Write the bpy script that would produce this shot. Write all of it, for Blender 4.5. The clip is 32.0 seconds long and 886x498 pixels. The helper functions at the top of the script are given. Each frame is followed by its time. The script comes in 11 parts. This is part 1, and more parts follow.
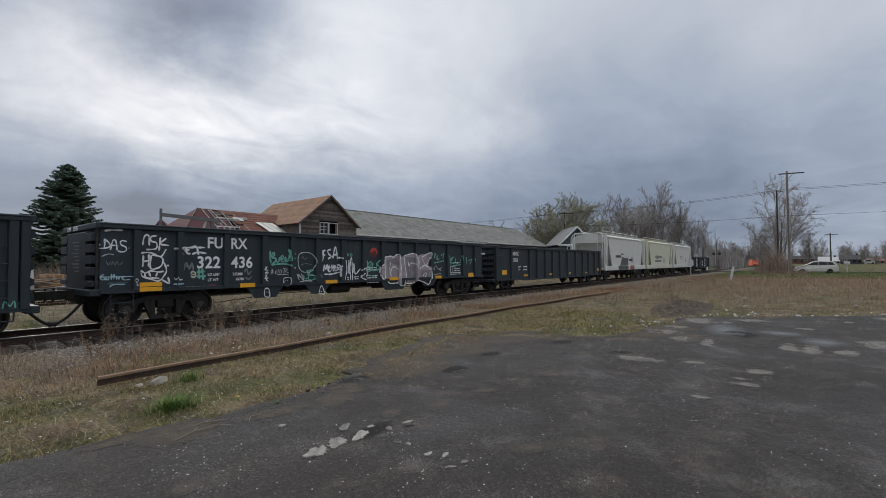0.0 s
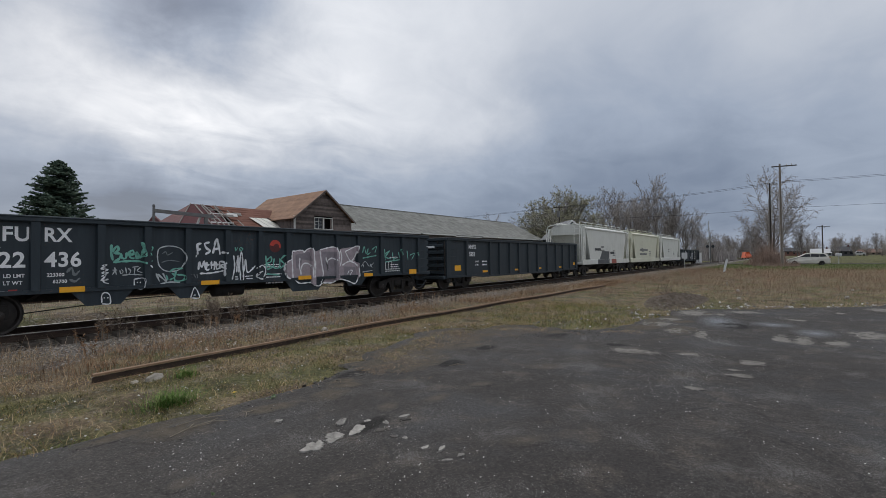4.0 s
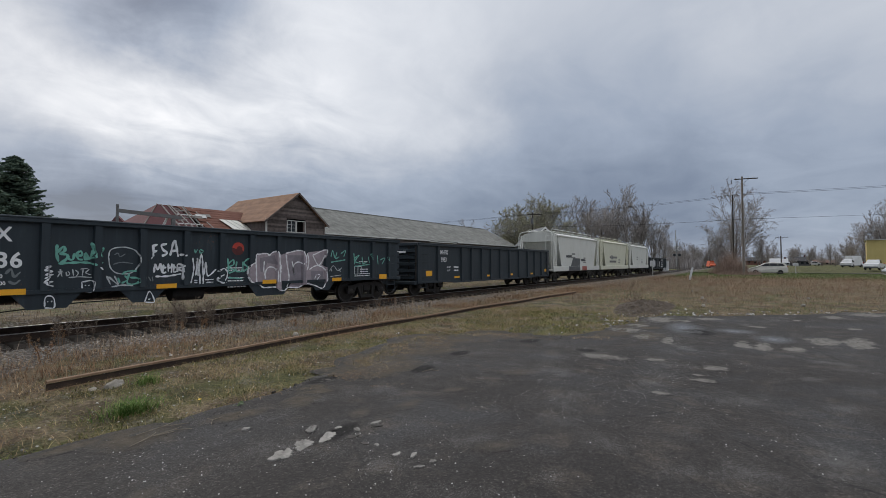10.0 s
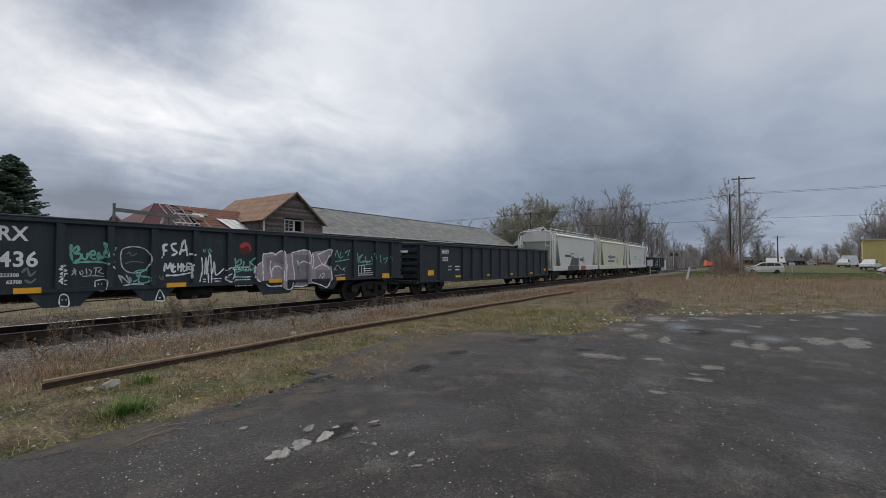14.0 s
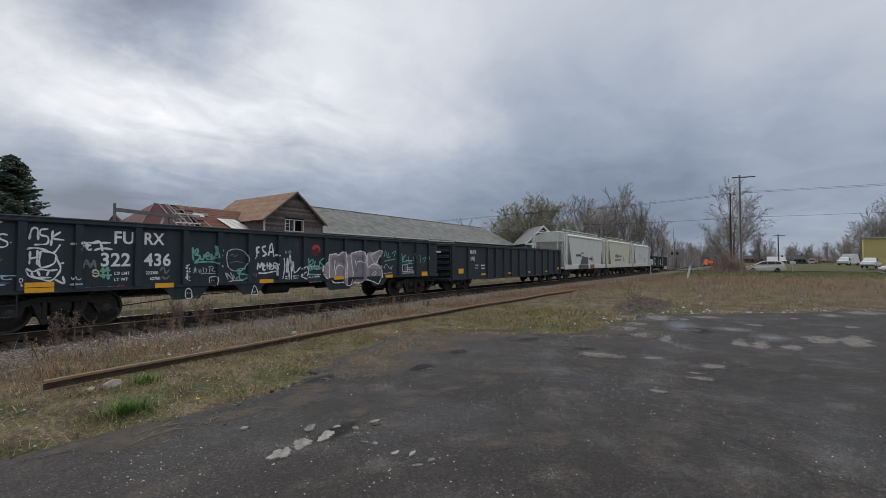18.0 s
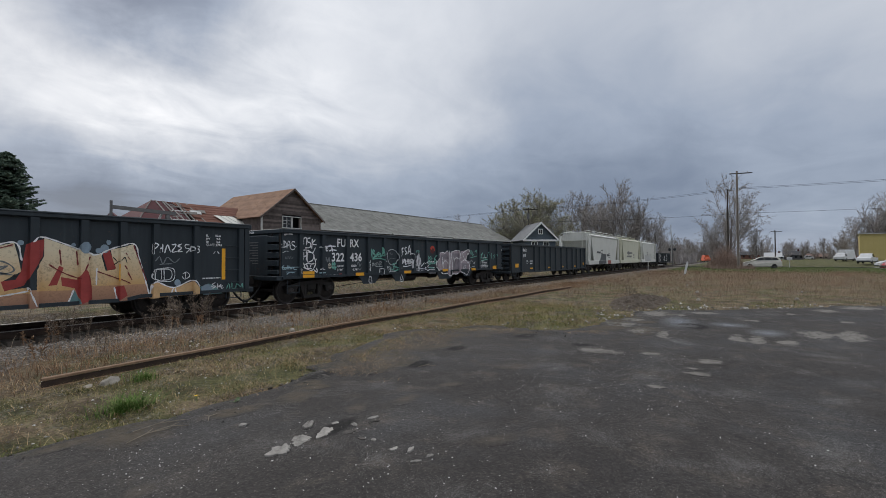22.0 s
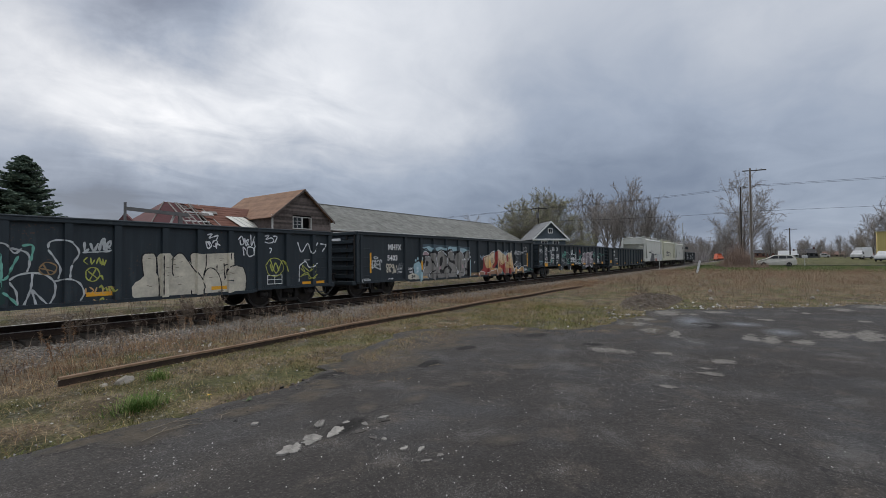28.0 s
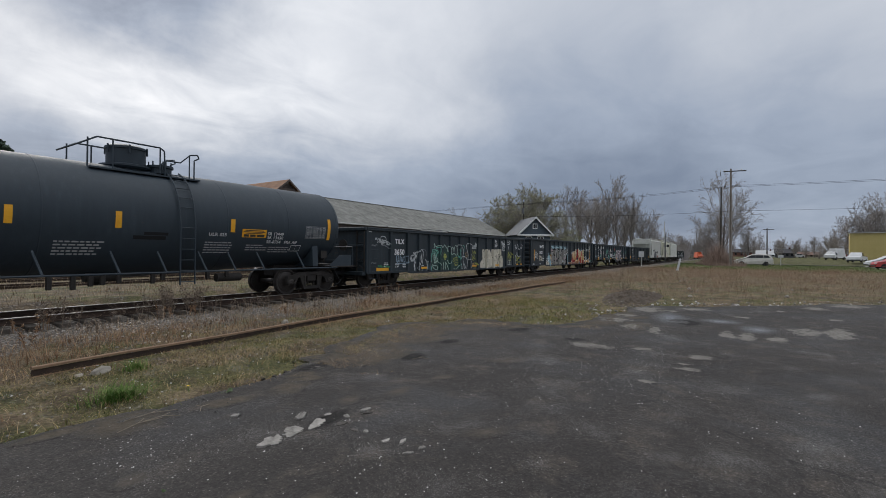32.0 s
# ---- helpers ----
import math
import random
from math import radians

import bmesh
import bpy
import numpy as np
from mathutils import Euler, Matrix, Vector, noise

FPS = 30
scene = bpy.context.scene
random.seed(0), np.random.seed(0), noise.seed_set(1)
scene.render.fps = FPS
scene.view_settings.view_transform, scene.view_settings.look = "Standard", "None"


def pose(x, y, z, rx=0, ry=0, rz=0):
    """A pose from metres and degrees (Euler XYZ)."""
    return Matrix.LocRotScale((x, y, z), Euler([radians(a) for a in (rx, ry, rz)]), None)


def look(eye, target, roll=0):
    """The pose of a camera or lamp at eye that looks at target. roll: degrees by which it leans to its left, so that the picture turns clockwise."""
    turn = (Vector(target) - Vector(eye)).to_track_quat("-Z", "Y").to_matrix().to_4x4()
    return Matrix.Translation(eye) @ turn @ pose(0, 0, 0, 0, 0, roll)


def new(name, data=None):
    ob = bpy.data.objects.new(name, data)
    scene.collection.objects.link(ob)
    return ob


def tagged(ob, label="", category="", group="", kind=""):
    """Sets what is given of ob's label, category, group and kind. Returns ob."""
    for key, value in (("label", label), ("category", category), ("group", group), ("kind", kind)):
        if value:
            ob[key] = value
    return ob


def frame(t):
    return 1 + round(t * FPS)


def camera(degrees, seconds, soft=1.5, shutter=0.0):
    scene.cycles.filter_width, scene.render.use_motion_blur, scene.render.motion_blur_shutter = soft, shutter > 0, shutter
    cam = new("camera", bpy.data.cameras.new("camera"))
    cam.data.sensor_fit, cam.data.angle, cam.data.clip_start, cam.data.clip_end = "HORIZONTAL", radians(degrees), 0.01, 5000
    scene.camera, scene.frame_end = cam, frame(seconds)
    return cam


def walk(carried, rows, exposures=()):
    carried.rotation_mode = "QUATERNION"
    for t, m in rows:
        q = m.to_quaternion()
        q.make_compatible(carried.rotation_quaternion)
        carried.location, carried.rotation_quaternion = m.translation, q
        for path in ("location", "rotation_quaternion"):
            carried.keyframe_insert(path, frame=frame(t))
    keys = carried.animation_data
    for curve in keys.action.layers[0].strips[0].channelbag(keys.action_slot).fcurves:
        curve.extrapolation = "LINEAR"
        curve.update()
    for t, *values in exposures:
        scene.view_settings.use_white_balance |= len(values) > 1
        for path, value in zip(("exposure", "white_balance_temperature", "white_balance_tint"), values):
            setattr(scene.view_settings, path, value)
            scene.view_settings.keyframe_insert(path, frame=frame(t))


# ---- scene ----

# ---- camera ----
EYE = 1.573


def view(yaw, pitch, roll):
    """The camera's pose: degrees right of the track's normal, up, and lean."""
    return pose(0, 0, EYE, 90 + pitch, 0, -yaw) @ pose(0, 0, 0, 0, 0, roll)


cam = camera(88.87, 32.0, soft=0.75)
walk(cam, [
    (0.0, view(51.62, 1.87, -0.30)),
    (0.5, view(51.53, 1.83, -0.38)),
    (1.0, view(51.31, 1.62, -0.52)),
    (1.5, view(51.08, 1.42, -0.57)),
    (2.0, view(50.90, 1.32, -0.76)),
    (2.5, view(50.90, 1.20, -0.76)),
    (3.0, view(51.16, 1.15, -0.75)),
    (3.5, view(51.63, 1.10, -0.75)),
    (5.5, view(53.81, 1.60, -0.17)),
    (6.0, view(54.09, 1.62, 0.05)),
    (6.5, view(54.33, 1.60, 0.22)),
    (7.0, view(54.57, 1.62, 0.17)),
    (7.5, view(54.80, 1.62, 0.11)),
    (8.0, view(54.94, 1.70, 0.11)),
    (8.5, view(55.13, 1.73, 0.04)),
    (9.0, view(55.24, 1.75, 0.05)),
    (9.5, view(55.31, 1.78, 0.06)),
    (10.0, view(55.44, 1.81, -0.02)),
    (10.5, view(55.56, 1.79, -0.06)),
    (11.0, view(55.66, 1.75, -0.09)),
    (11.5, view(55.68, 1.75, -0.12)),
    (12.0, view(55.72, 1.78, -0.09)),
    (12.5, view(55.70, 1.77, 0.06)),
    (13.0, view(55.73, 1.77, 0.11)),
    (13.5, view(55.71, 1.75, 0.10)),
    (14.0, view(55.71, 1.74, 0.02)),
    (14.5, view(55.79, 1.77, -0.04)),
    (16.5, view(55.63, 1.77, -0.03)),
    (17.0, view(55.59, 1.73, 0.02)),
    (17.5, view(55.61, 1.64, 0.02)),
    (18.0, view(55.66, 1.65, -0.11)),
    (18.5, view(55.71, 1.63, -0.13)),
    (19.0, view(55.86, 1.55, -0.16)),
    (19.5, view(56.02, 1.52, -0.24)),
    (20.0, view(56.09, 1.46, -0.22)),
    (20.5, view(56.19, 1.45, -0.25)),
    (21.0, view(56.23, 1.44, -0.25)),
    (21.5, view(56.24, 1.34, -0.29)),
    (22.0, view(55.92, 1.22, -0.24)),
    (22.5, view(55.62, 1.11, -0.17)),
    (23.0, view(55.54, 1.05, 0.02)),
    (23.5, view(55.49, 1.04, 0.10)),
    (24.0, view(55.42, 1.08, 0.12)),
    (24.5, view(55.31, 1.11, 0.10)),
    (25.0, view(54.99, 1.17, 0.13)),
    (25.5, view(54.87, 1.15, 0.03)),
    (27.5, view(54.75, 1.12, -0.37)),
    (28.0, view(54.73, 1.18, -0.48)),
    (28.5, view(54.74, 1.15, -0.56)),
    (29.0, view(54.71, 1.11, -0.66)),
    (29.5, view(54.64, 1.12, -0.68)),
    (30.0, view(54.68, 1.06, -0.48)),
    (30.5, view(55.03, 0.98, -0.24)),
    (31.0, view(55.46, 0.72, 0.10)),
    (31.5, view(56.01, 0.57, 0.39)),
    (32.0, view(56.61, 0.38, 0.54)),
])

# ---- sky, sun, exposure ----
SUN_AZ, SUN_EL = 14.0, 28.0
scene.view_settings.exposure = 0.0
world = bpy.data.worlds.new("overcast_sky")
scene.world = world
world.use_nodes = True


class Nodes:
    """A short way to write node trees."""

    def __init__(self, tree):
        self.tree = tree
        tree.nodes.clear()

    def add(self, kind, ins=(), **props):
        n = self.tree.nodes.new("ShaderNode" + kind)
        for k, v in props.items():
            setattr(n, k, v)
        for k, v in dict(ins).items():
            if isinstance(v, bpy.types.NodeSocket):
                self.tree.links.new(v, n.inputs[k])
            else:
                n.inputs[k].default_value = v
        return n

    def math(self, op, a, b=0.0, clamp=False):
        return self.add("Math", {0: a, 1: b}, operation=op, use_clamp=clamp).outputs[0]

    def vmath(self, op, a, b=(0, 0, 0)):
        n = self.add("VectorMath", {0: a, 1: b}, operation=op)
        return n.outputs["Value"] if op in ("DOT_PRODUCT", "LENGTH") else n.outputs[0]

    def noise(self, vec, scale, detail=4.0, rough=0.55, distortion=0.0):
        return self.add("TexNoise", {"Vector": vec, "Scale": scale, "Detail": detail, "Roughness": rough, "Distortion": distortion}).outputs["Fac"]

    def ramp(self, fac, stops, mode="LINEAR"):
        n = self.add("ValToRGB", {"Fac": fac})
        n.color_ramp.interpolation = mode
        el = n.color_ramp.elements
        while len(el) < len(stops):
            el.new(0.5)
        for e, (p, c) in zip(el, stops):
            e.position = p
            e.color = (*c, 1) if not isinstance(c, (int, float)) else (c, c, c, 1)
        return n.outputs["Color"]

    def mix(self, fac, a, b, blend="MIX"):
        n = self.add("Mix", data_type="RGBA", blend_type=blend)
        for i, v in ((0, fac), (6, a), (7, b)):
            if isinstance(v, bpy.types.NodeSocket):
                self.tree.links.new(v, n.inputs[i])
            else:
                n.inputs[i].default_value = (*v, 1) if isinstance(v, tuple) and len(v) == 3 else v
        return n.outputs[2]


# the cloud deck's thick and thin places: degrees round, degrees up, width, how much lighter
CLOUDS = ((13, 23, 7, -0.12), (23, 24, 7, -0.43), (16, 17, 6, 0.60), (12, 13, 7, 0.10), (26, 14, 6, 0.55), (37, 19, 9, 0.36), (54, 17, 6, 0.11), (64, 16, 9, -0.17), (76, 25, 10, 0.10), (88, 18, 14, -0.07), (99, 20, 10, 0.08), (13, 8, 7, -0.11),
          (19, 8, 6, -0.21), (29, 9, 8, -0.24), (42, 10, 8, -0.07), (71, 10, 12, 0.0), (97, 11, 6, -0.03), (93, 9, 10, -0.06), (57, 23, 9, 0.14), (48, 26, 9, 0.10))


def build_sky():
    n = Nodes(world.node_tree)
    d = n.add("TexCoord").outputs["Generated"]
    sep = n.add("SeparateXYZ", {0: d})
    up = n.math("MAXIMUM", sep.outputs[2], 0.0)
    # a cloud deck seen in perspective
    k = n.math("DIVIDE", 1.0, n.math("ADD", up, 0.2))
    flat = n.add("CombineXYZ", {0: n.math("MULTIPLY", sep.outputs[0], k), 1: n.math("MULTIPLY", sep.outputs[1], k), 2: 0.0}).outputs[0]
    flat = n.add("Mapping", {"Vector": flat, "Rotation": (0, 0, radians(35)), "Scale": (1.0, 1.3, 1.0), "Location": (3.1, 0.7, 0.0)}).outputs[0]
    soft = n.noise(flat, 1.1, 4.0, 0.5, 0.2)
    fine = n.noise(flat, 2.6, 7.0, 0.55, 0.6)
    bend = n.add("TexNoise", {"Vector": d, "Scale": 3.2, "Detail": 7.0, "Roughness": 0.6}).outputs["Color"]
    bend = n.vmath("MULTIPLY", n.vmath("SUBTRACT", bend, (0.5, 0.5, 0.5)), (0.32, 0.32, 0.22))
    dir2 = n.vmath("NORMALIZE", n.vmath("ADD", d, bend))
    value = n.math("ADD", 0.42, n.math("MULTIPLY", n.math("SUBTRACT", soft, 0.5), 0.14))
    bright = 0.0
    for az, el, wide, gain in CLOUDS:
        a, e, w = radians(az), radians(el), radians(wide)
        dot = n.vmath("DOT_PRODUCT", dir2, (math.sin(a) * math.cos(e), math.cos(a) * math.cos(e), math.sin(e)))
        lobe = n.math("EXPONENT", n.math("MULTIPLY", n.math("SUBTRACT", dot, 1.0), 1.0 / (w * w)))
        value = n.math("ADD", value, n.math("MULTIPLY", lobe, gain))
        if gain > 0.2:
            bright = n.math("ADD", bright, lobe)
    # wisps where the sun comes nearest to breaking through
    value = n.math("ADD", value, n.math("MULTIPLY", n.math("SUBTRACT", fine, 0.5), n.math("ADD", 0.16, n.math("MULTIPLY", bright, 0.45))))
    # brighter towards the zenith, as an overcast sky is
    value = n.math("ADD", value, n.math("MULTIPLY", n.math("MULTIPLY", up, up), 0.5))
    value = n.math("MULTIPLY", value, 0.99)
    # the far cloud base hangs darker
    rise = n.add("SeparateXYZ", {0: dir2}).outputs[2]
    ahead = n.ramp(n.add("SeparateXYZ", {0: dir2}).outputs[1], [(0.0, 0.0), (0.12, 1.0)])
    base = n.ramp(rise, [(0.02, 0.86), (0.10, 0.74), (0.17, 0.82), (0.27, 1.0)])
    value = n.math("MULTIPLY", value, n.mix(n.math("ADD", 0.35, n.math("MULTIPLY", ahead, 0.65)), (1.28, 1.28, 1.28), base))
    value = n.math("MAXIMUM", value, 0.2)
    col = n.ramp(value, [(0.0, (0.0, 0.0, 0.0)), (0.25, (0.203, 0.25, 0.343)), (0.42, (0.362, 0.42, 0.525)), (0.6, (0.56, 0.60, 0.675)), (0.85, (0.825, 0.85, 0.90)), (1.0, (0.99, 1.0, 1.035))])
    # the high cloud overhead is the brightest, as under any overcast
    high = n.math("MULTIPLY", n.math("POWER", up, 6.0), 0.6)
    col = n.mix(high, col, (2.2, 2.25, 2.35))
    # the paler strip at the horizon
    low = n.ramp(up, [(0.0, 0.5), (0.05, 0.0)])
    col = n.mix(low, col, (0.43, 0.47, 0.56))
    sky = n.add("TexSky", sky_type="NISHITA", sun_disc=False, sun_elevation=radians(SUN_EL), sun_rotation=radians(SUN_AZ))
    clear = n.add("Background", {"Color": sky.outputs[0], "Strength": 0.06})
    deck = n.add("Background", {"Color": col, "Strength": 1.0})
    mix = n.add("MixShader", {0: 0.93, 1: clear.outputs[0], 2: deck.outputs[0]})
    n.add("OutputWorld", {0: mix.outputs[0]})


build_sky()
sun = new("sun", bpy.data.lights.new("sun", "SUN"))
sun.data.energy, sun.data.angle, sun.data.color = 1.2, radians(25), (1.0, 0.96, 0.9)
sun.matrix_world = look((0, 0, 30), (-math.sin(radians(SUN_AZ)) * 30, -math.cos(radians(SUN_AZ)) * 30, 30 - 30 * math.tan(radians(SUN_EL))))


# ---- materials ----
def material(name, build):
    m = bpy.data.materials.new(name)
    m.use_nodes = True
    n = Nodes(m.node_tree)
    pos = n.add("TexCoord").outputs["Object"]
    out = build(n, pos)
    bsdf = n.add("BsdfPrincipled", {k: v for k, v in out.items() if k != "height"})
    if "height" in out:
        h, dist = out["height"]
        bump = n.add("Bump", {"Height": h, "Distance": dist, "Strength": 0.8})
        n.tree.links.new(bump.outputs[0], bsdf.inputs["Normal"])
    n.add("OutputMaterial", {0: bsdf.outputs[0]})
    return m


def worn(name, a, b, scale=3.0, rough=0.6, metal=0.0, grain=40.0, depth=0.004, spread=0.5, vary=0.0, spec=0.4):
    """A surface that wanders between two colours at two scales, with a fine relief. vary: shift from piece to piece."""
    def build(n, pos):
        big = n.noise(pos, scale, 6.0, 0.6)
        small = n.noise(pos, grain, 5.0, 0.6)
        f = n.math("ADD", n.math("MULTIPLY", big, 0.7), n.math("MULTIPLY", small, 0.3))
        if vary:
            r = n.add("ObjectInfo").outputs["Random"]
            f = n.math("ADD", f, n.math("MULTIPLY", n.math("SUBTRACT", r, 0.5), vary))
        col = n.ramp(f, [(0.5 - spread / 2, a), (0.5 + spread / 2, b)])
        return {"Base Color": col, "Roughness": n.math("ADD", rough - 0.1, n.math("MULTIPLY", small, 0.2)), "Metallic": metal,
                "Specular IOR Level": spec, "height": (small, depth)}
    return material(name, build)


def plain(name, c, rough=0.6, metal=0.0):
    return worn(name, tuple(v * 0.82 for v in c), tuple(min(1, v * 1.12) for v in c), 2.0, rough, metal, 30.0, 0.001)


def island(name, cols, rough=0.9):
    """For loose stuff: each blade or leaf takes a colour of its own."""
    def build(n, pos):
        r = n.add("NewGeometry").outputs["Random Per Island"]
        big = n.noise(pos, 0.35, 3.0)
        f = n.math("ADD", n.math("MULTIPLY", r, 0.7), n.math("MULTIPLY", big, 0.3))
        k = len(cols) - 1
        return {"Base Color": n.ramp(f, [(0.1 + 0.8 * i / k, c) for i, c in enumerate(cols)]), "Roughness": rough, "Specular IOR Level": 0.2}
    return material(name, build)


def car_paint(name, base, dust, rust=0.25):
    """Old freight-car enamel: chalky streaks running down, dust from below, rust specks."""
    def build(n, pos):
        stretch = n.add("Mapping", {"Vector": pos, "Scale": (6.0, 6.0, 0.5)}).outputs[0]
        streak = n.noise(stretch, 1.3, 6.0, 0.6)
        blot = n.noise(pos, 0.9, 5.0, 0.6)
        speck = n.noise(pos, 17.0, 6.0, 0.65)
        f = n.math("ADD", n.math("MULTIPLY", streak, 0.55), n.math("MULTIPLY", blot, 0.45))
        col = n.ramp(f, [(0.3, base), (0.56, tuple(b * 0.7 + d * 0.3 for b, d in zip(base, dust))), (0.75, dust)])
        rusty = n.ramp(n.math("MULTIPLY", speck, n.math("ADD", blot, 0.5)), [(0.66, 0.0), (0.74, rust)])
        col = n.mix(rusty, col, (0.16, 0.07, 0.035))
        return {"Base Color": col, "Roughness": n.math("ADD", 0.38, n.math("MULTIPLY", blot, 0.35)), "height": (speck, 0.003), "Specular IOR Level": 0.4}
    return material(name, build)


BLACK = car_paint("black_car_paint", (0.014, 0.021, 0.027), (0.044, 0.058, 0.068))
BLACK_OLD = car_paint("faded_black_car_paint", (0.013, 0.021, 0.028), (0.046, 0.062, 0.073), 0.4)
TANK_BLACK = car_paint("tank_black_paint", (0.022, 0.033, 0.044), (0.045, 0.062, 0.078), 0.08)
WHITE_CAR = car_paint("grey_white_car_paint", (0.64, 0.65, 0.61), (0.44, 0.44, 0.40), 0.45)
CREAM_CAR = car_paint("cream_car_paint", (0.62, 0.62, 0.50), (0.45, 0.44, 0.34), 0.45)
IRON = worn("greasy_iron", (0.012, 0.011, 0.010), (0.05, 0.044, 0.04), 5.0, 0.7, 0.2)
TREAD = worn("wheel_steel", (0.03, 0.026, 0.023), (0.09, 0.08, 0.075), 6.0, 0.5, 0.6)
RUST = worn("rusted_rail_steel", (0.13, 0.07, 0.04), (0.33, 0.21, 0.14), 9.0, 0.85, 0.1, 80.0)
RAIL_TOP = worn("worn_rail_head", (0.26, 0.24, 0.22), (0.42, 0.4, 0.38), 4.0, 0.5, 0.5)
TIE = worn("old_tie_timber", (0.035, 0.028, 0.023), (0.11, 0.095, 0.08), 6.0, 0.9, 0, 60.0, 0.01, vary=0.3)
LETTER = worn("white_stencil_paint", (0.68, 0.69, 0.70), (0.88, 0.885, 0.89), 8.0, 0.6)
YELLOW = worn("reflective_yellow", (0.72, 0.33, 0.02), (0.92, 0.47, 0.03), 6.0, 0.4)


# ---- mesh building ----
class Form:
    """Gathers vertices and faces of one part."""

    def __init__(self):
        self.v, self.f = [], []

    def add(self, verts, faces):
        k = len(self.v)
        self.v += [tuple(p) for p in verts]
        self.f += [tuple(i + k for i in f) for f in faces]
        return self

    def box(self, x0, x1, y0, y1, z0, z1, c=0.0, m=None):
        """A box, its edges chamfered by c."""
        if c <= 0:
            vs = [(x, y, z) for z in (z0, z1) for y in (y0, y1) for x in (x0, x1)]
            fs = [(0, 2, 3, 1), (4, 5, 7, 6), (0, 1, 5, 4), (2, 6, 7, 3), (0, 4, 6, 2), (1, 3, 7, 5)]
        else:
            xs, ys, zs = (x0, x1), (y0, y1), (z0, z1)
            vs, fs = [], []
            s = (1, -1)
            idx = {}
            for i in range(2):
                for j in range(2):
                    for k in range(2):
                        for ax in range(3):
                            p = [xs[i], ys[j], zs[k]]
                            for b, q in enumerate((i, j, k)):
                                if b != ax:
                                    p[b] += c * s[q]
                            idx[i, j, k, ax] = len(vs)
                            vs.append(tuple(p))
            for ax in range(3):
                b, d = [(1, 2), (2, 0), (0, 1)][ax]
                for side in range(2):
                    ring = []
                    for q, r in ((0, 0), (1, 0), (1, 1), (0, 1)):
                        key = [0, 0, 0]
                        key[ax], key[b], key[d] = side, q, r
                        ring.append(idx[(*key, ax)])
                    fs.append(tuple(ring if side else ring[::-1]))
                for q in range(2):
                    for r in range(2):
                        k0, k1 = [0, 0, 0], [0, 0, 0]
                        k0[ax], k1[ax] = 0, 1
                        k0[b] = k1[b] = q
                        k0[d] = k1[d] = r
                        ring = (idx[(*k0, b)], idx[(*k1, b)], idx[(*k1, d)], idx[(*k0, d)])
                        fs.append(ring if q == r else ring[::-1])
            for i in range(2):
                for j in range(2):
                    for k in range(2):
                        tri = tuple(idx[i, j, k, ax] for ax in range(3))
                        fs.append(tri if (i + j + k) % 2 else tri[::-1])
        if m is not None:
            vs = [m @ Vector(p) for p in vs]
        return self.add(vs, fs)

    def rod(self, a, b, r, n=8, r2=None, caps=True):
        a, b = Vector(a), Vector(b)
        d = (b - a).normalized()
        u = d.orthogonal().normalized()
        w = d.cross(u)
        r2 = r if r2 is None else r2
        vs = []
        for p, q in ((a, r), (b, r2)):
            vs += [p + q * (u * math.cos(2 * math.pi * i / n) + w * math.sin(2 * math.pi * i / n)) for i in range(n)]
        fs = [(i, (i + 1) % n, n + (i + 1) % n, n + i) for i in range(n)]
        if caps:
            fs += [tuple(range(n))[::-1], tuple(range(n, 2 * n))]
        return self.add(vs, fs)

    def pipe(self, pts, r, n=6):
        for a, b in zip(pts, pts[1:]):
            self.rod(a, b, r, n)
        return self

    def lathe(self, profile, axis="y", n=20, m=None):
        """profile: (radius, along) pairs turned round an axis."""
        vs = []
        for r, h in profile:
            for i in range(n):
                c, s = r * math.cos(2 * math.pi * i / n), r * math.sin(2 * math.pi * i / n)
                vs.append({"y": (c, h, s), "x": (h, c, s), "z": (c, s, h)}[axis])
        fs = []
        for j in range(len(profile) - 1):
            for i in range(n):
                k = (i + 1) % n
                fs.append((j * n + i, j * n + k, (j + 1) * n + k, (j + 1) * n + i))
        fs += [tuple(range(n))[::-1], tuple(range((len(profile) - 1) * n, len(profile) * n))]
        if m is not None:
            vs = [m @ Vector(p) for p in vs]
        return self.add(vs, fs)

    def slab(self, outline, axis, lo, hi):
        """A flat outline pushed along an axis ('x': outline is (y, z); 'y': (x, z); 'z': (x, y))."""
        n = len(outline)
        def put(p, h):
            return {"x": (h, p[0], p[1]), "y": (p[0], h, p[1]), "z": (p[0], p[1], h)}[axis]
        vs = [put(p, lo) for p in outline] + [put(p, hi) for p in outline]
        fs = [(i, (i + 1) % n, n + (i + 1) % n, n + i) for i in range(n)] + [tuple(range(n))[::-1], tuple(range(n, 2 * n))]
        return self.add(vs, fs)

    def mesh(self, name, mat, smooth=False):
        me = bpy.data.meshes.new(name)
        me.from_pydata(self.v, [], self.f)
        me.materials.append(mat)
        bm = bmesh.new()
        bm.from_mesh(me)
        bmesh.ops.recalc_face_normals(bm, faces=bm.faces)
        bm.to_mesh(me)
        bm.free()
        if smooth:
            me.polygons.foreach_set("use_smooth", [True] * len(me.polygons))
            me.set_sharp_from_angle(angle=radians(40))
        return me


def part(name, form, mat, parent=None, label="", at=None, smooth=False):
    """Links a Form (or a ready mesh) as one object under a thing or a part."""
    me = form if isinstance(form, bpy.types.Mesh) else form.mesh(name, mat, smooth)
    ob = new(name, me)
    ob.parent = parent
    if at is not None:
        ob.matrix_basis = at
    return tagged(ob, label) if label else ob


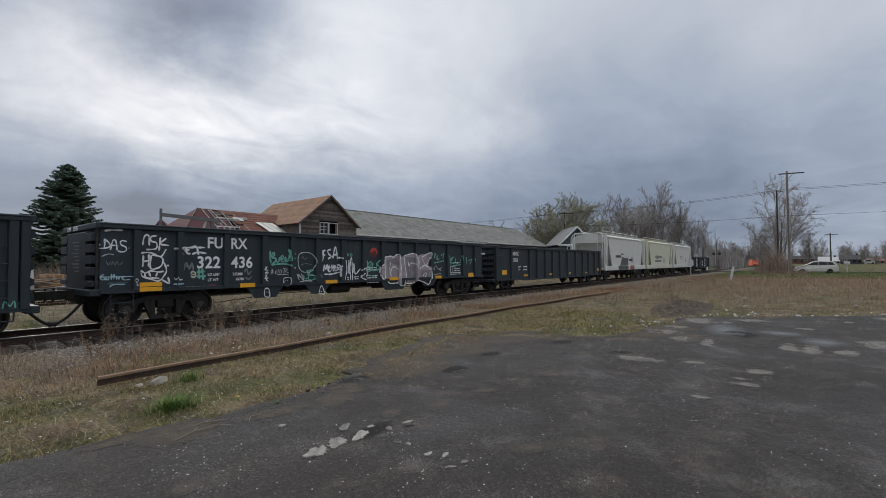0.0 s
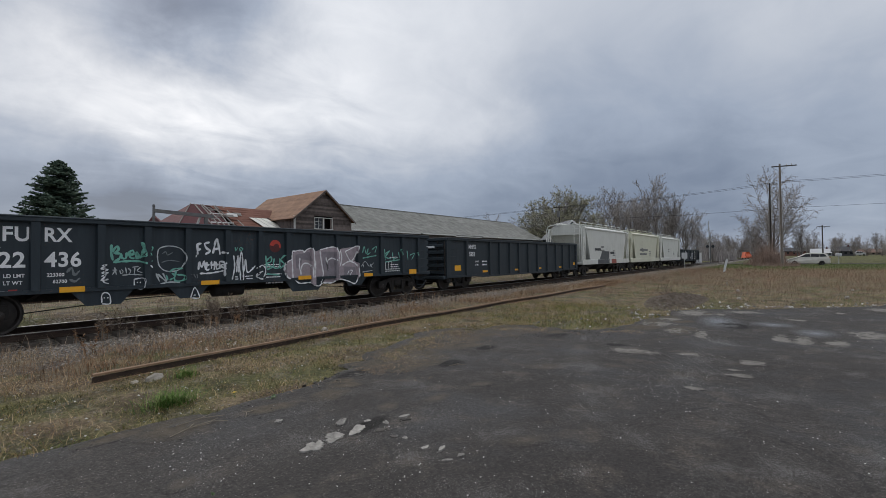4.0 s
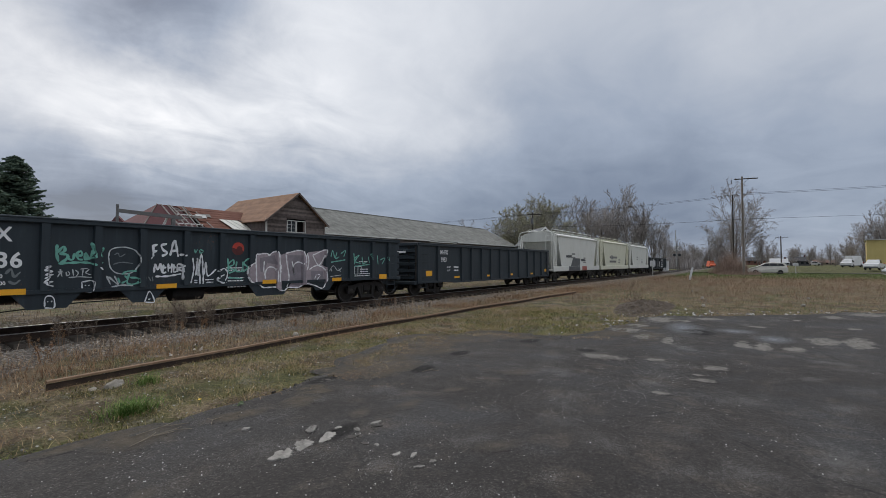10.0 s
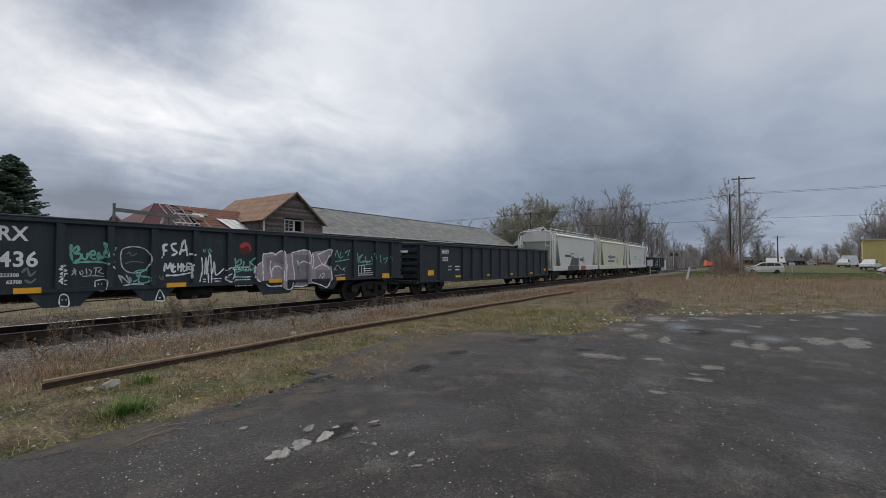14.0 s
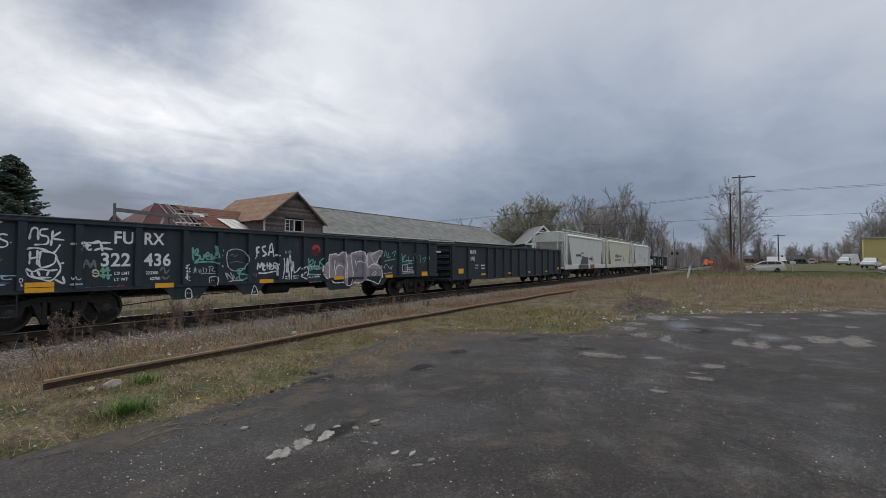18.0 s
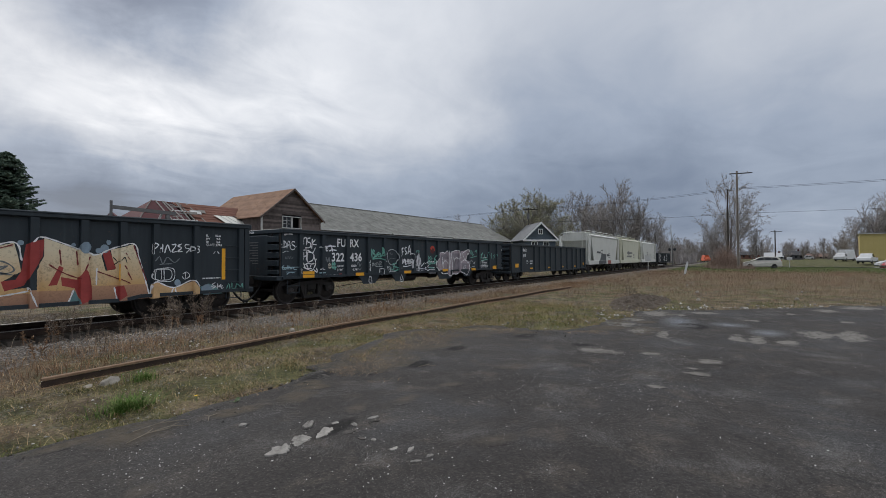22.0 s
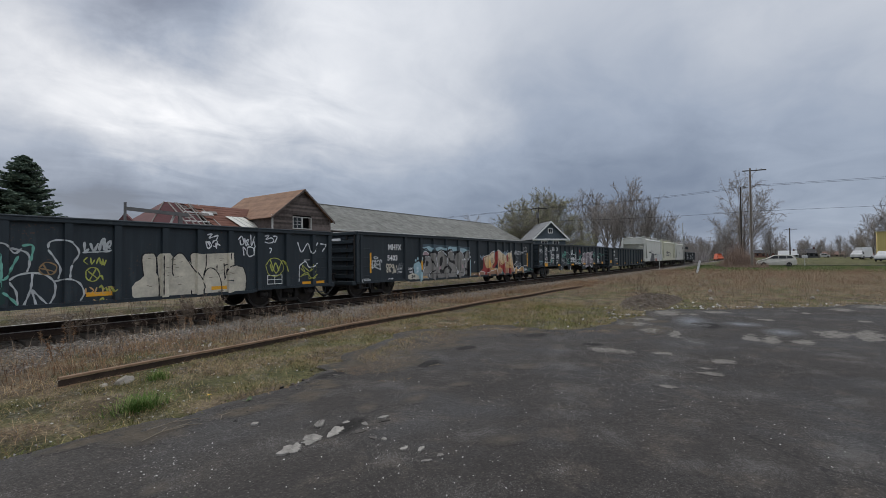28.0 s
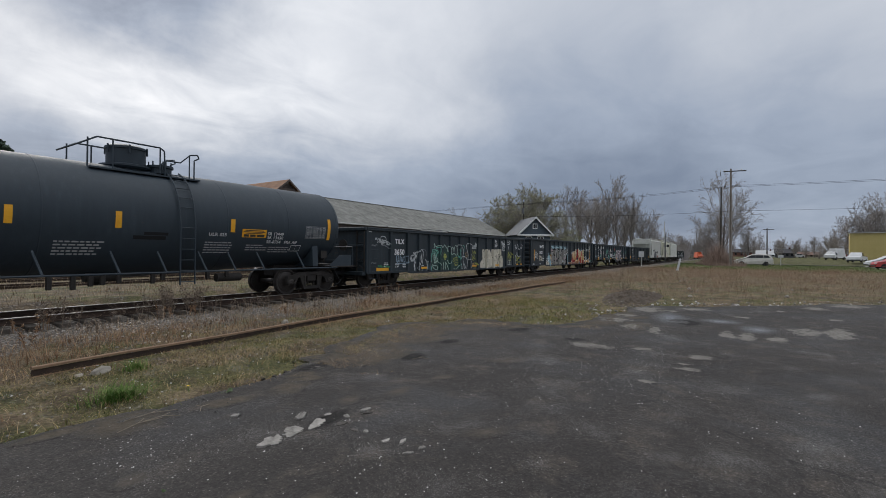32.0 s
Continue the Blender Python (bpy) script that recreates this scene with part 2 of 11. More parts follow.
def thing(name, label, category, at=None, group="", kind=""):
    ob = new(name)
    ob.empty_display_size = 0.2
    if at is not None:
        ob.matrix_basis = at
    return tagged(ob, label, category, group, kind)


def lettering(parent, text, x, z, size, y, mat, wide=1.0, label="", name="lettering"):
    """Painted characters on a face that looks towards -y; x is their left edge, z their foot."""
    cu = bpy.data.curves.new(name, "FONT")
    cu.body, cu.size, cu.extrude, cu.resolution_u = text, size / 0.70, 0.0015, 3
    cu.space_character = 1.05
    cu.offset = size * 0.034
    tmp = bpy.data.objects.new(name, cu)
    me = bpy.data.meshes.new_from_object(tmp)
    bpy.data.objects.remove(tmp)
    me.transform(Matrix.Translation((x, y, z)) @ Matrix.Rotation(radians(90), 4, "X") @ Matrix.Diagonal((wide, 1, 1, 1)))
    me.materials.clear()
    me.materials.append(mat)
    ob = new(name, me)
    ob.parent = parent
    return tagged(ob, label or "white stencilled characters")

# ---- ground, lot and tracks ----
TRACK_Y = 14.4


def siding_y(x):
    return 8.06 - 0.58 * math.exp(-(x - 1.9) / 3.8)


def lot_edge(x):
    """Where the asphalt gives way to grass: y of the edge for a given x."""
    pts = ((-60, 4.9), (0, 5.2), (1.3, 5.25), (2.1, 5.02), (3.9, 5.08), (5.3, 5.46), (6.7, 5.95), (8.1, 6.1), (8.9, 5.5), (9.5, 4.6), (9.9, 3.6), (11.3, 2.95), (13.3, 2.85), (15.4, 2.5), (15.7, 1.5), (17.5, -0.3), (20.2, -3.4), (24.0, -7.5), (30, -14), (60, -60))
    for (x0, y0), (x1, y1) in zip(pts, pts[1:]):
        if x0 <= x <= x1:
            return y0 + (y1 - y0) * (x - x0) / (x1 - x0) + 0.16 * noise.noise((x * 1.3, 4.0, 0)) + 0.07 * noise.noise((x * 5.1, 9.0, 0))
    return -60


def ground_height(x, y):
    z = -0.075 + 0.03 * noise.noise((x * 0.35, y * 0.35, 0.0)) + 0.012 * noise.noise((x * 1.7, y * 1.7, 5.0))
    z += 0.22 * math.exp(-((x - 17.5) / 2.2) ** 2 - ((y - 3.4) / 1.0) ** 2)      # earth heap at the lot's far corner
    if x > 98 and y < 12:
        z += 0.78 * min(1, (x - 98) / 26) * min(1, (12 - y) / 8)             # the land lifts beyond the road
    if -20 < x < 60 and y < lot_edge(x) + 0.6:
        z = min(z, -0.062 - 0.08 * min(1, max(0, (lot_edge(x) + 0.05 - y) / 0.5)))
    if abs(y - TRACK_Y) < 2.8:
        z = min(z, -0.42)
    return z


def soil(n, pos):
    sep = n.add("SeparateXYZ", {0: pos})
    big = n.noise(pos, 0.22, 4.0, 0.55)
    mid = n.noise(pos, 1.4, 6.0, 0.6)
    small = n.noise(pos, 22.0, 6.0, 0.65)
    f = n.math("ADD", n.math("MULTIPLY", mid, 0.5), n.math("MULTIPLY", small, 0.5))
    brown = n.ramp(f, [(0.38, (0.036, 0.027, 0.018)), (0.5, (0.115, 0.085, 0.053)), (0.62, (0.25, 0.198, 0.126))])
    green = n.ramp(f, [(0.38, (0.022, 0.026, 0.009)), (0.5, (0.075, 0.082, 0.027)), (0.64, (0.205, 0.18, 0.08))])
    gravel = n.ramp(n.add("TexVoronoi", {"Vector": pos, "Scale": 26.0}).outputs["Color"], [(0.1, (0.058, 0.050, 0.043)), (0.6, (0.150, 0.134, 0.118)), (0.95, (0.42, 0.39, 0.35))])
    near = n.ramp(n.math("ADD", n.math("DIVIDE", sep.outputs[0], 160.0), n.math("MULTIPLY", big, 0.1)), [(0.36, 0.0), (0.44, 1.0)])
    col = n.mix(n.math("MULTIPLY", near, 0.85), brown, green)
    patch = n.ramp(n.noise(pos, 0.8, 5.0, 0.6), [(0.46, 0.0), (0.58, 0.85)])
    col = n.mix(patch, col, green)
    dy = n.math("ABSOLUTE", n.math("SUBTRACT", sep.outputs[1], 13.2))
    stony = n.ramp(n.math("ADD", n.math("DIVIDE", dy, 8.0), n.math("MULTIPLY", n.math("SUBTRACT", mid, 0.5), 0.7)), [(0.30, 1.0), (0.52, 0.0)])
    col = n.mix(n.ramp(n.noise(pos, 2.6, 5.0, 0.6), [(0.52, 0.05), (0.68, 0.6)]), col, gravel)
    col = n.mix(stony, col, gravel)
    return {"Base Color": col, "Roughness": 0.95, "Specular IOR Level": 0.15, "height": (small, 0.05)}


def asphalt(n, pos):
    big = n.noise(pos, 0.30, 4.0, 0.55)
    blot = n.noise(pos, 1.3, 5.0, 0.55, 0.3)
    mid = n.noise(pos, 6.0, 6.0, 0.6)
    dusty = n.noise(pos, 2.1, 7.0, 0.62, 0.3)
    grit = n.add("SeparateColor", {0: n.add("TexVoronoi", {"Vector": pos, "Scale": 85.0}).outputs["Color"]}).outputs[0]
    clod = n.noise(pos, 34.0, 4.0, 0.6)
    speck = n.noise(pos, 150.0, 3.0, 0.7)
    f = n.math("ADD", n.math("MULTIPLY", big, 0.35), n.math("ADD", n.math("MULTIPLY", blot, 0.4), n.math("MULTIPLY", mid, 0.25)))
    col = n.ramp(f, [(0.30, (0.024, 0.021, 0.0192)), (0.42, (0.034, 0.0302, 0.0278)), (0.52, (0.0445, 0.0398, 0.0367)), (0.64, (0.058, 0.0525, 0.0487)), (0.8, (0.088, 0.082, 0.077))])
    # bluish worn stone in places, brown dust in others
    col = n.mix(n.ramp(n.noise(pos, 0.55, 5.0, 0.6), [(0.48, 0.0), (0.66, 0.5)]), col, (0.064, 0.066, 0.070))
    col = n.mix(n.ramp(dusty, [(0.54, 0.0), (0.70, 0.4)]), col, (0.12, 0.10, 0.08))
    col = n.mix(1.0, col, n.ramp(grit, [(0.0, (0.66, 0.66, 0.66)), (0.6, (1.0, 1.0, 1.0)), (0.93, (1.25, 1.25, 1.26)), (1.0, (2.4, 2.4, 2.4))]), "MULTIPLY")
    col = n.mix(1.0, col, n.ramp(clod, [(0.3, (0.72, 0.72, 0.72)), (0.5, (1.0, 1.0, 1.0)), (0.7, (1.25, 1.24, 1.22))]), "MULTIPLY")
    white = n.ramp(n.math("MULTIPLY", speck, n.math("ADD", blot, 0.5)), [(0.63, 0.0), (0.69, 0.4)])
    col = n.mix(white, col, (0.42, 0.42, 0.41))
    crack = n.add("TexVoronoi", {"Vector": n.add("Mapping", {"Vector": pos, "Rotation": (0, 0, 0.4)}).outputs[0], "Scale": 0.55}, feature="DISTANCE_TO_EDGE").outputs["Distance"]
    line = n.ramp(n.math("ADD", crack, n.math("MULTIPLY", n.math("SUBTRACT", mid, 0.5), 0.05)), [(0.0, 0.6), (0.012, 0.0)])
    col = n.mix(n.math("MULTIPLY", line, n.ramp(big, [(0.5, 0.0), (0.6, 1.0)])), col, (0.02, 0.02, 0.02))
    return {"Base Color": col, "Roughness": n.ramp(blot, [(0.35, 0.80), (0.6, 0.94)]), "Specular IOR Level": 0.3, "height": (n.math("ADD", clod, n.math("MULTIPLY", speck, 0.5)), 0.022)}


def fading(colour, gloss, spec, core=0.6, edge=0.12, broken=0.3, fray=0.9):
    """A patch of another surface with a ragged edge that frays into the asphalt around it."""
    def build(n, pos):
        where = n.add("NewGeometry").outputs["Position"]
        out = asphalt(n, where)
        wide = n.math("ADD", n.math("MULTIPLY", n.noise(where, 2.6, 4.0, 0.6), 0.5), n.math("MULTIPLY", n.noise(where, 9.0, 6.0, 0.68), 0.5))
        reach = n.math("ADD", n.vmath("LENGTH", n.vmath("MULTIPLY", pos, (1.0, 1.0, 0.0))), n.math("MULTIPLY", n.math("SUBTRACT", wide, 0.5), fray))
        f = n.ramp(reach, [(core, 1.0), (core + edge, 0.0)])
        if broken:
            f = n.math("MULTIPLY", f, n.ramp(n.noise(where, 9.0, 6.0, 0.65), [(0.30, 1.0 - broken), (0.48, 1.0)]))
        tone = n.ramp(n.noise(where, 14.0, 6.0, 0.65), [(0.3, tuple(0.65 * c for c in colour)), (0.7, tuple(1.2 * c for c in colour))])
        out["Base Color"] = n.mix(n.math("MULTIPLY", f, 0.95), out["Base Color"], tone)
        out["Roughness"] = n.mix(f, out["Roughness"], (gloss, gloss, gloss))
        out["Specular IOR Level"] = n.mix(f, (0.3, 0.3, 0.3), (spec, spec, spec))
        return out
    return build


SOIL = material("soil_and_dead_grass", soil)
ASPHALT = material("old_asphalt", asphalt)
CONCRETE = worn("broken_concrete", (0.13, 0.123, 0.112), (0.37, 0.35, 0.32), 9.0, 0.9, 0, 60.0, 0.012, 0.36, vary=0.25)
GRIT = island("pale_grit", [(0.09, 0.085, 0.08), (0.2, 0.19, 0.18), (0.459, 0.446, 0.419), (0.6, 0.59, 0.57)])
LOOSE = island("loose_ballast", [(0.055, 0.048, 0.042), (0.13, 0.115, 0.10), (0.24, 0.215, 0.19), (0.60, 0.56, 0.51)])
STONE = worn("pale_limestone", (0.22, 0.20, 0.17), (0.42, 0.39, 0.34), 6.0, 0.9, 0, 50.0, 0.01, vary=0.3)


def build_ground():
    xs = [-3000, -800, -250, -90, -40] + [-20 + 0.5 * i for i in range(121)] + [42 + 2.0 * i for i in range(30)] + [110, 140, 200, 400, 1000, 3000]
    ys = [-3000, -800, -250, -90, -40] + [-20 + 0.5 * i for i in range(76)] + [19 + 2.0 * i for i in range(20)] + [62, 80, 120, 250, 800, 3000]
    f = Form()
    f.v = [(x, y, ground_height(x, y)) for y in ys for x in xs]
    w = len(xs)
    f.f = [(j * w + i, j * w + i + 1, (j + 1) * w + i + 1, (j + 1) * w + i) for j in range(len(ys) - 1) for i in range(w - 1)]
    tagged(new("ground", f.mesh("ground", SOIL, True)), "patchy brown grass and stony soil beside the tracks", "ground", kind="structure")


def lot_height(x, y):
    return -0.045 + 0.018 * noise.noise((x * 0.4, y * 0.4, 2.0)) + 0.003 * noise.noise((x * 2.2, y * 2.2, 7.0))


def build_lot():
    """The asphalt, a gently uneven sheet that thins out at a ragged edge."""
    f = Form()
    xs = [-40, -30, -20, -14, -10] + [-8 + 0.25 * i for i in range(137)] + [27, 30]
    rows = 56
    idx = []
    for x in xs:
        e = lot_edge(x)
        col = []
        for j in range(rows):
            q = (j / (rows - 1)) ** 1.8
            y = e + (-40 - e) * q
            z = lot_height(x, y) - (0.07 if j == 0 else 0.012 if j == 1 else 0)
            col.append(len(f.v))
            f.v.append((x, y + (0.05 if j == 0 else 0), z))
        idx.append(col)
    for a, b in zip(idx, idx[1:]):
        for j in range(rows - 1):
            f.f.append((a[j], a[j + 1], b[j + 1], b[j]))
    tagged(new("asphalt_lot", f.mesh("asphalt_lot", ASPHALT, True)), "worn dark asphalt lot with a crumbling edge", "pavement", kind="structure")


def blob(r, seed, n=9, squash=1.0, jag=0.35):
    rnd = random.Random(seed)
    return [(r * (1 + rnd.uniform(-jag, jag)) * math.cos(2 * math.pi * k / n), r * squash * (1 + rnd.uniform(-jag, jag)) * math.sin(2 * math.pi * k / n)) for k in range(n)]


def flake(name, x, y, r, squash, turn, thick, mat, label, category, seed, group="", tilt=0.0, z=-0.05):
    """A thin broken plate with a ragged outline and an uneven top."""
    n = 30
    out = []
    for k in range(n):
        t = 2 * math.pi * k / n
        q = 0.74 * r * (1 + 0.5 * noise.noise((math.cos(t) * 1.1 + seed, math.sin(t) * 1.1, seed * 3.7)) + 0.4 * noise.noise((math.cos(t) * 4 + seed, math.sin(t) * 4, 7.0)))
        out.append((q * math.cos(t), q * squash * math.sin(t)))
    f = Form()
    for s, h in ((1.0, -0.03), (0.985, thick), (0.8, thick * 1.15), (0.4, thick)):
        f.v += [(a * s, b * s, h + (0.35 * thick * noise.noise((a * 22 + seed, b * 22, s)) if h > 0 else 0)) for a, b in out]
    f.v.append((0, 0, thick))
    for k in range(3):
        f.f += [(k * n + i, k * n + (i + 1) % n, (k + 1) * n + (i + 1) % n, (k + 1) * n + i) for i in range(n)]
    f.f += [(3 * n + i, 3 * n + (i + 1) % n, 4 * n) for i in range(n)]
    ob = new(name, f.mesh(name, mat))
    ob.matrix_basis = pose(x, y, z, tilt, 0, turn)
    return tagged(ob, label, category, group)


def build_tracks():
    prof = [(-0.065, -0.16), (0.065, -0.16), (0.065, -0.148), (0.012, -0.125), (0.009, -0.045), (0.034, -0.032), (0.034, -0.006), (0.028, -0.001), (-0.028, -0.001), (-0.034, -0.006), (-0.034, -0.032), (-0.009, -0.045), (-0.012, -0.125), (-0.065, -0.148)]
    track = thing("main_track", "standard-gauge track with dull rails on dark ties", "railway track", pose(0, TRACK_Y, 0), kind="structure")
    for s in (-1, 1):
        part("rail", Form().slab([(p + s * 0.7525, q) for p, q in prof], "x", -150, 500), RAIL_SIDE, track, "dark rusty rail")
        part("rail_head", Form().box(-150, 500, s * 0.7525 - 0.036, s * 0.7525 + 0.036, -0.014, 0.002, 0.003), RAIL_TOP, track, "polished running surface")
    tie = Form().box(-0.11, 0.11, -1.28, 1.28, -0.34, -0.165, 0.012).mesh("tie", TIE)
    rnd = random.Random(5)
    for k in range(170):
        part("tie", tie, None, track, at=pose(-4 + 0.53 * k + rnd.uniform(-0.03, 0.03), rnd.uniform(-0.05, 0.05), rnd.uniform(-0.01, 0.0), 0, 0, rnd.uniform(-1.2, 1.2)))
    bed = Form()
    cross = [(-3.0, -0.13), (-2.5, -0.24), (-1.9, -0.31), (-1.3, -0.28), (-0.85, -0.23), (0.85, -0.21), (1.5, -0.15), (2.3, -0.17), (2.9, -0.26)]
    xs = [-150, -40, -10] + [-6 + 0.4 * i for i in range(200)] + [90, 140, 300, 500]
    for x in xs:
        for y, z in cross:
            bed.v.append((x, TRACK_Y + y + 0.12 * noise.noise((x * 0.7, y, 3)), z + 0.03 * noise.noise((x * 1.5, y * 1.5, 8))))
    w = len(cross)
    bed.f = [(i * w + j, i * w + j + 1, (i + 1) * w + j + 1, (i + 1) * w + j) for i in range(len(xs) - 1) for j in range(w - 1)]
    tagged(new("ballast_bed", bed.mesh("ballast_bed", BALLAST)), "grey crushed-stone ballast under the main track", "track bed", kind="structure")
    for y0 in (25.2, 29.8):
        t = thing("back_track", "weedy track with rusty rails behind the train", "railway track", pose(0, y0, 0), kind="structure")
        for s in (-1, 1):
            part("rail", Form().slab([(p + s * 0.7525, q + 0.03) for p, q in prof], "x", -120, 110), RAIL_SIDE, t)
        for k in range(60):
            part("tie", tie, None, t, at=pose(-4 + 0.53 * k, 0, 0.06))
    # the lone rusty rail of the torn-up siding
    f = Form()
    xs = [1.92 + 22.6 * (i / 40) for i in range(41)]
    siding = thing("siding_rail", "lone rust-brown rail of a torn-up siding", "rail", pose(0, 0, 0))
    # the web's dark colour paints in the shade under the head
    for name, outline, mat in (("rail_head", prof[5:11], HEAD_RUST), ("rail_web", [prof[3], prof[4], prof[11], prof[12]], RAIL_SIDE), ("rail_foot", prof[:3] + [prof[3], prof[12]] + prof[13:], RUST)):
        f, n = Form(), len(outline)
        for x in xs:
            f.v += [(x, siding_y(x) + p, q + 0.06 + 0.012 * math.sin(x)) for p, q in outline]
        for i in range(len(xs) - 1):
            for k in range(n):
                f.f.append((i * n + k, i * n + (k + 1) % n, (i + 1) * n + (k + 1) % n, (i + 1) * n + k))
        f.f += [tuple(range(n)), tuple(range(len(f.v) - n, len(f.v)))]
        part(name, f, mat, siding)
    for k in range(16):
        x = 2.6 + 1.35 * k
        part("spike", Form().box(x - 0.012, x + 0.012, siding_y(x) - 0.085, siding_y(x) - 0.055, -0.1, -0.055), RUST, siding)


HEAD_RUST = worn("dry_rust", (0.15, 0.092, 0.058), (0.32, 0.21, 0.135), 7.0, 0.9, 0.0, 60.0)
# dark rust; on the siding's web it stands for shade below the head
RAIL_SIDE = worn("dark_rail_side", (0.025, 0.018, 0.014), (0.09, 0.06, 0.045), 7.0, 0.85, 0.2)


def ballast(n, pos):
    v = n.add("TexVoronoi", {"Vector": pos, "Scale": 20.0})
    big = n.noise(pos, 0.8, 5.0)
    c = n.math("ADD", n.math("MULTIPLY", n.add("SeparateColor", {0: v.outputs["Color"]}).outputs[0], 0.7), n.math("MULTIPLY", big, 0.3))
    col = n.ramp(c, [(0.15, (0.048, 0.042, 0.036)), (0.5, (0.135, 0.120, 0.105)), (0.85, (0.31, 0.285, 0.255))])
    return {"Base Color": col, "Roughness": 0.9, "Specular IOR Level": 0.2, "height": (v.outputs["Distance"], 0.05)}


BALLAST = material("crushed_stone", ballast)
build_ground()
build_lot()
build_tracks()

BARE = material("bare_base", fading((0.205, 0.192, 0.173), 0.9, 0.2, 0.50, 0.20, 0.85, 3.6))
DAMP = material("damp_asphalt", fading((0.060, 0.063, 0.068), 0.34, 0.7, 0.1, 0.75, 0.0, 0.8))
TAR = material("crumbled_tar", fading((0.018, 0.017, 0.016), 0.9, 0.2, 0.45, 0.3, 0.5))
DIRT = material("blown_dirt", fading((0.098, 0.083, 0.064), 0.95, 0.15, 0.4, 0.55, 0.7, 2.0))
DUSTY = material("pale_dust", fading((0.095, 0.082, 0.068), 0.92, 0.2, 0.2, 0.7, 0.7, 1.8))


def patch(name, x, y, r, squash, turn, mat, label, seed, group):
    """A thin skin that follows the lot's surface."""
    n, m = 26, pose(x, y, 0, 0, 0, turn) @ Matrix.Diagonal((r, r * squash, 1, 1))
    out = blob(1.0, seed, n, 1.0, 0.08)
    f = Form()
    for k in range(1, 8):
        for a, b in out:
            p = m @ Vector((a * k / 7, b * k / 7, 0))
            f.v.append((a * k / 7, b * k / 7, lot_height(p.x, p.y) + (0.005 if k < 7 else -0.004)))
    f.v.append((0, 0, lot_height(x, y) + 0.005))
    for k in range(6):
        f.f += [(k * n + i, k * n + (i + 1) % n, (k + 1) * n + (i + 1) % n, (k + 1) * n + i) for i in range(n)]
    f.f += [(i, (i + 1) % n, len(f.v) - 1) for i in range(n)]
    ob = new(name, f.mesh(name, mat, True))
    ob.matrix_basis = m
    return tagged(ob, label, "pavement", group)


# broken lumps of concrete and asphalt lying on the lot
for k, (x, y, r, sq, turn) in enumerate(((2.42, 3.31, 0.15, 0.7, 20), (2.66, 3.35, 0.17, 0.55, 35), (2.89, 3.30, 0.16, 0.5, 30), (2.94, 3.58, 0.13, 0.4, 30), (3.12, 3.40, 0.05, 0.6, 0), (3.19, 3.21, 0.07, 0.5, 60),
                                         (3.42, 3.19, 0.09, 0.35, -10), (3.02, 2.80, 0.045, 0.7, 40), (2.97, 2.52, 0.05, 0.6, 0), (3.02, 2.38, 0.07, 0.4, 15), (2.88, 2.22, 0.06, 0.45, -30), (3.02, 2.18, 0.04, 0.7, 0), (2.59, 4.12, 0.06, 0.6, 0))):
    flake("concrete_flake", x, y, r, sq, turn, 0.009 + 0.006 * (k % 3 == 0), CONCRETE, "pale flat flake of broken concrete on the asphalt", "rubble", 20 + k, "flakes of concrete on the lot", 1.0, lot_height(x, y))
for k, (x, y, r, sq, turn) in enumerate(((10.7, 0.2, 0.14, 4.02, -89), (10.7, -0.1, 0.14, 4.04, -91), (10.8, -0.6, 0.17, 2.84, -93), (12.1, -1.1, 0.28, 1.96, -95), (12.2, -1.7, 0.23, 3.66, -98), (19.1, -2.8, 0.49, 1.50, -98), (17.6, -1.9, 0.3, 1.6, -94), (11.6, 2.58, 0.34, 1.7, -78), (12.6, 2.5, 0.25, 1.6, -78), (14.3, 2.25, 0.42, 1.5, -80), (14.1, 1.7, 0.26, 1.2, -82), (15.1, 1.1, 0.38, 1.0, -85), (13.9, 0.03, 0.24, 0.7, -90), (16.2, -0.97, 0.12, 2.0, -93), (14.8, -1.97, 0.13, 1.8, -98), (10.7, 2.0, 0.28, 1.48, -79), (10.5, 1.5, 0.14, 3.73, -82), (8.1, 2.2, 0.32, 0.89, -75), (8.3, 1.4, 0.14, 1.24, -80), (8.1, 0.5, 0.17, 0.99, -86), (7.2, 0.6, 0.15, 0.73, -85), (7.5, 0.7, 0.12, 0.68, -85), (6.2, 1.0, 0.13, 0.50, -81))):
    patch("bare_patch", x, y, r * 1.45, sq * 0.9, turn, BARE, "worn patch where pale base shows through the asphalt", 60 + k, "bare patches of the lot")
for k, (x, y, r, sq, turn) in enumerate(((12.8, 1.5, 0.57, 2.79, -83), (12.8, 0.4, 0.60, 1.01, -88), (11.9, -0.3, 0.51, 1.58, -92))):
    patch("damp_patch", x, y, r, sq, turn, DAMP, "smooth damp patch that shines on the asphalt", 90 + k, "damp patches of the lot")
for k, (x, y, r, sq, turn) in enumerate(((5.55, 4.2, 0.42, 0.6, 10), (4.3, 4.95, 0.55, 0.35, 5), (8.5, 2.6, 0.3, 0.8, -70), (8.9, 3.9, 0.5, 0.5, -20), (3.05, 3.3, 0.45, 0.4, 10), (12.05, 1.06, 0.45, 1.6, -80), (6.9, 4.4, 0.4, 0.6, 0))):
    patch("tar_patch", x, y, r, sq, turn, TAR, "dark crumbled hollow in the asphalt", 130 + k, "dark hollows of the lot")

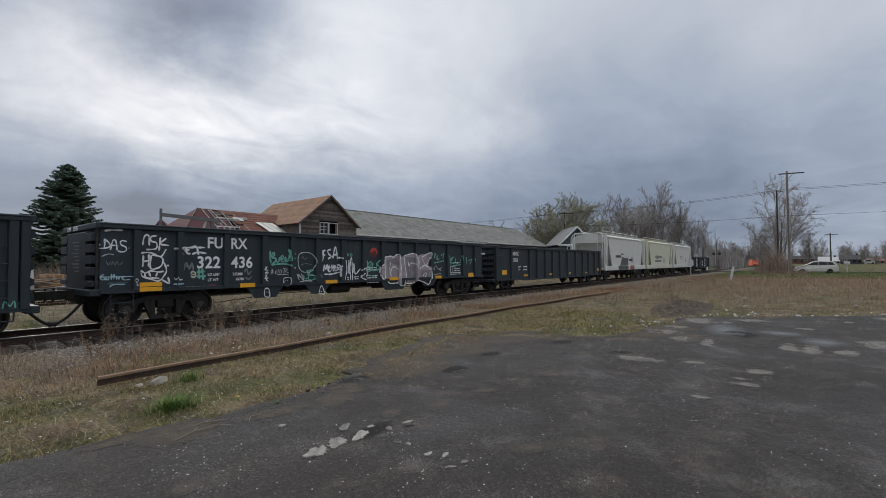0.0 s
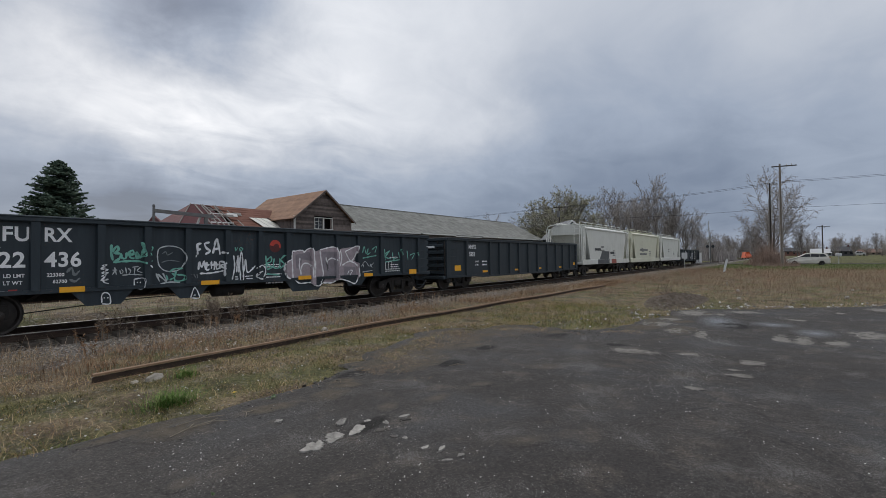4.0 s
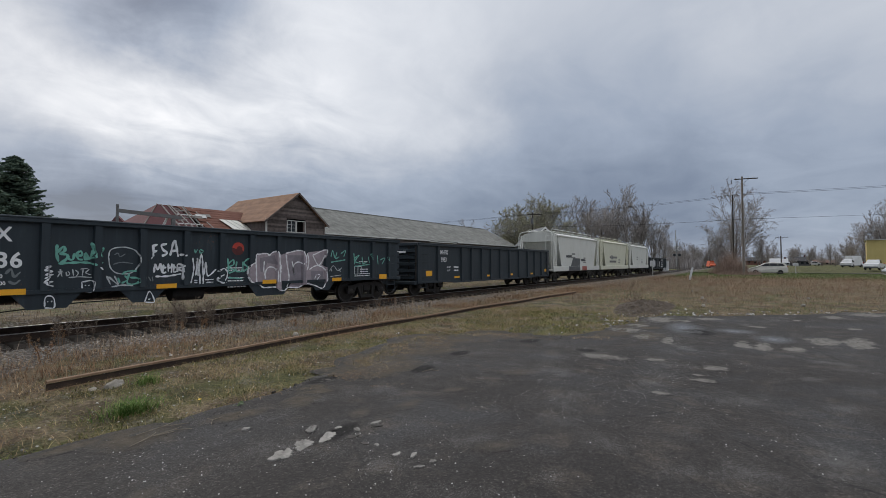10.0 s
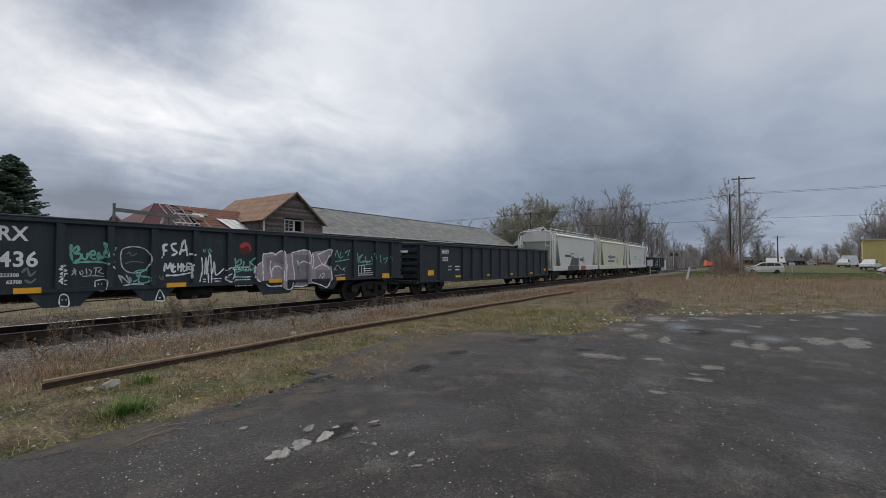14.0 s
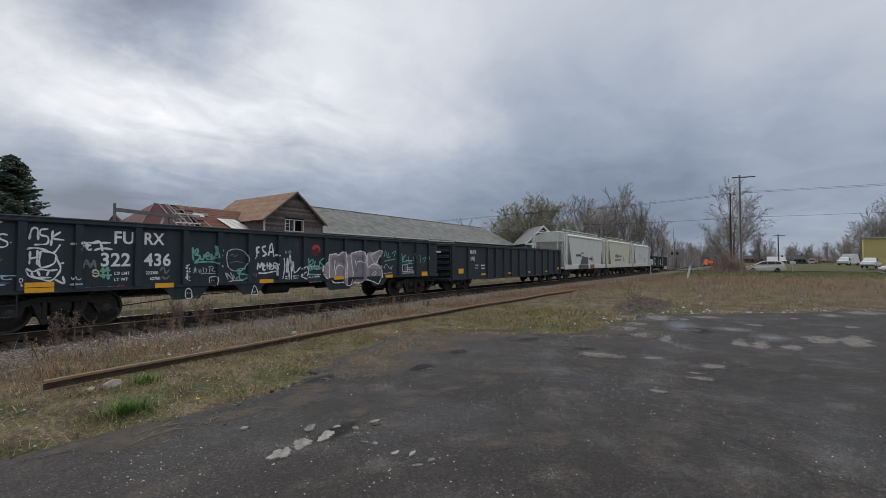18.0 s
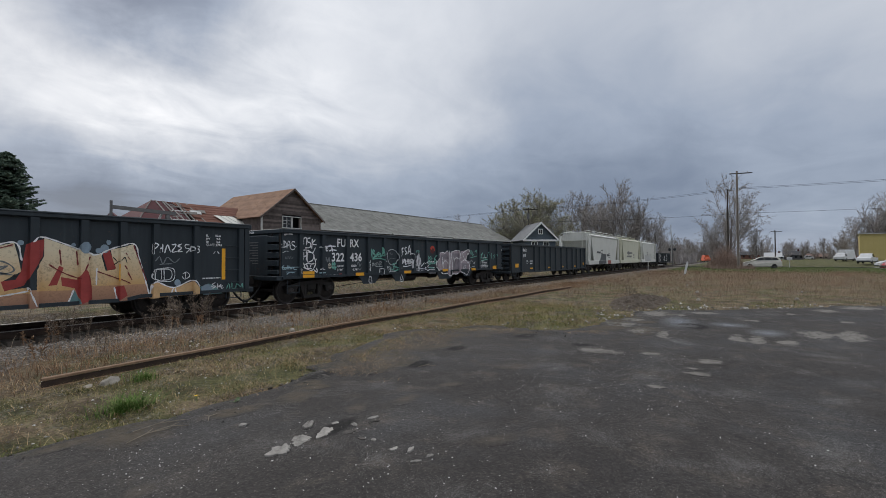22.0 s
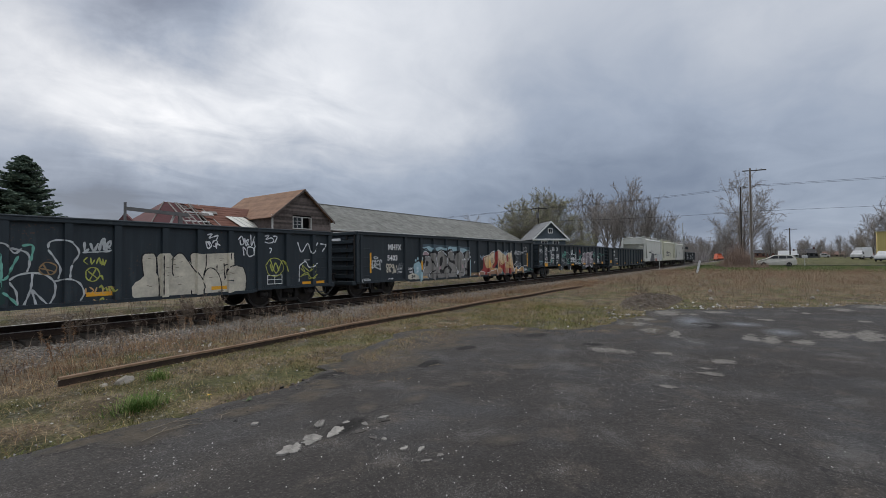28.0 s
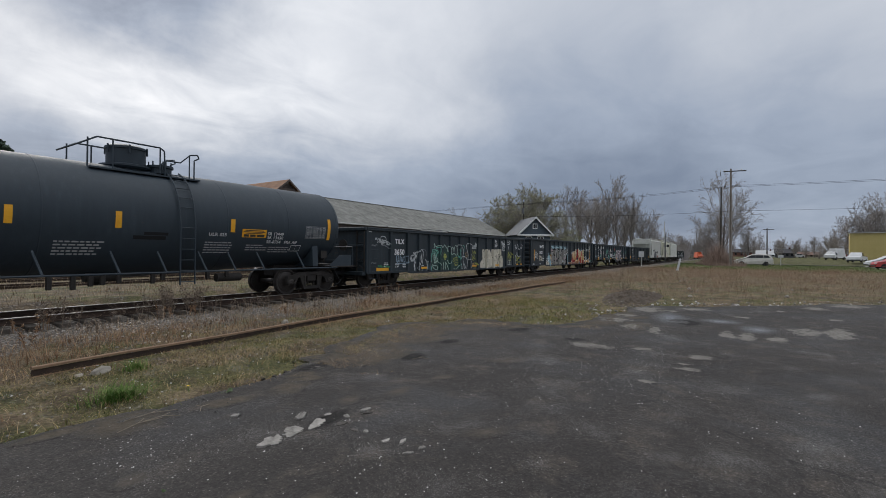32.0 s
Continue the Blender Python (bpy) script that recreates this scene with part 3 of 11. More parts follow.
dirt_rnd = random.Random(23)
for k in range(34):
    x = dirt_rnd.uniform(0.6, 15.5)
    near_corner = 4.8 < x < 11
    y = lot_edge(x) - abs(dirt_rnd.gauss(0.25, 0.45 if near_corner else 0.22)) - 0.12
    r = dirt_rnd.uniform(0.25, 0.8 if near_corner else 0.5)
    patch("dirt_patch", x, y, r, dirt_rnd.uniform(0.35, 0.8), dirt_rnd.uniform(-40, 10), DIRT, "brown dirt blown over the asphalt's edge", 170 + k, "dirt on the lot's edge")
for k in range(18):
    x = dirt_rnd.uniform(5.0, 9.3)
    y = lot_edge(x) - dirt_rnd.uniform(0.05, 1.3)
    patch("dirt_patch", x, y, dirt_rnd.uniform(0.4, 0.9), dirt_rnd.uniform(0.4, 0.8), dirt_rnd.uniform(-40, 10), DIRT, "brown dirt blown over the asphalt's edge", 210 + k, "dirt on the lot's edge")
for k, (x, y, r, sq, turn) in enumerate(((1.45, 3.55, 0.16, 0.8, 30), (3.55, 3.55, 0.22, 0.7, 20), (4.1, 3.3, 0.3, 0.6, 0), (4.9, 3.2, 0.25, 0.5, -30), (2.0, 2.3, 0.2, 0.6, 10), (3.6, 1.9, 0.3, 0.5, -40), (6.2, 2.9, 0.4, 0.6, -50), (1.75, 2.75, 0.14, 0.7, 0))):
    patch("dust_patch", x, y, r, sq, turn, DUSTY, "faint pale dust worn into the asphalt", 240 + k, "dusty patches of the lot")

f = Form()
rnd = random.Random(11)


def pebble(f, x, y, z, r, rnd):
    k = len(f.v)
    for dx, dy, dz in ((1, 0, 0), (-1, 0, 0), (0, 1, 0), (0, -1, 0), (0, 0, 0.7), (0, 0, -0.5)):
        q = r * rnd.uniform(0.6, 1.25)
        f.v.append((x + dx * q + rnd.uniform(-0.2, 0.2) * r, y + dy * q + rnd.uniform(-0.2, 0.2) * r, z + dz * q))
    f.f += [(k + a, k + b, k + 4) for a, b in ((0, 2), (2, 1), (1, 3), (3, 0))] + [(k + b, k + a, k + 5) for a, b in ((0, 2), (2, 1), (1, 3), (3, 0))]


spots = [(rnd.uniform(0.5, 12), rnd.uniform(-3, 5), rnd.uniform(0.4, 1.1)) for _ in range(13)] + [(6.6, 2.0, 0.9), (7.1, 1.6, 0.6), (5.7, 1.5, 0.8), (8.6, 3.2, 0.6), (3.0, 2.5, 0.5), (9.0, 4.0, 0.8), (6.3, 2.6, 0.5), (6.9, 2.9, 0.6), (5.6, 2.4, 0.7), (1.6, 3.9, 0.3)]
for _ in range(4300):
    if rnd.random() < 0.84:
        a, b, q = rnd.choice(spots)
        x, y = rnd.gauss(a, q), rnd.gauss(b, q)
    else:
        x, y = rnd.uniform(0, 16), rnd.uniform(-5, 5.2)
    if y < lot_edge(x):
        pebble(f, x, y, -0.04 + 0.018 * noise.noise((x * 0.4, y * 0.4, 2.0)), rnd.choice((0.003, 0.003, 0.003, 0.004, 0.004, 0.005, 0.006, 0.008) + ((0.009,) if x < 6 else ())), rnd)
tagged(new("lot_grit", f.mesh("lot_grit", GRIT)), "scattered pale grit and pebbles on the asphalt", "gravel", kind="stuff")
f = Form()
for _ in range(17000):
    x = rnd.uniform(0.5, 34)
    y = rnd.gauss(12.2, 0.75) if rnd.random() < 0.6 else rnd.uniform(8.6, 12)
    if y < 13.3:
        pebble(f, x, y, (-0.10 if y < 11.5 else -0.10 - 0.2 * min(1, (y - 11.5) / 1.0)) + rnd.uniform(0, 0.02), rnd.uniform(0.015, 0.042), rnd)
tagged(new("ballast_stones", f.mesh("ballast_stones", LOOSE)), "loose grey ballast stones beside the track", "gravel", kind="stuff")
f = Form()
for _ in range(2400):
    x = rnd.uniform(0.4, 18)
    y = rnd.uniform(5.0, 8.2)
    if y > lot_edge(x) - 0.3:
        pebble(f, x, y, ground_height(x, y) + 0.012, rnd.choice((0.005, 0.006, 0.008, 0.01, 0.016)), rnd)
tagged(new("verge_stones", f.mesh("verge_stones", GRIT)), "small pale stones strewn through the verge", "gravel", kind="stuff")
f = Form()
for _ in range(190):
    x, y = rnd.gauss(17, 2.8), 0
    y = lot_edge(x) + abs(rnd.gauss(0.25, 0.8))
    pebble(f, x, y, ground_height(x, y) + 0.02, rnd.choice((0.012, 0.018, 0.025, 0.035, 0.06)), rnd)
for _ in range(170):
    x = rnd.uniform(8, 30)
    y = lot_edge(x) + abs(rnd.gauss(0.0, 0.9))
    pebble(f, x, y, ground_height(x, y) + 0.02, rnd.uniform(0.015, 0.045), rnd)
tagged(new("edge_rubble", f.mesh("edge_rubble", GRIT)), "pale rubble along the edge of the lot", "rubble", kind="stuff")
f = Form()
for _ in range(900):
    q = rnd.random()
    x = rnd.gauss(4.2, 0.4) if q < 0.25 else rnd.gauss(8.4, 0.8) if q < 0.6 else rnd.uniform(1.0, 11)
    y = lot_edge(x) + rnd.gauss(-0.3, 0.25) - (abs(rnd.gauss(0, 1.0)) if 7 < x < 10 else 0)
    pebble(f, x, y, -0.05, rnd.choice((0.005, 0.007, 0.01, 0.014, 0.022)), rnd)
tagged(new("asphalt_crumbs", f.mesh("asphalt_crumbs", ASPHALT)), "dark crumbs of asphalt at the lot's edge", "rubble", kind="stuff")


def rock(name, x, y, z, s, seed, mat, label, category="stone"):
    bm = bmesh.new()
    bmesh.ops.create_icosphere(bm, subdivisions=2, radius=1.0)
    for v in bm.verts:
        v.co = Vector((v.co.x * s[0], v.co.y * s[1], v.co.z * s[2])) * (1 + 0.35 * noise.noise(v.co * 1.3 + Vector((seed, 0, 0))))
    me = bpy.data.meshes.new(name)
    bm.to_mesh(me)
    bm.free()
    me.materials.append(mat)
    ob = new(name, me)
    ob.matrix_basis = pose(x, y, z, 0, 0, seed * 37)
    return tagged(ob, label, category)


def soil_mound(x, y, sx, sy, h):
    """A low heap of dark crumbly soil scraped up at the lot's corner."""
    f, n, m = Form(), 80, 40
    for j in range(m):
        for i in range(n):
            u, v = i / (n - 1) * 2 - 1, j / (m - 1) * 2 - 1
            px, py = x + u * sx, y + v * sy
            q = max(0.0, 1 - u * u - v * v) ** 0.7
            f.v.append((px, py, ground_height(px, py) - 0.05 + q * h * (1 + 0.9 * noise.noise((px * 2.2, py * 2.2, 1.0))) + q * 0.11 * noise.noise((px * 7, py * 7, 4.0)) + 0.05 * min(1, q * 6)))
    f.f = [(j * n + i, j * n + i + 1, (j + 1) * n + i + 1, (j + 1) * n + i) for j in range(m - 1) for i in range(n - 1)]
    tagged(new("soil_mound", f.mesh("soil_mound", worn("dark_crumbly_earth", (0.034, 0.026, 0.020), (0.115, 0.09, 0.067), 5.0, 0.95, 0, 30.0, 0.03))), "low heap of dark brown earth beside the lot", "mound")


soil_mound(17.4, 3.2, 3.0, 0.9, 0.06)
rock("stone", 2.52, 7.05, -0.05, (0.16, 0.08, 0.07), 1, STONE, "pale rough stone in the grass beside the rail")
rock("stone", 2.30, 7.12, -0.07, (0.09, 0.05, 0.03), 2, STONE, "small flat pale stone in the grass")
rock("stone", 6.4, 8.35, 0.0, (0.07, 0.06, 0.06), 3, STONE, "small round pale stone behind the rail")
for k, (x, y) in enumerate(((20.5, 3.0), (19.6, 1.6), (24.0, 2.0), (22.0, -1.5), (26.5, -2.0), (30.0, 3.0))):
    rock("stone", x, y, -0.03, (0.10 - 0.008 * k, 0.06, 0.055 + 0.006 * (k % 3)), 5 + k, STONE, "pale lump of stone in the dry grass")
# plates of asphalt that have broken away at the edge and round the concrete
CRUMB = worn("crumbled_asphalt", (0.03, 0.027, 0.024), (0.11, 0.10, 0.09), 14.0, 0.92, 0, 90.0, 0.01, vary=0.6)
broken = random.Random(57)
for k in range(26):
    if k < 17:
        x, y = broken.gauss(3.92, 0.26), broken.gauss(4.92, 0.10)
    else:
        x, y = broken.gauss(2.95, 0.3), broken.gauss(3.12, 0.12)
    flake("asphalt_flake", x, y, broken.uniform(0.03, 0.085), broken.uniform(0.3, 0.7), broken.uniform(0, 180), broken.uniform(0.003, 0.009), CRUMB,
          "dark broken plate of asphalt lying loose on the lot", "rubble", 400 + k, "broken plates of asphalt", broken.uniform(-9, 9), lot_height(x, y))
# twigs on the lot
BARK_PALE = worn("dead_twig", (0.15, 0.12, 0.09), (0.3, 0.26, 0.2), 12.0, 0.9)
for k, (x, y, l, a) in enumerate(((1.75, 4.55, 0.4, 10), (2.0, 4.65, 0.3, -20), (4.55, 4.36, 0.3, 15), (2.45, 4.5, 0.2, 40), (1.9, 4.8, 0.45, -8), (5.4, 4.1, 0.25, -40))):
    f = Form().pipe([(0, 0, 0), (l * 0.5, 0.03, 0.012), (l, -0.01, 0)], 0.0035, 5)
    f.rod((l * 0.5, 0.03, 0.012), (l * 0.75, 0.1, 0.01), 0.0025, 5)
    ob = new("twig", f.mesh("twig", BARK_PALE))
    ob.matrix_basis = pose(x, y, -0.035, 0, 0, a)
    tagged(ob, "dry broken twig lying on the asphalt", "twig", "twigs on the lot")

# ---- the train ----
# Cars stand in their own space: x along the track from the car's middle, y across (the camera's side is negative), z from the rail head.
TRAVEL = [(0.0, 0.00), (0.5, -0.74), (1.0, -1.40), (1.5, -2.01), (2.0, -2.57), (2.5, -3.07), (3.0, -3.46), (3.5, -3.77), (5.5, -4.25), (11.5, -4.23), (12.0, -4.21), (12.5, -4.18), (13.0, -4.11), (13.5, -4.04), (14.0, -3.92), (14.5, -3.76), (16.5, -2.65), (17.0, -2.24), (17.5, -1.76), (18.0, -1.18), (18.5, -0.55), (19.0, 0.16), (19.5, 0.96), (20.0, 1.82), (20.5, 2.78), (21.0, 3.85), (21.5, 5.01), (22.0, 6.19), (22.5, 7.49), (23.0, 8.86), (23.5, 10.32), (24.0, 11.86), (24.5, 13.49), (25.0, 15.18), (25.5, 16.94), (27.5, 24.73), (28.0, 26.86), (28.5, 29.06), (29.0, 31.32), (29.5, 33.62), (30.0, 35.98), (30.5, 38.38), (31.0, 40.79), (31.5, 43.28), (32.0, 45.81)]
ROLLING, WHEELS = [], []
WHEEL_R = 0.457
PANEL, RIB = -1.42, -1.515


def wheelset_mesh():
    f = Form()
    for s in (-1, 1):
        y = s * 0.755
        f.lathe([(0.09, y - 0.07), (0.17, y - 0.075), (0.36, y - 0.02), (0.40, y - 0.062), (WHEEL_R - 0.012, y - 0.065), (WHEEL_R, y - 0.05),
                 (WHEEL_R, y + 0.045), (0.485 if s < 0 else WHEEL_R, y + 0.05), (0.40, y + 0.062), (0.36, y + 0.02), (0.17, y + 0.075), (0.09, y + 0.08)], "y", 28)
    f.rod((0, -1.0, 0), (0, 1.0, 0), 0.075, 12)
    for s in (-1, 1):
        f.lathe([(0.11, s * 0.93), (0.125, s * 0.95), (0.125, s * 1.09), (0.09, s * 1.115), (0.02, s * 1.12)], "y", 14)
        for k in range(3):
            a = 2 * math.pi * k / 3
            f.rod((0.06 * math.cos(a), s * 1.10, 0.06 * math.sin(a)), (0.06 * math.cos(a), s * 1.14, 0.06 * math.sin(a)), 0.018, 6)
    return f.mesh("wheelset", TREAD, True)


def side_frame_mesh():
    """A cast truck side with its spring window and bearing jaws."""
    f = Form()
    outline = [(-1.08, 0.52), (-1.06, 0.66), (-0.78, 0.70), (-0.45, 0.79), (0.45, 0.79), (0.78, 0.70), (1.06, 0.66), (1.08, 0.52), (0.74, 0.52), (0.66, 0.58), (0.40, 0.66), (-0.40, 0.66), (-0.66, 0.58), (-0.74, 0.52)]
    f.slab(outline, "y", -0.08, 0.08)
    f.slab([(-0.52, 0.62), (-0.38, 0.66), (-0.24, 0.28), (0.24, 0.28), (0.38, 0.66), (0.52, 0.62), (0.34, 0.17), (-0.34, 0.17)], "y", -0.07, 0.07)
    for s in (-1, 1):
        f.slab([(s * 0.74, 0.52), (s * 0.80, 0.36), (s * 0.72, 0.36), (s * 0.62, 0.58)], "y", -0.07, 0.07)
        f.slab([(s * 1.02, 0.52), (s * 1.08, 0.52), (s * 1.05, 0.36), (s * 0.99, 0.36)], "y", -0.07, 0.07)
        f.box(s * 0.30 - 0.05, s * 0.30 + 0.05, -0.09, 0.09, 0.30, 0.68, 0.01)
    return f.mesh("side_frame", IRON)


def spring_mesh():
    f = Form()
    for k in range(7):
        f.lathe([(0.045, 0.29 + k * 0.035), (0.062, 0.297 + k * 0.035), (0.062, 0.309 + k * 0.035), (0.045, 0.316 + k * 0.035)], "z", 10)
    return f.mesh("spring", IRON)


WHEELSET, SIDE_FRAME, SPRING = wheelset_mesh(), side_frame_mesh(), spring_mesh()
BOLSTER = Form().box(-0.20, 0.20, -1.1, 1.1, 0.45, 0.72, 0.02).box(-0.3, 0.3, -0.3, 0.3, 0.70, 0.86, 0.03).mesh("bolster", IRON)
BRAKE_BEAM = Form().box(-0.05, 0.05, -0.8, 0.8, 0.33, 0.40, 0.01).mesh("brake_beam", IRON)


def truck(car, x, rolls=True):
    body = part("truck", BOLSTER, None, car, "greasy cast-iron four-wheel truck", pose(x, 0, 0))
    for s in (-1, 1):
        part("side_frame", SIDE_FRAME, None, body, at=pose(0, s * 1.02, 0))
        for k in (-0.13, 0, 0.13):
            part("spring", SPRING, None, body, at=pose(k, s * 1.02, 0))
        w = part("wheelset", WHEELSET, None, body, at=pose(s * 0.895, 0, WHEEL_R))
        if rolls:
            WHEELS.append(w)
    for s in (-1, 1):
        part("brake_beam", BRAKE_BEAM, None, body, at=pose(s * 0.36, 0, 0))


def coupler(car, x, s):
    f = Form()
    f.box(min(x, x + s * 0.34), max(x, x + s * 0.34), -0.13, 0.13, 0.72, 0.98, 0.02)
    f.slab([(x + s * 0.34, -0.09), (x + s * 0.52, -0.14), (x + s * 0.66, -0.10), (x + s * 0.60, 0.0), (x + s * 0.66, 0.10), (x + s * 0.50, 0.15), (x + s * 0.34, 0.09)], "z", 0.74, 0.96)
    f.rod((x + s * 0.55, 0.05, 0.70), (x + s * 0.55, 0.05, 1.02), 0.03, 8)
    f.box(min(x - s * 0.1, x + s * 0.16), max(x - s * 0.1, x + s * 0.16), -0.3, 0.3, 0.62, 1.02, 0.03)
    part("coupler", f, IRON, car)
    part("train_pipe", Form().pipe([(x - s * 0.6, -0.3, 0.8), (x, -0.3, 0.82), (x + s * 0.06, -0.3, 0.86)], 0.035, 8), IRON, car)
    h = Form()
    pts = [(x + s * 0.02, -0.30, 0.84), (x + s * 0.06, -0.34, 0.70)]
    pts += [(x + s * (0.10 + 0.56 * k / 7), -0.36 + 0.03 * k / 7, 0.62 - 0.46 * math.sin(math.pi / 2 * k / 7)) for k in range(8)]
    h.pipe(pts, 0.032, 8)
    h.rod((x + s * 0.54, -0.335, 0.19), (x + s * 0.70, -0.33, 0.155), 0.05, 8)
    part("air_hose", h, RUBBER, car, "drooping black rubber air hose", smooth=True)
    part("uncoupling_lever", Form().pipe([(x + s * 0.06, -1.35, 0.86), (x + s * 0.10, -1.2, 0.98), (x + s * 0.12, -0.3, 0.98), (x + s * 0.4, -0.1, 1.0)], 0.013, 6), IRON, car)


def ladder(car, p, along, rungs, z0, z1, w=0.42, r=0.014, mat=None):
    """Rungs between two stiles at p=(x, y), spread along an axis ('x' or 'y')."""
    f = Form()
    d = Vector((w / 2, 0, 0)) if along == "x" else Vector((0, w / 2, 0))
    a, b = Vector((p[0], p[1], 0)) - d, Vector((p[0], p[1], 0)) + d
    for q in (a, b):
        f.box(q.x - 0.022, q.x + 0.022, q.y - 0.022, q.y + 0.022, z0, z1)
    for i in range(rungs):
        z = z0 + (z1 - z0) * (i + 0.5) / rungs
        f.rod((a.x, a.y, z), (b.x, b.y, z), r, 6)
    part("ladder", f, mat or IRON, car)


def reflector(car, x, z, w, h, y=None, label="yellow reflective marker plate"):
    y = (PANEL if y is None else y) - 0.006
    part("reflector", Form().box(x, x + w, y - 0.005, y + 0.004, z, z + h), YELLOW, car, label)


def bars(car, x, z, w, rows, y=None, gap=0.075, h=0.032, mat=None, seed=1):
    """Writing too small to read: broken strokes in lines."""
    y = (PANEL if y is None else y) - 0.006
    rnd = random.Random(seed)
    f = Form()
    for i in range(rows):
        q, end = x, x + w * rnd.uniform(0.75, 1.0)
        while q < end:
            k = min(rnd.uniform(0.04, 0.14), end - q + 0.01)
            f.box(q, q + k, y - 0.002, y + 0.003, z - i * gap, z - i * gap + h)
            q += k + 0.022
    part("stencil_text", f, mat or LETTER, car, "white stencilled lines too small to read")


def gondola(label, centre, length, top, ribs, low, pockets=(), paint=None, rib_w=0.15, end="ribbed"):
    """An open-topped freight car. low: outline of the side's foot as (x, z) pairs from end to end; pockets: drop plates (x, half width, depth)."""
    paint = paint or BLACK
    car = thing("gondola_car", label, "freight car", pose(centre, TRACK_Y, 0), group="freight cars of the train")
    car["ribs"] = ribs
    car["rib_w"] = rib_w
    h = length / 2
    top_in = top - 0.13
    for s in (-1, 1):
        f = Form()
        f.slab([(x, z) for x, z in low] + [(h - 0.02, top_in), (-h + 0.02, top_in)], "y", s * (-PANEL) - 0.006, s * (-PANEL) + 0.006)
        part("side_panel", f, paint, car)
        f = Form().box(-h, h, min(s * 1.36, s * 1.53), max(s * 1.36, s * 1.53), top - 0.14, top, 0.02)
        f.box(-h, h, min(s * 1.40, s * 1.545), max(s * 1.40, s * 1.545), top - 0.045, top - 0.01, 0.008)
        part("top_chord", f, paint, car)
        f = Form()
        for (x0, z0), (x1, z1) in zip(low, low[1:]):
            if x1 - x0 < 0.02:
                continue
            a, b = s * 1.40, s * 1.49
            f.add([(x0, a, z0), (x1, a, z1), (x1, b, z1), (x0, b, z0), (x0, a, z0 + 0.09), (x1, a, z1 + 0.09), (x1, b, z1 + 0.09), (x0, b, z0 + 0.09)],
                  [(0, 1, 2, 3), (4, 5, 6, 7), (0, 1, 5, 4), (2, 3, 7, 6), (1, 2, 6, 5), (0, 3, 7, 4)])
        part("side_sill", f, paint, car)
        for x in ribs:
            zl = max(z for (xa, z), (xb, _) in zip(low, low[1:]) if xa <= x <= xb) if low[0][0] <= x <= low[-1][0] else low[0][1]
            key = ("rib", round(zl, 2), round(top, 2), rib_w, paint.name)
            if key not in SHARED:
                f = Form()
                w, c = rib_w / 2, 0.025
                zt = top - 0.14
                f.slab([(-w - c, -PANEL), (-w, -RIB), (w, -RIB), (w + c, -PANEL)], "z", zl + 0.07, zt)
                SHARED[key] = f.mesh("rib", paint)
            part("rib", SHARED[key], None, car, at=pose(x, 0, 0, 0, 0, 0 if s > 0 else 180))
        for x, w, dz in pockets:
            z0 = low[0][1]
            part("drop_plate", Form().slab([(x - w - 0.28, z0), (x - w, z0 - dz), (x + w, z0 - dz), (x + w + 0.28, z0)], "y", s * 1.43 - 0.012, s * 1.43 + 0.012), paint, car)
    part("floor", Form().box(-h + 0.05, h - 0.05, -1.4, 1.4, 1.0, 1.08), paint, car)
    part("centre_sill", Form().box(-h, h, -0.22, 0.22, 0.66, 1.0, 0.01), IRON, car)
    for x in [-5.0 + 1.25 * k for k in range(9)]:
        part("cross_bearer", Form().slab([(-1.4, 0.92), (-0.22, 0.70), (0.22, 0.70), (1.4, 0.92), (1.4, 1.0), (-1.4, 1.0)], "x", x - 0.05, x + 0.05), IRON, car)
    for s in (-1, 1):
        x = s * h
        z0 = low[0][1] + 0.05
        f = Form().box(min(x, x - s * 0.02), max(x, x - s * 0.02), -1.42, 1.42, z0, top)
        part("end_panel", f, paint, car)
        part("end_chord", Form().box(min(x - s * 0.06, x + s * 0.10), max(x - s * 0.06, x + s * 0.10), -1.5, 1.5, top - 0.15, top, 0.02), paint, car)
        for k in range(5):
            z = z0 + 0.12 + k * (top - 0.3 - z0) / 5
            key = ("end_rib", paint.name)
            if key not in SHARED:
                SHARED[key] = Form().slab([(0, 0.0), (0.11, 0.05), (0.11, 0.17), (0, 0.22)], "y", -1.36, 1.36).mesh("end_rib", paint)
            if end == "plain" and s < 0:
                if k in (1, 3):
                    part("end_rib", Form().box(x - 0.06, x, -1.3, 1.3, z, z + 0.1, 0.01), paint, car)
            elif end != "slatted":
                part("end_rib", SHARED[key], None, car, at=pose(x, 0, z, 0, 0, 0 if s > 0 else 180))
            else:
                for y0 in (-1.09, 1.09):
                    part("end_rib", Form().box(min(x, x + s * 0.15), max(x, x + s * 0.15), y0 - 0.31, y0 + 0.31, z, z + (0.2 if k else 0.14), 0.012), paint, car)
        if end == "slatted":
            part("end_plate", Form().box(min(x, x + s * 0.14), max(x, x + s * 0.14), -0.84, 0.84, z0 + 0.05, top - 0.2, 0.02), paint, car)
        for y0 in ((-1.51, 1.40) if end != "slatted" else (-1.405, 1.295)):
            part("corner_post", Form().box(min(x - s * 0.14, x + s * 0.02), max(x - s * 0.14, x + s * 0.02), y0, y0 + 0.11, z0, top - 0.1, 0.015), paint, car)
        part("end_sill", Form().box(min(x - s * 0.05, x + s * 0.2), max(x - s * 0.05, x + s * 0.2), -1.45, 1.45, z0 - 0.1, z0 + 0.06, 0.02), paint, car)
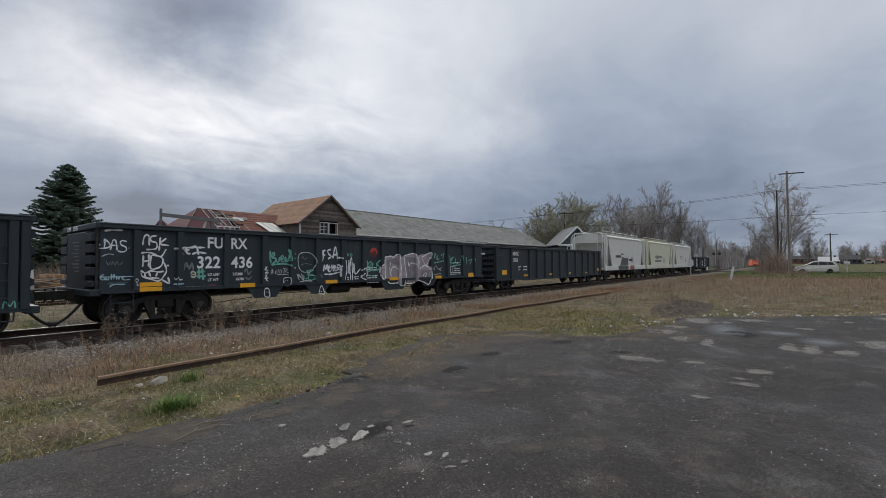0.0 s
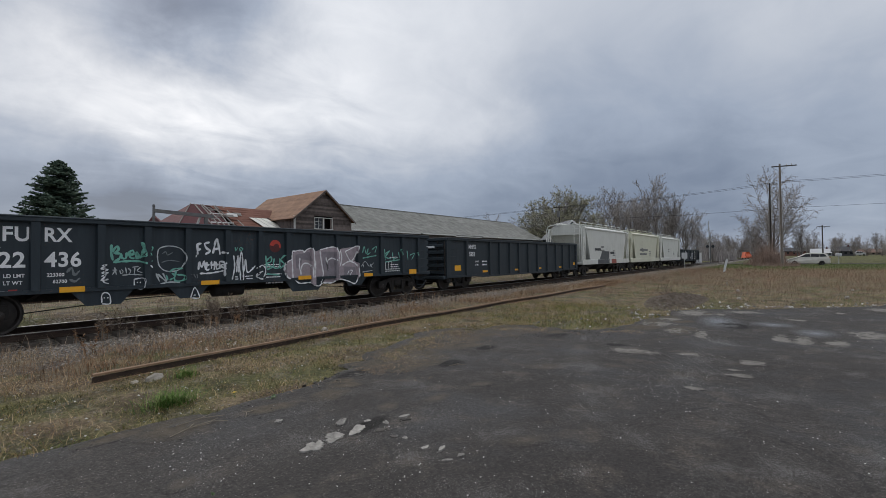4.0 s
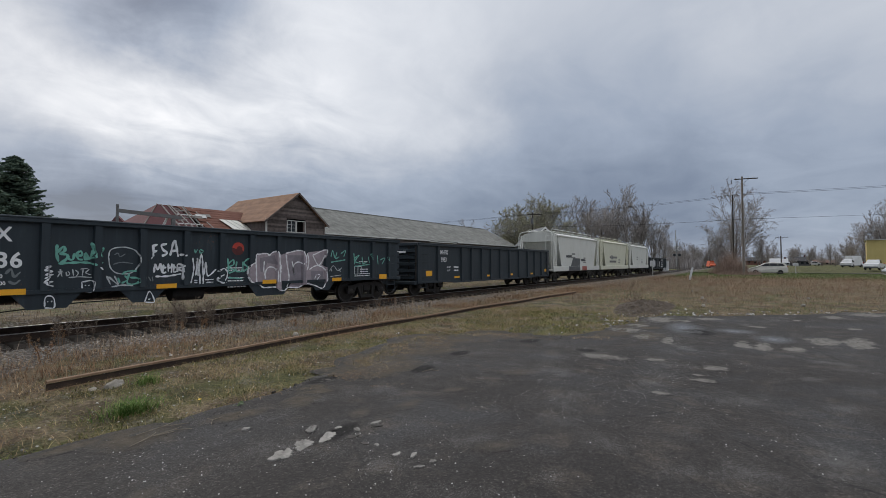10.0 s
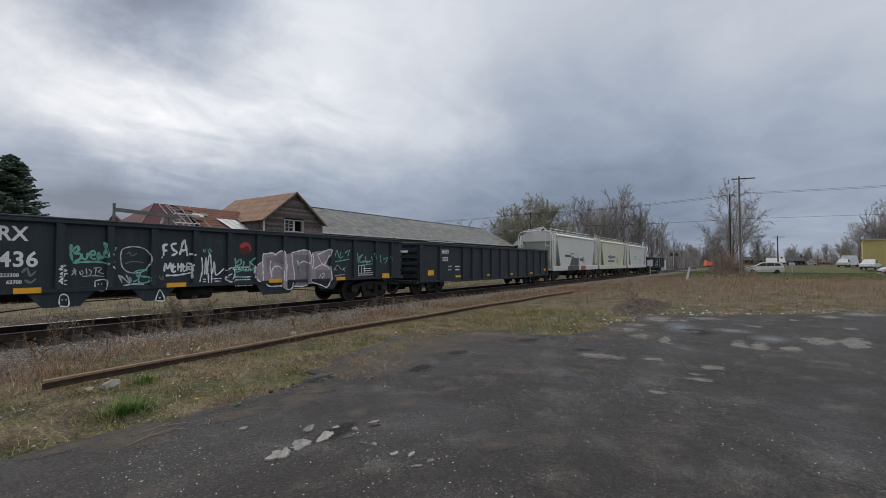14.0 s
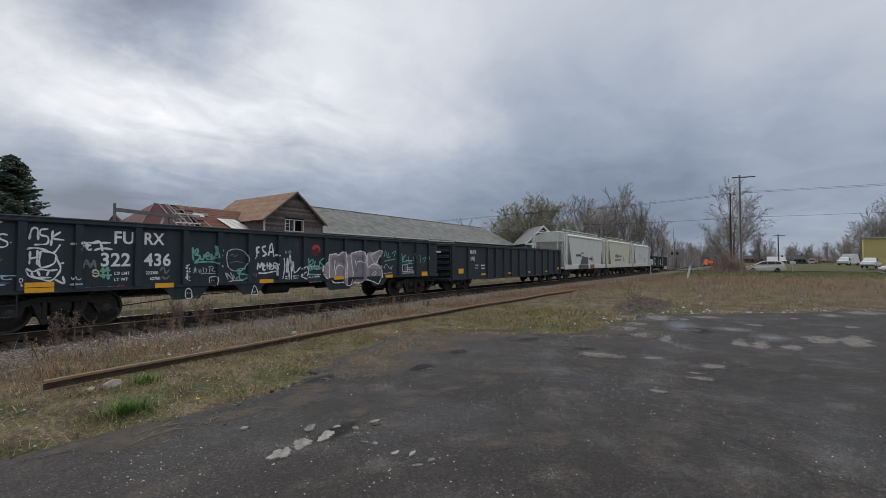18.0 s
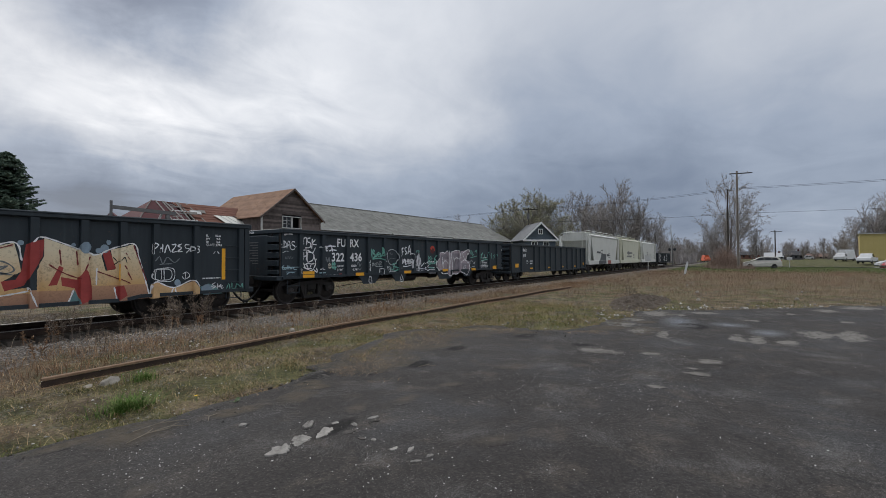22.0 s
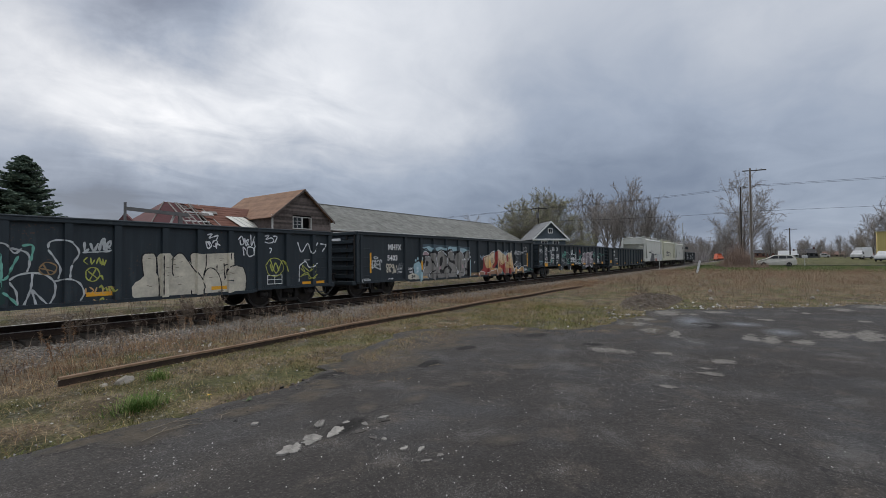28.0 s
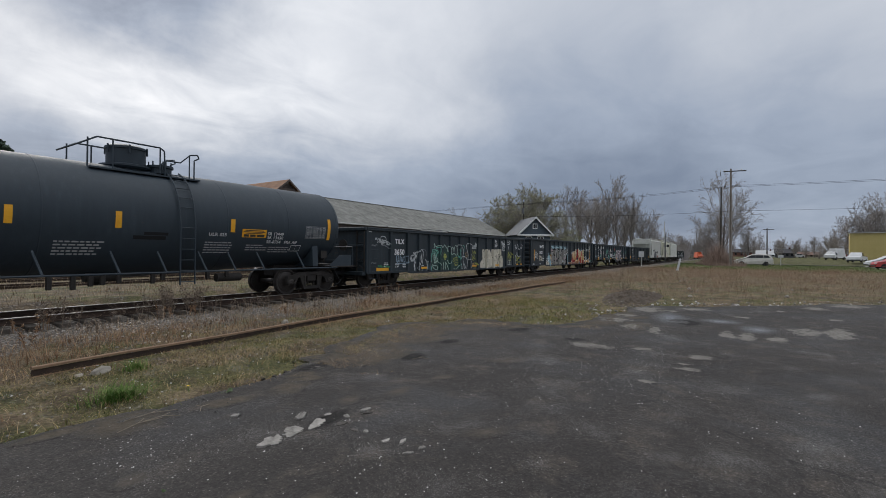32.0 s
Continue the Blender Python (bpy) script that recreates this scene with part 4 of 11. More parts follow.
        for k in range(4 if s > 0 or end != "slatted" else 0):
            zk = z0 + 0.25 + k * 0.36
            part("grab_iron", Form().pipe([(x - s * 0.25, -1.43, zk), (x - s * 0.25, -1.50, zk), (x - s * 0.72, -1.50, zk), (x - s * 0.72, -1.43, zk)], 0.011, 6), paint, car)
        f = Form()
        for zz in (0.42, 0.66):
            f.pipe([(x - s * 0.22, -1.44, zz), (x - s * 0.70, -1.44, zz)], 0.014, 6)
        for xx in (0.22, 0.70):
            f.rod((x - s * xx, -1.44, z0), (x - s * xx, -1.44, 0.42), 0.016, 6)
        part("step", f, paint, car)
        coupler(car, x, s)
        truck(car, s * (h - 1.55))
    ladder(car, (-h - 0.06, -1.2), "y", 5, low[0][1] + 0.1, top - 0.15, 0.42)
    if end == "plain":
        ladder(car, (-h - 0.12, 1.15), "y", 5, low[0][1] + 0.1, top - 0.15, 0.42)
        part("brake_wheel", Form().lathe([(0.19, -0.02), (0.24, -0.02), (0.24, 0.02), (0.19, 0.02)], "x", 18, pose(-h - 0.22, -0.35, top - 0.75)), IRON, car)
        part("brake_platform", Form().box(-h - 0.42, -h - 0.02, -0.9, 0.3, low[0][1] + 0.3, low[0][1] + 0.34), IRON, car)
    # brake gear under the floor
    part("brake_cylinder", Form().rod((1.2, -0.75, 0.72), (1.75, -0.75, 0.72), 0.13, 14).rod((1.75, -0.75, 0.72), (2.4, -0.6, 0.72), 0.02, 6), IRON, car, smooth=True)
    part("air_reservoir", Form().lathe([(0.08, -0.5), (0.19, -0.44), (0.19, 0.44), (0.08, 0.5)], "x", 14, pose(-0.6, -0.8, 0.70)), IRON, car, smooth=True)
    part("brake_rod", Form().pipe([(-5.2, -0.5, 0.42), (-3.0, -0.55, 0.60), (1.2, -0.6, 0.66)], 0.014, 6).pipe([(2.4, -0.6, 0.66), (5.2, -0.5, 0.42)], 0.014, 6), IRON, car)
    ROLLING.append(car)
    return car


SHARED = {}
RUBBER = worn("black_rubber", (0.012, 0.012, 0.012), (0.03, 0.03, 0.03), 8.0, 0.7)


def foot(h, z_end, z_mid, x_drop):
    """The lower edge of a car side: level at the trucks and deeper between them."""
    return [(-h, z_end), (-x_drop - 0.35, z_end), (-x_drop, z_mid), (x_drop, z_mid), (x_drop + 0.35, z_end), (h, z_end)]


furx = gondola("black steel gondola car covered in white and green spray tags", 11.43, 16.2, 2.60,
               [-7.35, -6.35, -5.12, -3.95, -2.97, -2.0, -0.92, 0.09, 1.05, 2.03, 3.06, 4.08, 5.26, 6.5, 7.5], [(-8.1, 0.90), (8.1, 0.90)],
               [(-3.88, 0.34, 0.34), (-1.96, 0.24, 0.32), (1.75, 0.5, 0.36), (3.9, 0.3, 0.3)], BLACK_OLD, end="slatted")
mhfx_b = gondola("plain black steel gondola car with many side ribs", 29.03, 16.2, 2.55,
                 [-7.9, -6.42, -4.2, -3.19, -2.04, -0.94, 0.23, 1.5, 2.95, 4.34, 5.52, 6.78, 7.9], foot(8.1, 0.62, 0.56, 5.0), (), BLACK)
mhfx_a = gondola("black steel gondola car with two large painted murals", -6.17, 16.5, 2.66,
                 [-8.0, -5.28, -4.18, -3.18, -2.12, -1.0, 0.02, 1.02, 2.2, 3.15, 4.05, 4.85, 5.6, 6.65, 8.0], foot(8.25, 0.60, 0.53, 4.9), (), BLACK)
tilx = gondola("black steel gondola car with white block and green line graffiti", -23.83, 16.25, 2.58,
               [-7.95, -6.55, -5.3, -4.42, -3.5, -2.6, -1.62, -0.63, 0.45, 1.42, 2.5, 3.4, 4.31, 5.24, 6.28, 7.35], foot(8.12, 0.62, 0.55, 5.0), (), BLACK_OLD, end="plain")
far_gon = gondola("black gondola car with pale graffiti far down the track", 85.6, 14.6, 2.45,
                  [-6.8 + 1.24 * k for k in range(12)], foot(7.3, 0.8, 0.7, 4.4), (), BLACK)

# reporting marks, weights and markers
for text, x, z, size, w in (("FU", -5.65, 2.05, 0.30, 0.9), ("RX", -4.98, 2.05, 0.30, 0.85), ("322", -5.92, 1.49, 0.32, 0.92), ("436", -4.96, 1.49, 0.32, 0.92),
                            ("LD LMT", -5.62, 1.27, 0.075, 0.9), ("LT WT", -5.62, 1.12, 0.075, 0.9), ("223300", -4.92, 1.27, 0.075, 0.9), ("62700", -4.82, 1.12, 0.075, 0.9)):
    lettering(furx, text, x, z, size, PANEL - 0.009, LETTER, w)
for x, z, w, h in ((-7.30, 1.04, 0.50, 0.105), (-7.30, 0.92, 0.50, 0.105), (-4.72, 0.905, 0.46, 0.125), (-1.68, 0.91, 0.5, 0.12), (1.42, 0.92, 0.5, 0.125), (4.30, 0.91, 0.45, 0.125), (6.85, 0.92, 0.45, 0.2)):
    reflector(furx, x, z, w, h, RIB if x < -7 else -1.492)
for x, z, w, n, g in ((0.25, 1.42, 0.65, 2, 0.07), (0.30, 1.12, 0.6, 4, 0.09), (5.75, 1.62, 0.6, 1, 0.1), (5.8, 1.32, 0.55, 3, 0.09), (5.5, 1.06, 0.9, 1, 0.1), (-6.2, 0.96, 0.9, 1, 0.06)):
    bars(furx, x, z, w, n, gap=g, seed=int(x * 10) + 80)
part("logo_disc", Form().lathe([(0.2, PANEL - 0.010), (0.2, PANEL - 0.004)], "y", 24, pose(0.62, 0, 2.02)), worn("dull_red_disc", (0.07, 0.018, 0.018), (0.13, 0.03, 0.028), 5.0), furx, "round dull red painted emblem")
crescent = [(0.62 + 0.19 * math.cos(t), 2.02 + 0.19 * math.sin(t)) for t in [-0.4 + 0.2 * k for k in range(18)]] + [(0.66 + 0.10 * math.cos(t), 2.0 + 0.10 * math.sin(t)) for t in [3.0 - 0.4 * k for k in range(9)]]
part("logo_crescent", Form().slab(crescent, "y", PANEL - 0.015, PANEL - 0.011), worn("bright_red_paint", (0.4, 0.04, 0.03), (0.55, 0.08, 0.05), 5.0), furx, "brighter red crescent in the emblem")
f = Form()
for x0, x1, z0, z1 in ((5.50, 5.88, 1.14, 1.16), (5.50, 5.88, 1.44, 1.46), (5.50, 5.52, 1.14, 1.46), (5.86, 5.88, 1.14, 1.46), (5.68, 5.70, 1.14, 1.46)):
    f.box(x0, x1, PANEL - 0.010, PANEL - 0.004, z0, z1)
part("stencil_box", f, LETTER, furx, "white outlined stencil box")
for text, y in (("FURX", 0.98), ("322436", 0.42)):
    ob = lettering(furx, text, 0, 0, 0.11, 0, LETTER, 0.85, name="end_lettering")
    ob.data.transform(Matrix.Translation((-8.205, y, 2.47)) @ Matrix.Rotation(radians(-90), 4, "Z"))
f = Form()
for k in range(9):
    f.box(-8.246, -8.238, -0.32, 0.02 + 0.12 * (k % 3), 1.42 + 0.09 * k, 1.45 + 0.09 * k)
part("end_stencil", f, worn("dim_stencil_paint", (0.14, 0.14, 0.14), (0.24, 0.24, 0.24)), furx, "faded lines of stencil on the end")

for text, x, z, size, w in (("MHFX", -6.20, 2.03, 0.21, 0.82), ("5953", -6.14, 1.66, 0.21, 0.82), ("LD LMT", -5.6, 1.34, 0.08, 0.85), ("LT WT", -5.6, 1.17, 0.08, 0.85)):
    lettering(mhfx_b, text, x, z, size, PANEL - 0.009, LETTER, w)
bars(mhfx_b, -4.95, 1.34, 0.55, 2, gap=0.17, h=0.07, seed=3)
for x, z, w, h in ((-7.39, 0.95, 0.5, 0.26), (-4.9, 0.80, 0.5, 0.10), (-1.4, 0.80, 0.5, 0.10), (1.6, 0.80, 0.5, 0.11), (4.9, 0.8, 0.4, 0.1), (7.45, 0.95, 0.35, 0.2)):
    reflector(mhfx_b, x, z, w, h)
part("end_lettering", Form().box(-8.235, -8.225, -0.85, 0.0, 2.06, 2.16), LETTER, mhfx_b, "painted car marks on the end")

for text, x, z, size, w in (("MHFX", -6.39, 1.95, 0.24, 0.9), ("5403", -6.44, 1.50, 0.22, 1.02), ("LD LMT", -5.83, 1.10, 0.085, 0.9), ("LT WT", -5.83, 0.95, 0.085, 0.9), ("22040", -5.05, 1.08, 0.085, 1.0),
                            ("6560", -4.98, 0.94, 0.085, 1.0), ("LBS", -4.50, 1.08, 0.085, 0.9), ("LBS", -4.50, 0.94, 0.085, 0.9), ("IL", 6.95, 2.24, 0.06, 1.0), ("52-6", 7.22, 2.24, 0.06, 1.0), ("IW", 6.95, 2.15, 0.06, 1.0),
                            ("9-6", 7.25, 2.15, 0.06, 1.0), ("IH", 6.95, 2.06, 0.06, 1.0), ("5-6", 7.25, 2.06, 0.06, 1.0), ("CU FT 2743", 6.95, 1.97, 0.065, 0.95), ("LIFT HERE", -6.4, 0.70, 0.05, 1.0),
                            ("JACK", 6.55, 1.00, 0.05, 1.0), ("HERE", 6.55, 0.93, 0.05, 1.0), ("PULL HERE", 7.1, 0.76, 0.05, 1.0)):
    lettering(mhfx_a, text, x, z, size, PANEL - 0.009, LETTER, w)
for x, z, w, h in ((-7.48, 1.0, 0.09, 0.82), (7.42, 0.98, 0.11, 0.92), (-4.22, 1.05, 0.12, 0.42), (-1.05, 1.12, 0.12, 0.42), (2.15, 1.05, 0.12, 0.42), (4.75, 1.05, 0.12, 0.42)):
    reflector(mhfx_a, x, z, w, h, RIB if abs(x) < 7 else None, "tall yellow reflective strip")
bars(mhfx_a, 6.85, 1.02, 0.6, 1, seed=9)
part("end_lettering", Form().box(-8.385, -8.375, -0.7, 0.25, 2.30, 2.40), LETTER, mhfx_a, "painted car marks on the end")

for text, x, z, size, w in (("TILX", -6.22, 1.92, 0.215, 1.0), ("3650", -6.26, 1.43, 0.245, 1.0), ("LD LMT", -6.2, 0.98, 0.07, 0.9), ("LT WT", -6.2, 0.86, 0.07, 0.9), ("218800", -5.72, 0.97, 0.07, 0.9), ("66400", -5.66, 0.85, 0.07, 0.9),
                            ("PULL HERE", -6.95, 0.66, 0.045, 1.0), ("LIFT HERE", -6.5, 0.66, 0.045, 0.9)):
    lettering(tilx, text, x, z, size, PANEL - 0.009, LETTER, w)
for x, z, w, h in ((-7.45, 0.73, 0.92, 0.13), (-4.20, 0.74, 0.46, 0.10), (-1.26, 0.73, 0.46, 0.10), (0.80, 0.74, 0.55, 0.10), (3.75, 0.72, 0.5, 0.10), (6.9, 0.72, 0.95, 0.09)):
    reflector(tilx, x, z, w, h)
f = Form()
for x0, x1, z0, z1 in ((5.55, 6.1, 0.78, 0.80), (5.55, 6.1, 1.06, 1.08), (5.55, 5.57, 0.78, 1.08), (6.08, 6.1, 0.78, 1.08), (5.81, 5.83, 0.78, 1.08), (5.55, 6.1, 0.92, 0.94)):
    f.box(x0, x1, PANEL - 0.010, PANEL - 0.004, z0, z1)
part("stencil_box", f, LETTER, tilx, "white outlined stencil box")
bars(tilx, 5.5, 0.66, 0.5, 1, seed=12, mat=worn("red_stencil", (0.35, 0.05, 0.04), (0.5, 0.1, 0.08)))
bars(tilx, -6.95, 1.05, 0.3, 3, seed=14)


def hopper(label, centre, length, top, paint):
    """A covered hopper: sloping ends, side sheets, roof with a running board."""
    car = thing("hopper_car", label, "freight car", pose(centre, TRACK_Y, 0), group="freight cars of the train")
    h = length / 2
    t0, t1 = h - 0.85, h - 1.85
    for s in (-1, 1):
        f = Form().slab([(-t1, 1.05), (t1, 1.05), (t0, top - 0.25), (-t0, top - 0.25)], "y", s * 1.5 - 0.02, s * 1.5 + 0.02)
        part("side_sheet", f, paint, car)
        part("side_sill", Form().box(-h, h, min(s * 1.42, s * 1.56), max(s * 1.42, s * 1.56), 0.92, 1.32, 0.02), paint, car)
        part("eave_rail", Form().box(-t0 - 0.1, t0 + 0.1, min(s * 1.44, s * 1.58), max(s * 1.44, s * 1.58), top - 0.32, top - 0.2, 0.02), paint, car)
        # sloping end sheet and the hollow behind it
        f = Form()
        f.add([(s * t0, -1.48, top - 0.25), (s * t0, 1.48, top - 0.25), (s * (t1 - 1.2), 1.48, 1.0), (s * (t1 - 1.2), -1.48, 1.0),
               (s * (t0 - 0.05), -1.48, top - 0.25), (s * (t0 - 0.05), 1.48, top - 0.25), (s * (t1 - 1.25), 1.48, 1.0), (s * (t1 - 1.25), -1.48, 1.0)],
              [(0, 1, 2, 3), (4, 5, 6, 7), (0, 1, 5, 4), (1, 2, 6, 5), (2, 3, 7, 6), (3, 0, 4, 7)])
        part("slope_sheet", f, paint, car)
        part("end_top_sheet", Form().box(min(s * t0, s * (t0 + 0.03)), max(s * t0, s * (t0 + 0.03)), -1.48, 1.48, top - 0.72, top - 0.22), paint, car)
        part("end_platform", Form().box(min(s * (t0 - 0.2), s * h), max(s * (t0 - 0.2), s * h), -1.5, 1.5, 0.95, 1.1, 0.02), paint, car)
        for y in (-1.48, 1.48):
            part("corner_post", Form().slab([(s * (h - 0.1), 1.1), (s * h, 1.1), (s * (t0 + 0.25), top - 0.2), (s * (t0 + 0.1), top - 0.2)], "y", y - 0.05, y + 0.05), paint, car)
            part("end_brace", Form().pipe([(s * (h - 0.5), y, 1.1), (s * (t0 - 0.1), y * 0.98, top - 0.4)], 0.05, 6), paint, car)
        # tubular end cage
        f = Form()
        pts = [(s * (h - 0.06), -1.45, 1.1), (s * (h - 0.06), -1.45, top - 0.35), (s * (h - 0.06), -1.3, top - 0.05), (s * (h - 0.06), -1.0, top + 0.05), (s * (h - 0.06), 1.0, top + 0.05), (s * (h - 0.06), 1.3, top - 0.05),
               (s * (h - 0.06), 1.45, top - 0.35), (s * (h - 0.06), 1.45, 1.1)]
        f.pipe(pts, 0.04, 8)
        part("end_cage", f, paint, car, smooth=True)
        ladder(car, (s * (h - 0.35), -1.53), "x", 8, 1.1, top - 0.1, 0.44, mat=paint)
        ladder(car, (s * (h + 0.0), -1.1), "y", 7, 1.1, top - 0.1, 0.44, mat=paint)
        coupler(car, s * h, s)
        truck(car, s * (h - 1.4), False)
    f = Form()
    prof = [(-1.52, top - 0.25), (-1.3, top - 0.08), (-0.7, top + 0.03), (0, top + 0.06), (0.7, top + 0.03), (1.3, top - 0.08), (1.52, top - 0.25)]
    f.slab(prof, "x", -t0, t0)
    part("roof", f, paint, car, smooth=True)
    for k in range(3):
        x = -t1 * 0.66 + k * t1 * 0.66
        f = Form().add([(x - 1.3, -1.2, 1.05), (x + 1.3, -1.2, 1.05), (x + 1.3, 1.2, 1.05), (x - 1.3, 1.2, 1.05), (x - 0.3, -0.5, 0.42), (x + 0.3, -0.5, 0.42), (x + 0.3, 0.5, 0.42), (x - 0.3, 0.5, 0.42)],
                       [(0, 1, 2, 3), (4, 5, 6, 7), (0, 1, 5, 4), (1, 2, 6, 5), (2, 3, 7, 6), (3, 0, 4, 7)])
        part("hopper_chute", f, IRON, car)
    f = Form()
    for y in (-0.75, 0.75):
        f.box(-h + 0.3, h - 0.3, y - 0.12, y + 0.12, top + 0.12, top + 0.15)
    part("running_board", f, paint, car)
    for y in (-0.98, 0.98):
        f = Form().pipe([(-t0 + 0.1, y, top + 0.02), (-t0 + 0.1, y, top + 0.3), (t0 - 0.1, y, top + 0.3), (t0 - 0.1, y, top + 0.02)], 0.022, 6)
        for i in range(1, 8):
            x = -t0 + 0.1 + i * (2 * t0 - 0.2) / 8
            f.rod((x, y, top - 0.02), (x, y, top + 0.3), 0.018, 6)
        part("roof_handrail", f, paint, car)
    for i in range(9):
        x = -t0 + 0.3 + i * (2 * t0 - 0.6) / 8
        part("board_bracket", Form().box(x - 0.03, x + 0.03, -0.85, 0.85, top + 0.02, top + 0.13), paint, car)
    part("hatch", Form().box(-t0 + 0.5, t0 - 0.5, -0.3, 0.3, top + 0.03, top + 0.16, 0.03), paint, car)
    part("centre_sill", Form().box(-h, h, -0.22, 0.22, 0.66, 0.98, 0.01), IRON, car)
    bars(car, -1.9, 2.3, 0.9, 2, y=-1.52, gap=0.3, h=0.13, mat=SHADE_GREY, seed=int(centre))
    bars(car, 1.2, 2.0, 0.8, 3, y=-1.52, gap=0.2, h=0.09, mat=SHADE_GREY, seed=int(centre) + 1)
    ROLLING.append(car)
    return car


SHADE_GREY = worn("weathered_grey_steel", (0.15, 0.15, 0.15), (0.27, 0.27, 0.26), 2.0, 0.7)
hop_a = hopper("dirty white covered hopper car with a tubular end cage", 44.35, 12.4, 4.05, WHITE_CAR)
hop_b = hopper("cream covered hopper car coupled in the train", 57.3, 12.0, 4.05, CREAM_CAR)
hop_c = hopper("white covered hopper car coupled in the train", 70.2, 11.9, 4.0, WHITE_CAR)
DARK_PATCH = worn("dark_grey_patch_paint", (0.06, 0.065, 0.07), (0.12, 0.125, 0.13), 2.0, 0.7)
part("paint_patch", Form().slab([(-2.3, 1.2), (0.2, 1.2), (0.25, 2.0), (-1.6, 2.02), (-1.9, 1.7)], "y", -1.526, -1.521), DARK_PATCH, hop_a, "dark grey painted-out patch")
part("sill_patch", Form().box(-2.8, 0.15, -1.572, -1.565, 0.94, 1.31), DARK_PATCH, hop_a, "dark grey painted-out patch on the sill")
part("sill_patch", Form().box(0.75, 2.1, -1.572, -1.565, 0.94, 1.31), worn("red_patch_paint", (0.25, 0.07, 0.05), (0.38, 0.12, 0.09)), hop_a, "faded red painted patch")
bars(hop_a, -3.4, 2.05, 1.9, 1, y=-1.526, h=0.2, mat=DARK_PATCH, seed=31)
bars(hop_a, 0.5, 1.75, 1.4, 1, y=-1.526, h=0.22, mat=DARK_PATCH, seed=32)
bars(hop_b, -2.6, 2.1, 3.6, 2, y=-1.526, gap=0.45, h=0.22, mat=SHADE_GREY, seed=33)


def tank_car():
    car = thing("tank_car", "long black tank car with a railed loading platform on top", "tank car", pose(-40.13, TRACK_Y, 0), group="freight cars of the train")
    r, cz, h = 1.375, 2.46, 7.15
    prof = [(0.02, -h)] + [(r * math.sin(a), -h + 0.55 * (1 - math.cos(a))) for a in [math.pi / 2 * k / 7 for k in range(1, 8)]]
    prof += [(r, x) for x in (-4.4, -4.38, -2.2, -2.18, 0, 2.2, 2.22, 4.4)] + [(p, -q) for p, q in prof[::-1]]
    def belly(x):
        """How much deeper the shell's lower half hangs towards the middle."""
        return 1 + 0.22 * max(0.0, 1 - abs(x) / 6.3)

    def sag(f):
        f.v = [(x, y, z if z > cz else cz - (cz - z) * belly(x)) for x, y, z in f.v]
        return f

    part("tank", sag(Form().lathe(prof, "x", 56, pose(0, 0, cz))), TANK_BLACK, car, "matt black cylindrical tank shell", smooth=True)
    for x in (-4.4, -2.2, 2.2, 4.4, -6.6, 6.6):
        part("weld_seam", sag(Form().lathe([(r + 0.001, x - 0.018), (r + 0.006, x - 0.01), (r + 0.006, x + 0.01), (r + 0.001, x + 0.018)], "x", 56, pose(0, 0, cz))), TANK_BLACK, car, smooth=True)
    # loading dome, valve housings and the rail round them
    part("dome", Form().lathe([(0.47, r - 0.15), (0.47, r + 0.48), (0.50, r + 0.49), (0.50, r + 0.55), (0.40, r + 0.60), (0.02, r + 0.62)], "z", 28, pose(-0.02, 0, cz)), TANK_BLACK, car, "round bolted loading dome", smooth=True)
    part("dome_flange", Form().lathe([(0.55, r - 0.05), (0.62, r + 0.0), (0.62, r + 0.05), (0.48, r + 0.08)], "z", 28, pose(-0.02, 0, cz)), TANK_BLACK, car)
    for k in range(6):
        a = k * math.pi / 3 + 0.3
        part("dome_bolt", Form().rod((-0.02 + 0.52 * math.cos(a), 0.52 * math.sin(a), cz + r + 0.36), (-0.02 + 0.52 * math.cos(a), 0.52 * math.sin(a), cz + r + 0.58), 0.025, 6), TANK_BLACK, car)
    part("valve_housing", Form().lathe([(0.22, r - 0.1), (0.22, r + 0.12), (0.26, r + 0.13), (0.26, r + 0.18), (0.02, r + 0.2)], "z", 18, pose(0.95, 0.1, cz)), TANK_BLACK, car, smooth=True)
    part("manway", Form().lathe([(0.28, r - 0.1), (0.28, r + 0.06), (0.33, r + 0.07), (0.33, r + 0.13), (0.02, r + 0.16)], "z", 18, pose(0.72, -0.35, cz)), TANK_BLACK, car, smooth=True)
    for k in range(7):
        a = k * 0.9
        part("hatch_bolt", Form().rod((0.72 + 0.29 * math.cos(a), -0.35 + 0.29 * math.sin(a), cz + r + 0.08), (0.72 + 0.29 * math.cos(a), -0.35 + 0.29 * math.sin(a), cz + r + 0.24), 0.018, 6), TANK_BLACK, car)
    part("platform", Form().box(-1.15, 1.6, -0.85, -0.5, cz + r - 0.22, cz + r - 0.18).box(-1.15, 1.6, 0.5, 0.85, cz + r - 0.22, cz + r - 0.18), TANK_BLACK, car)
    zt = cz + r + 0.60
    f = Form()
    for y in (-0.7, 0.7):
        f.pipe([(-1.36, y, zt - 0.26), (-0.95, y, zt), (0.55, y, zt), (0.66, y, zt - 0.08), (0.69, y, cz + r - 0.2)], 0.022, 8)
        for x in (-1.15, -0.6, 0.55):
            f.rod((x, y, cz + r - 0.3), (x, y, zt - (0.05 if x < -0.9 else 0)), 0.02, 8)
        f.pipe([(0.60, y, zt - 0.62), (0.64, y, zt - 0.4), (0.75, y, zt - 0.33), (1.1, y, zt - 0.33), (1.38, y, zt - 0.06), (1.6, y, zt - 0.02), (1.64, y, zt - 0.12), (1.5, y, zt - 0.2), (1.5, y, cz + r - 0.22)], 0.02, 8)
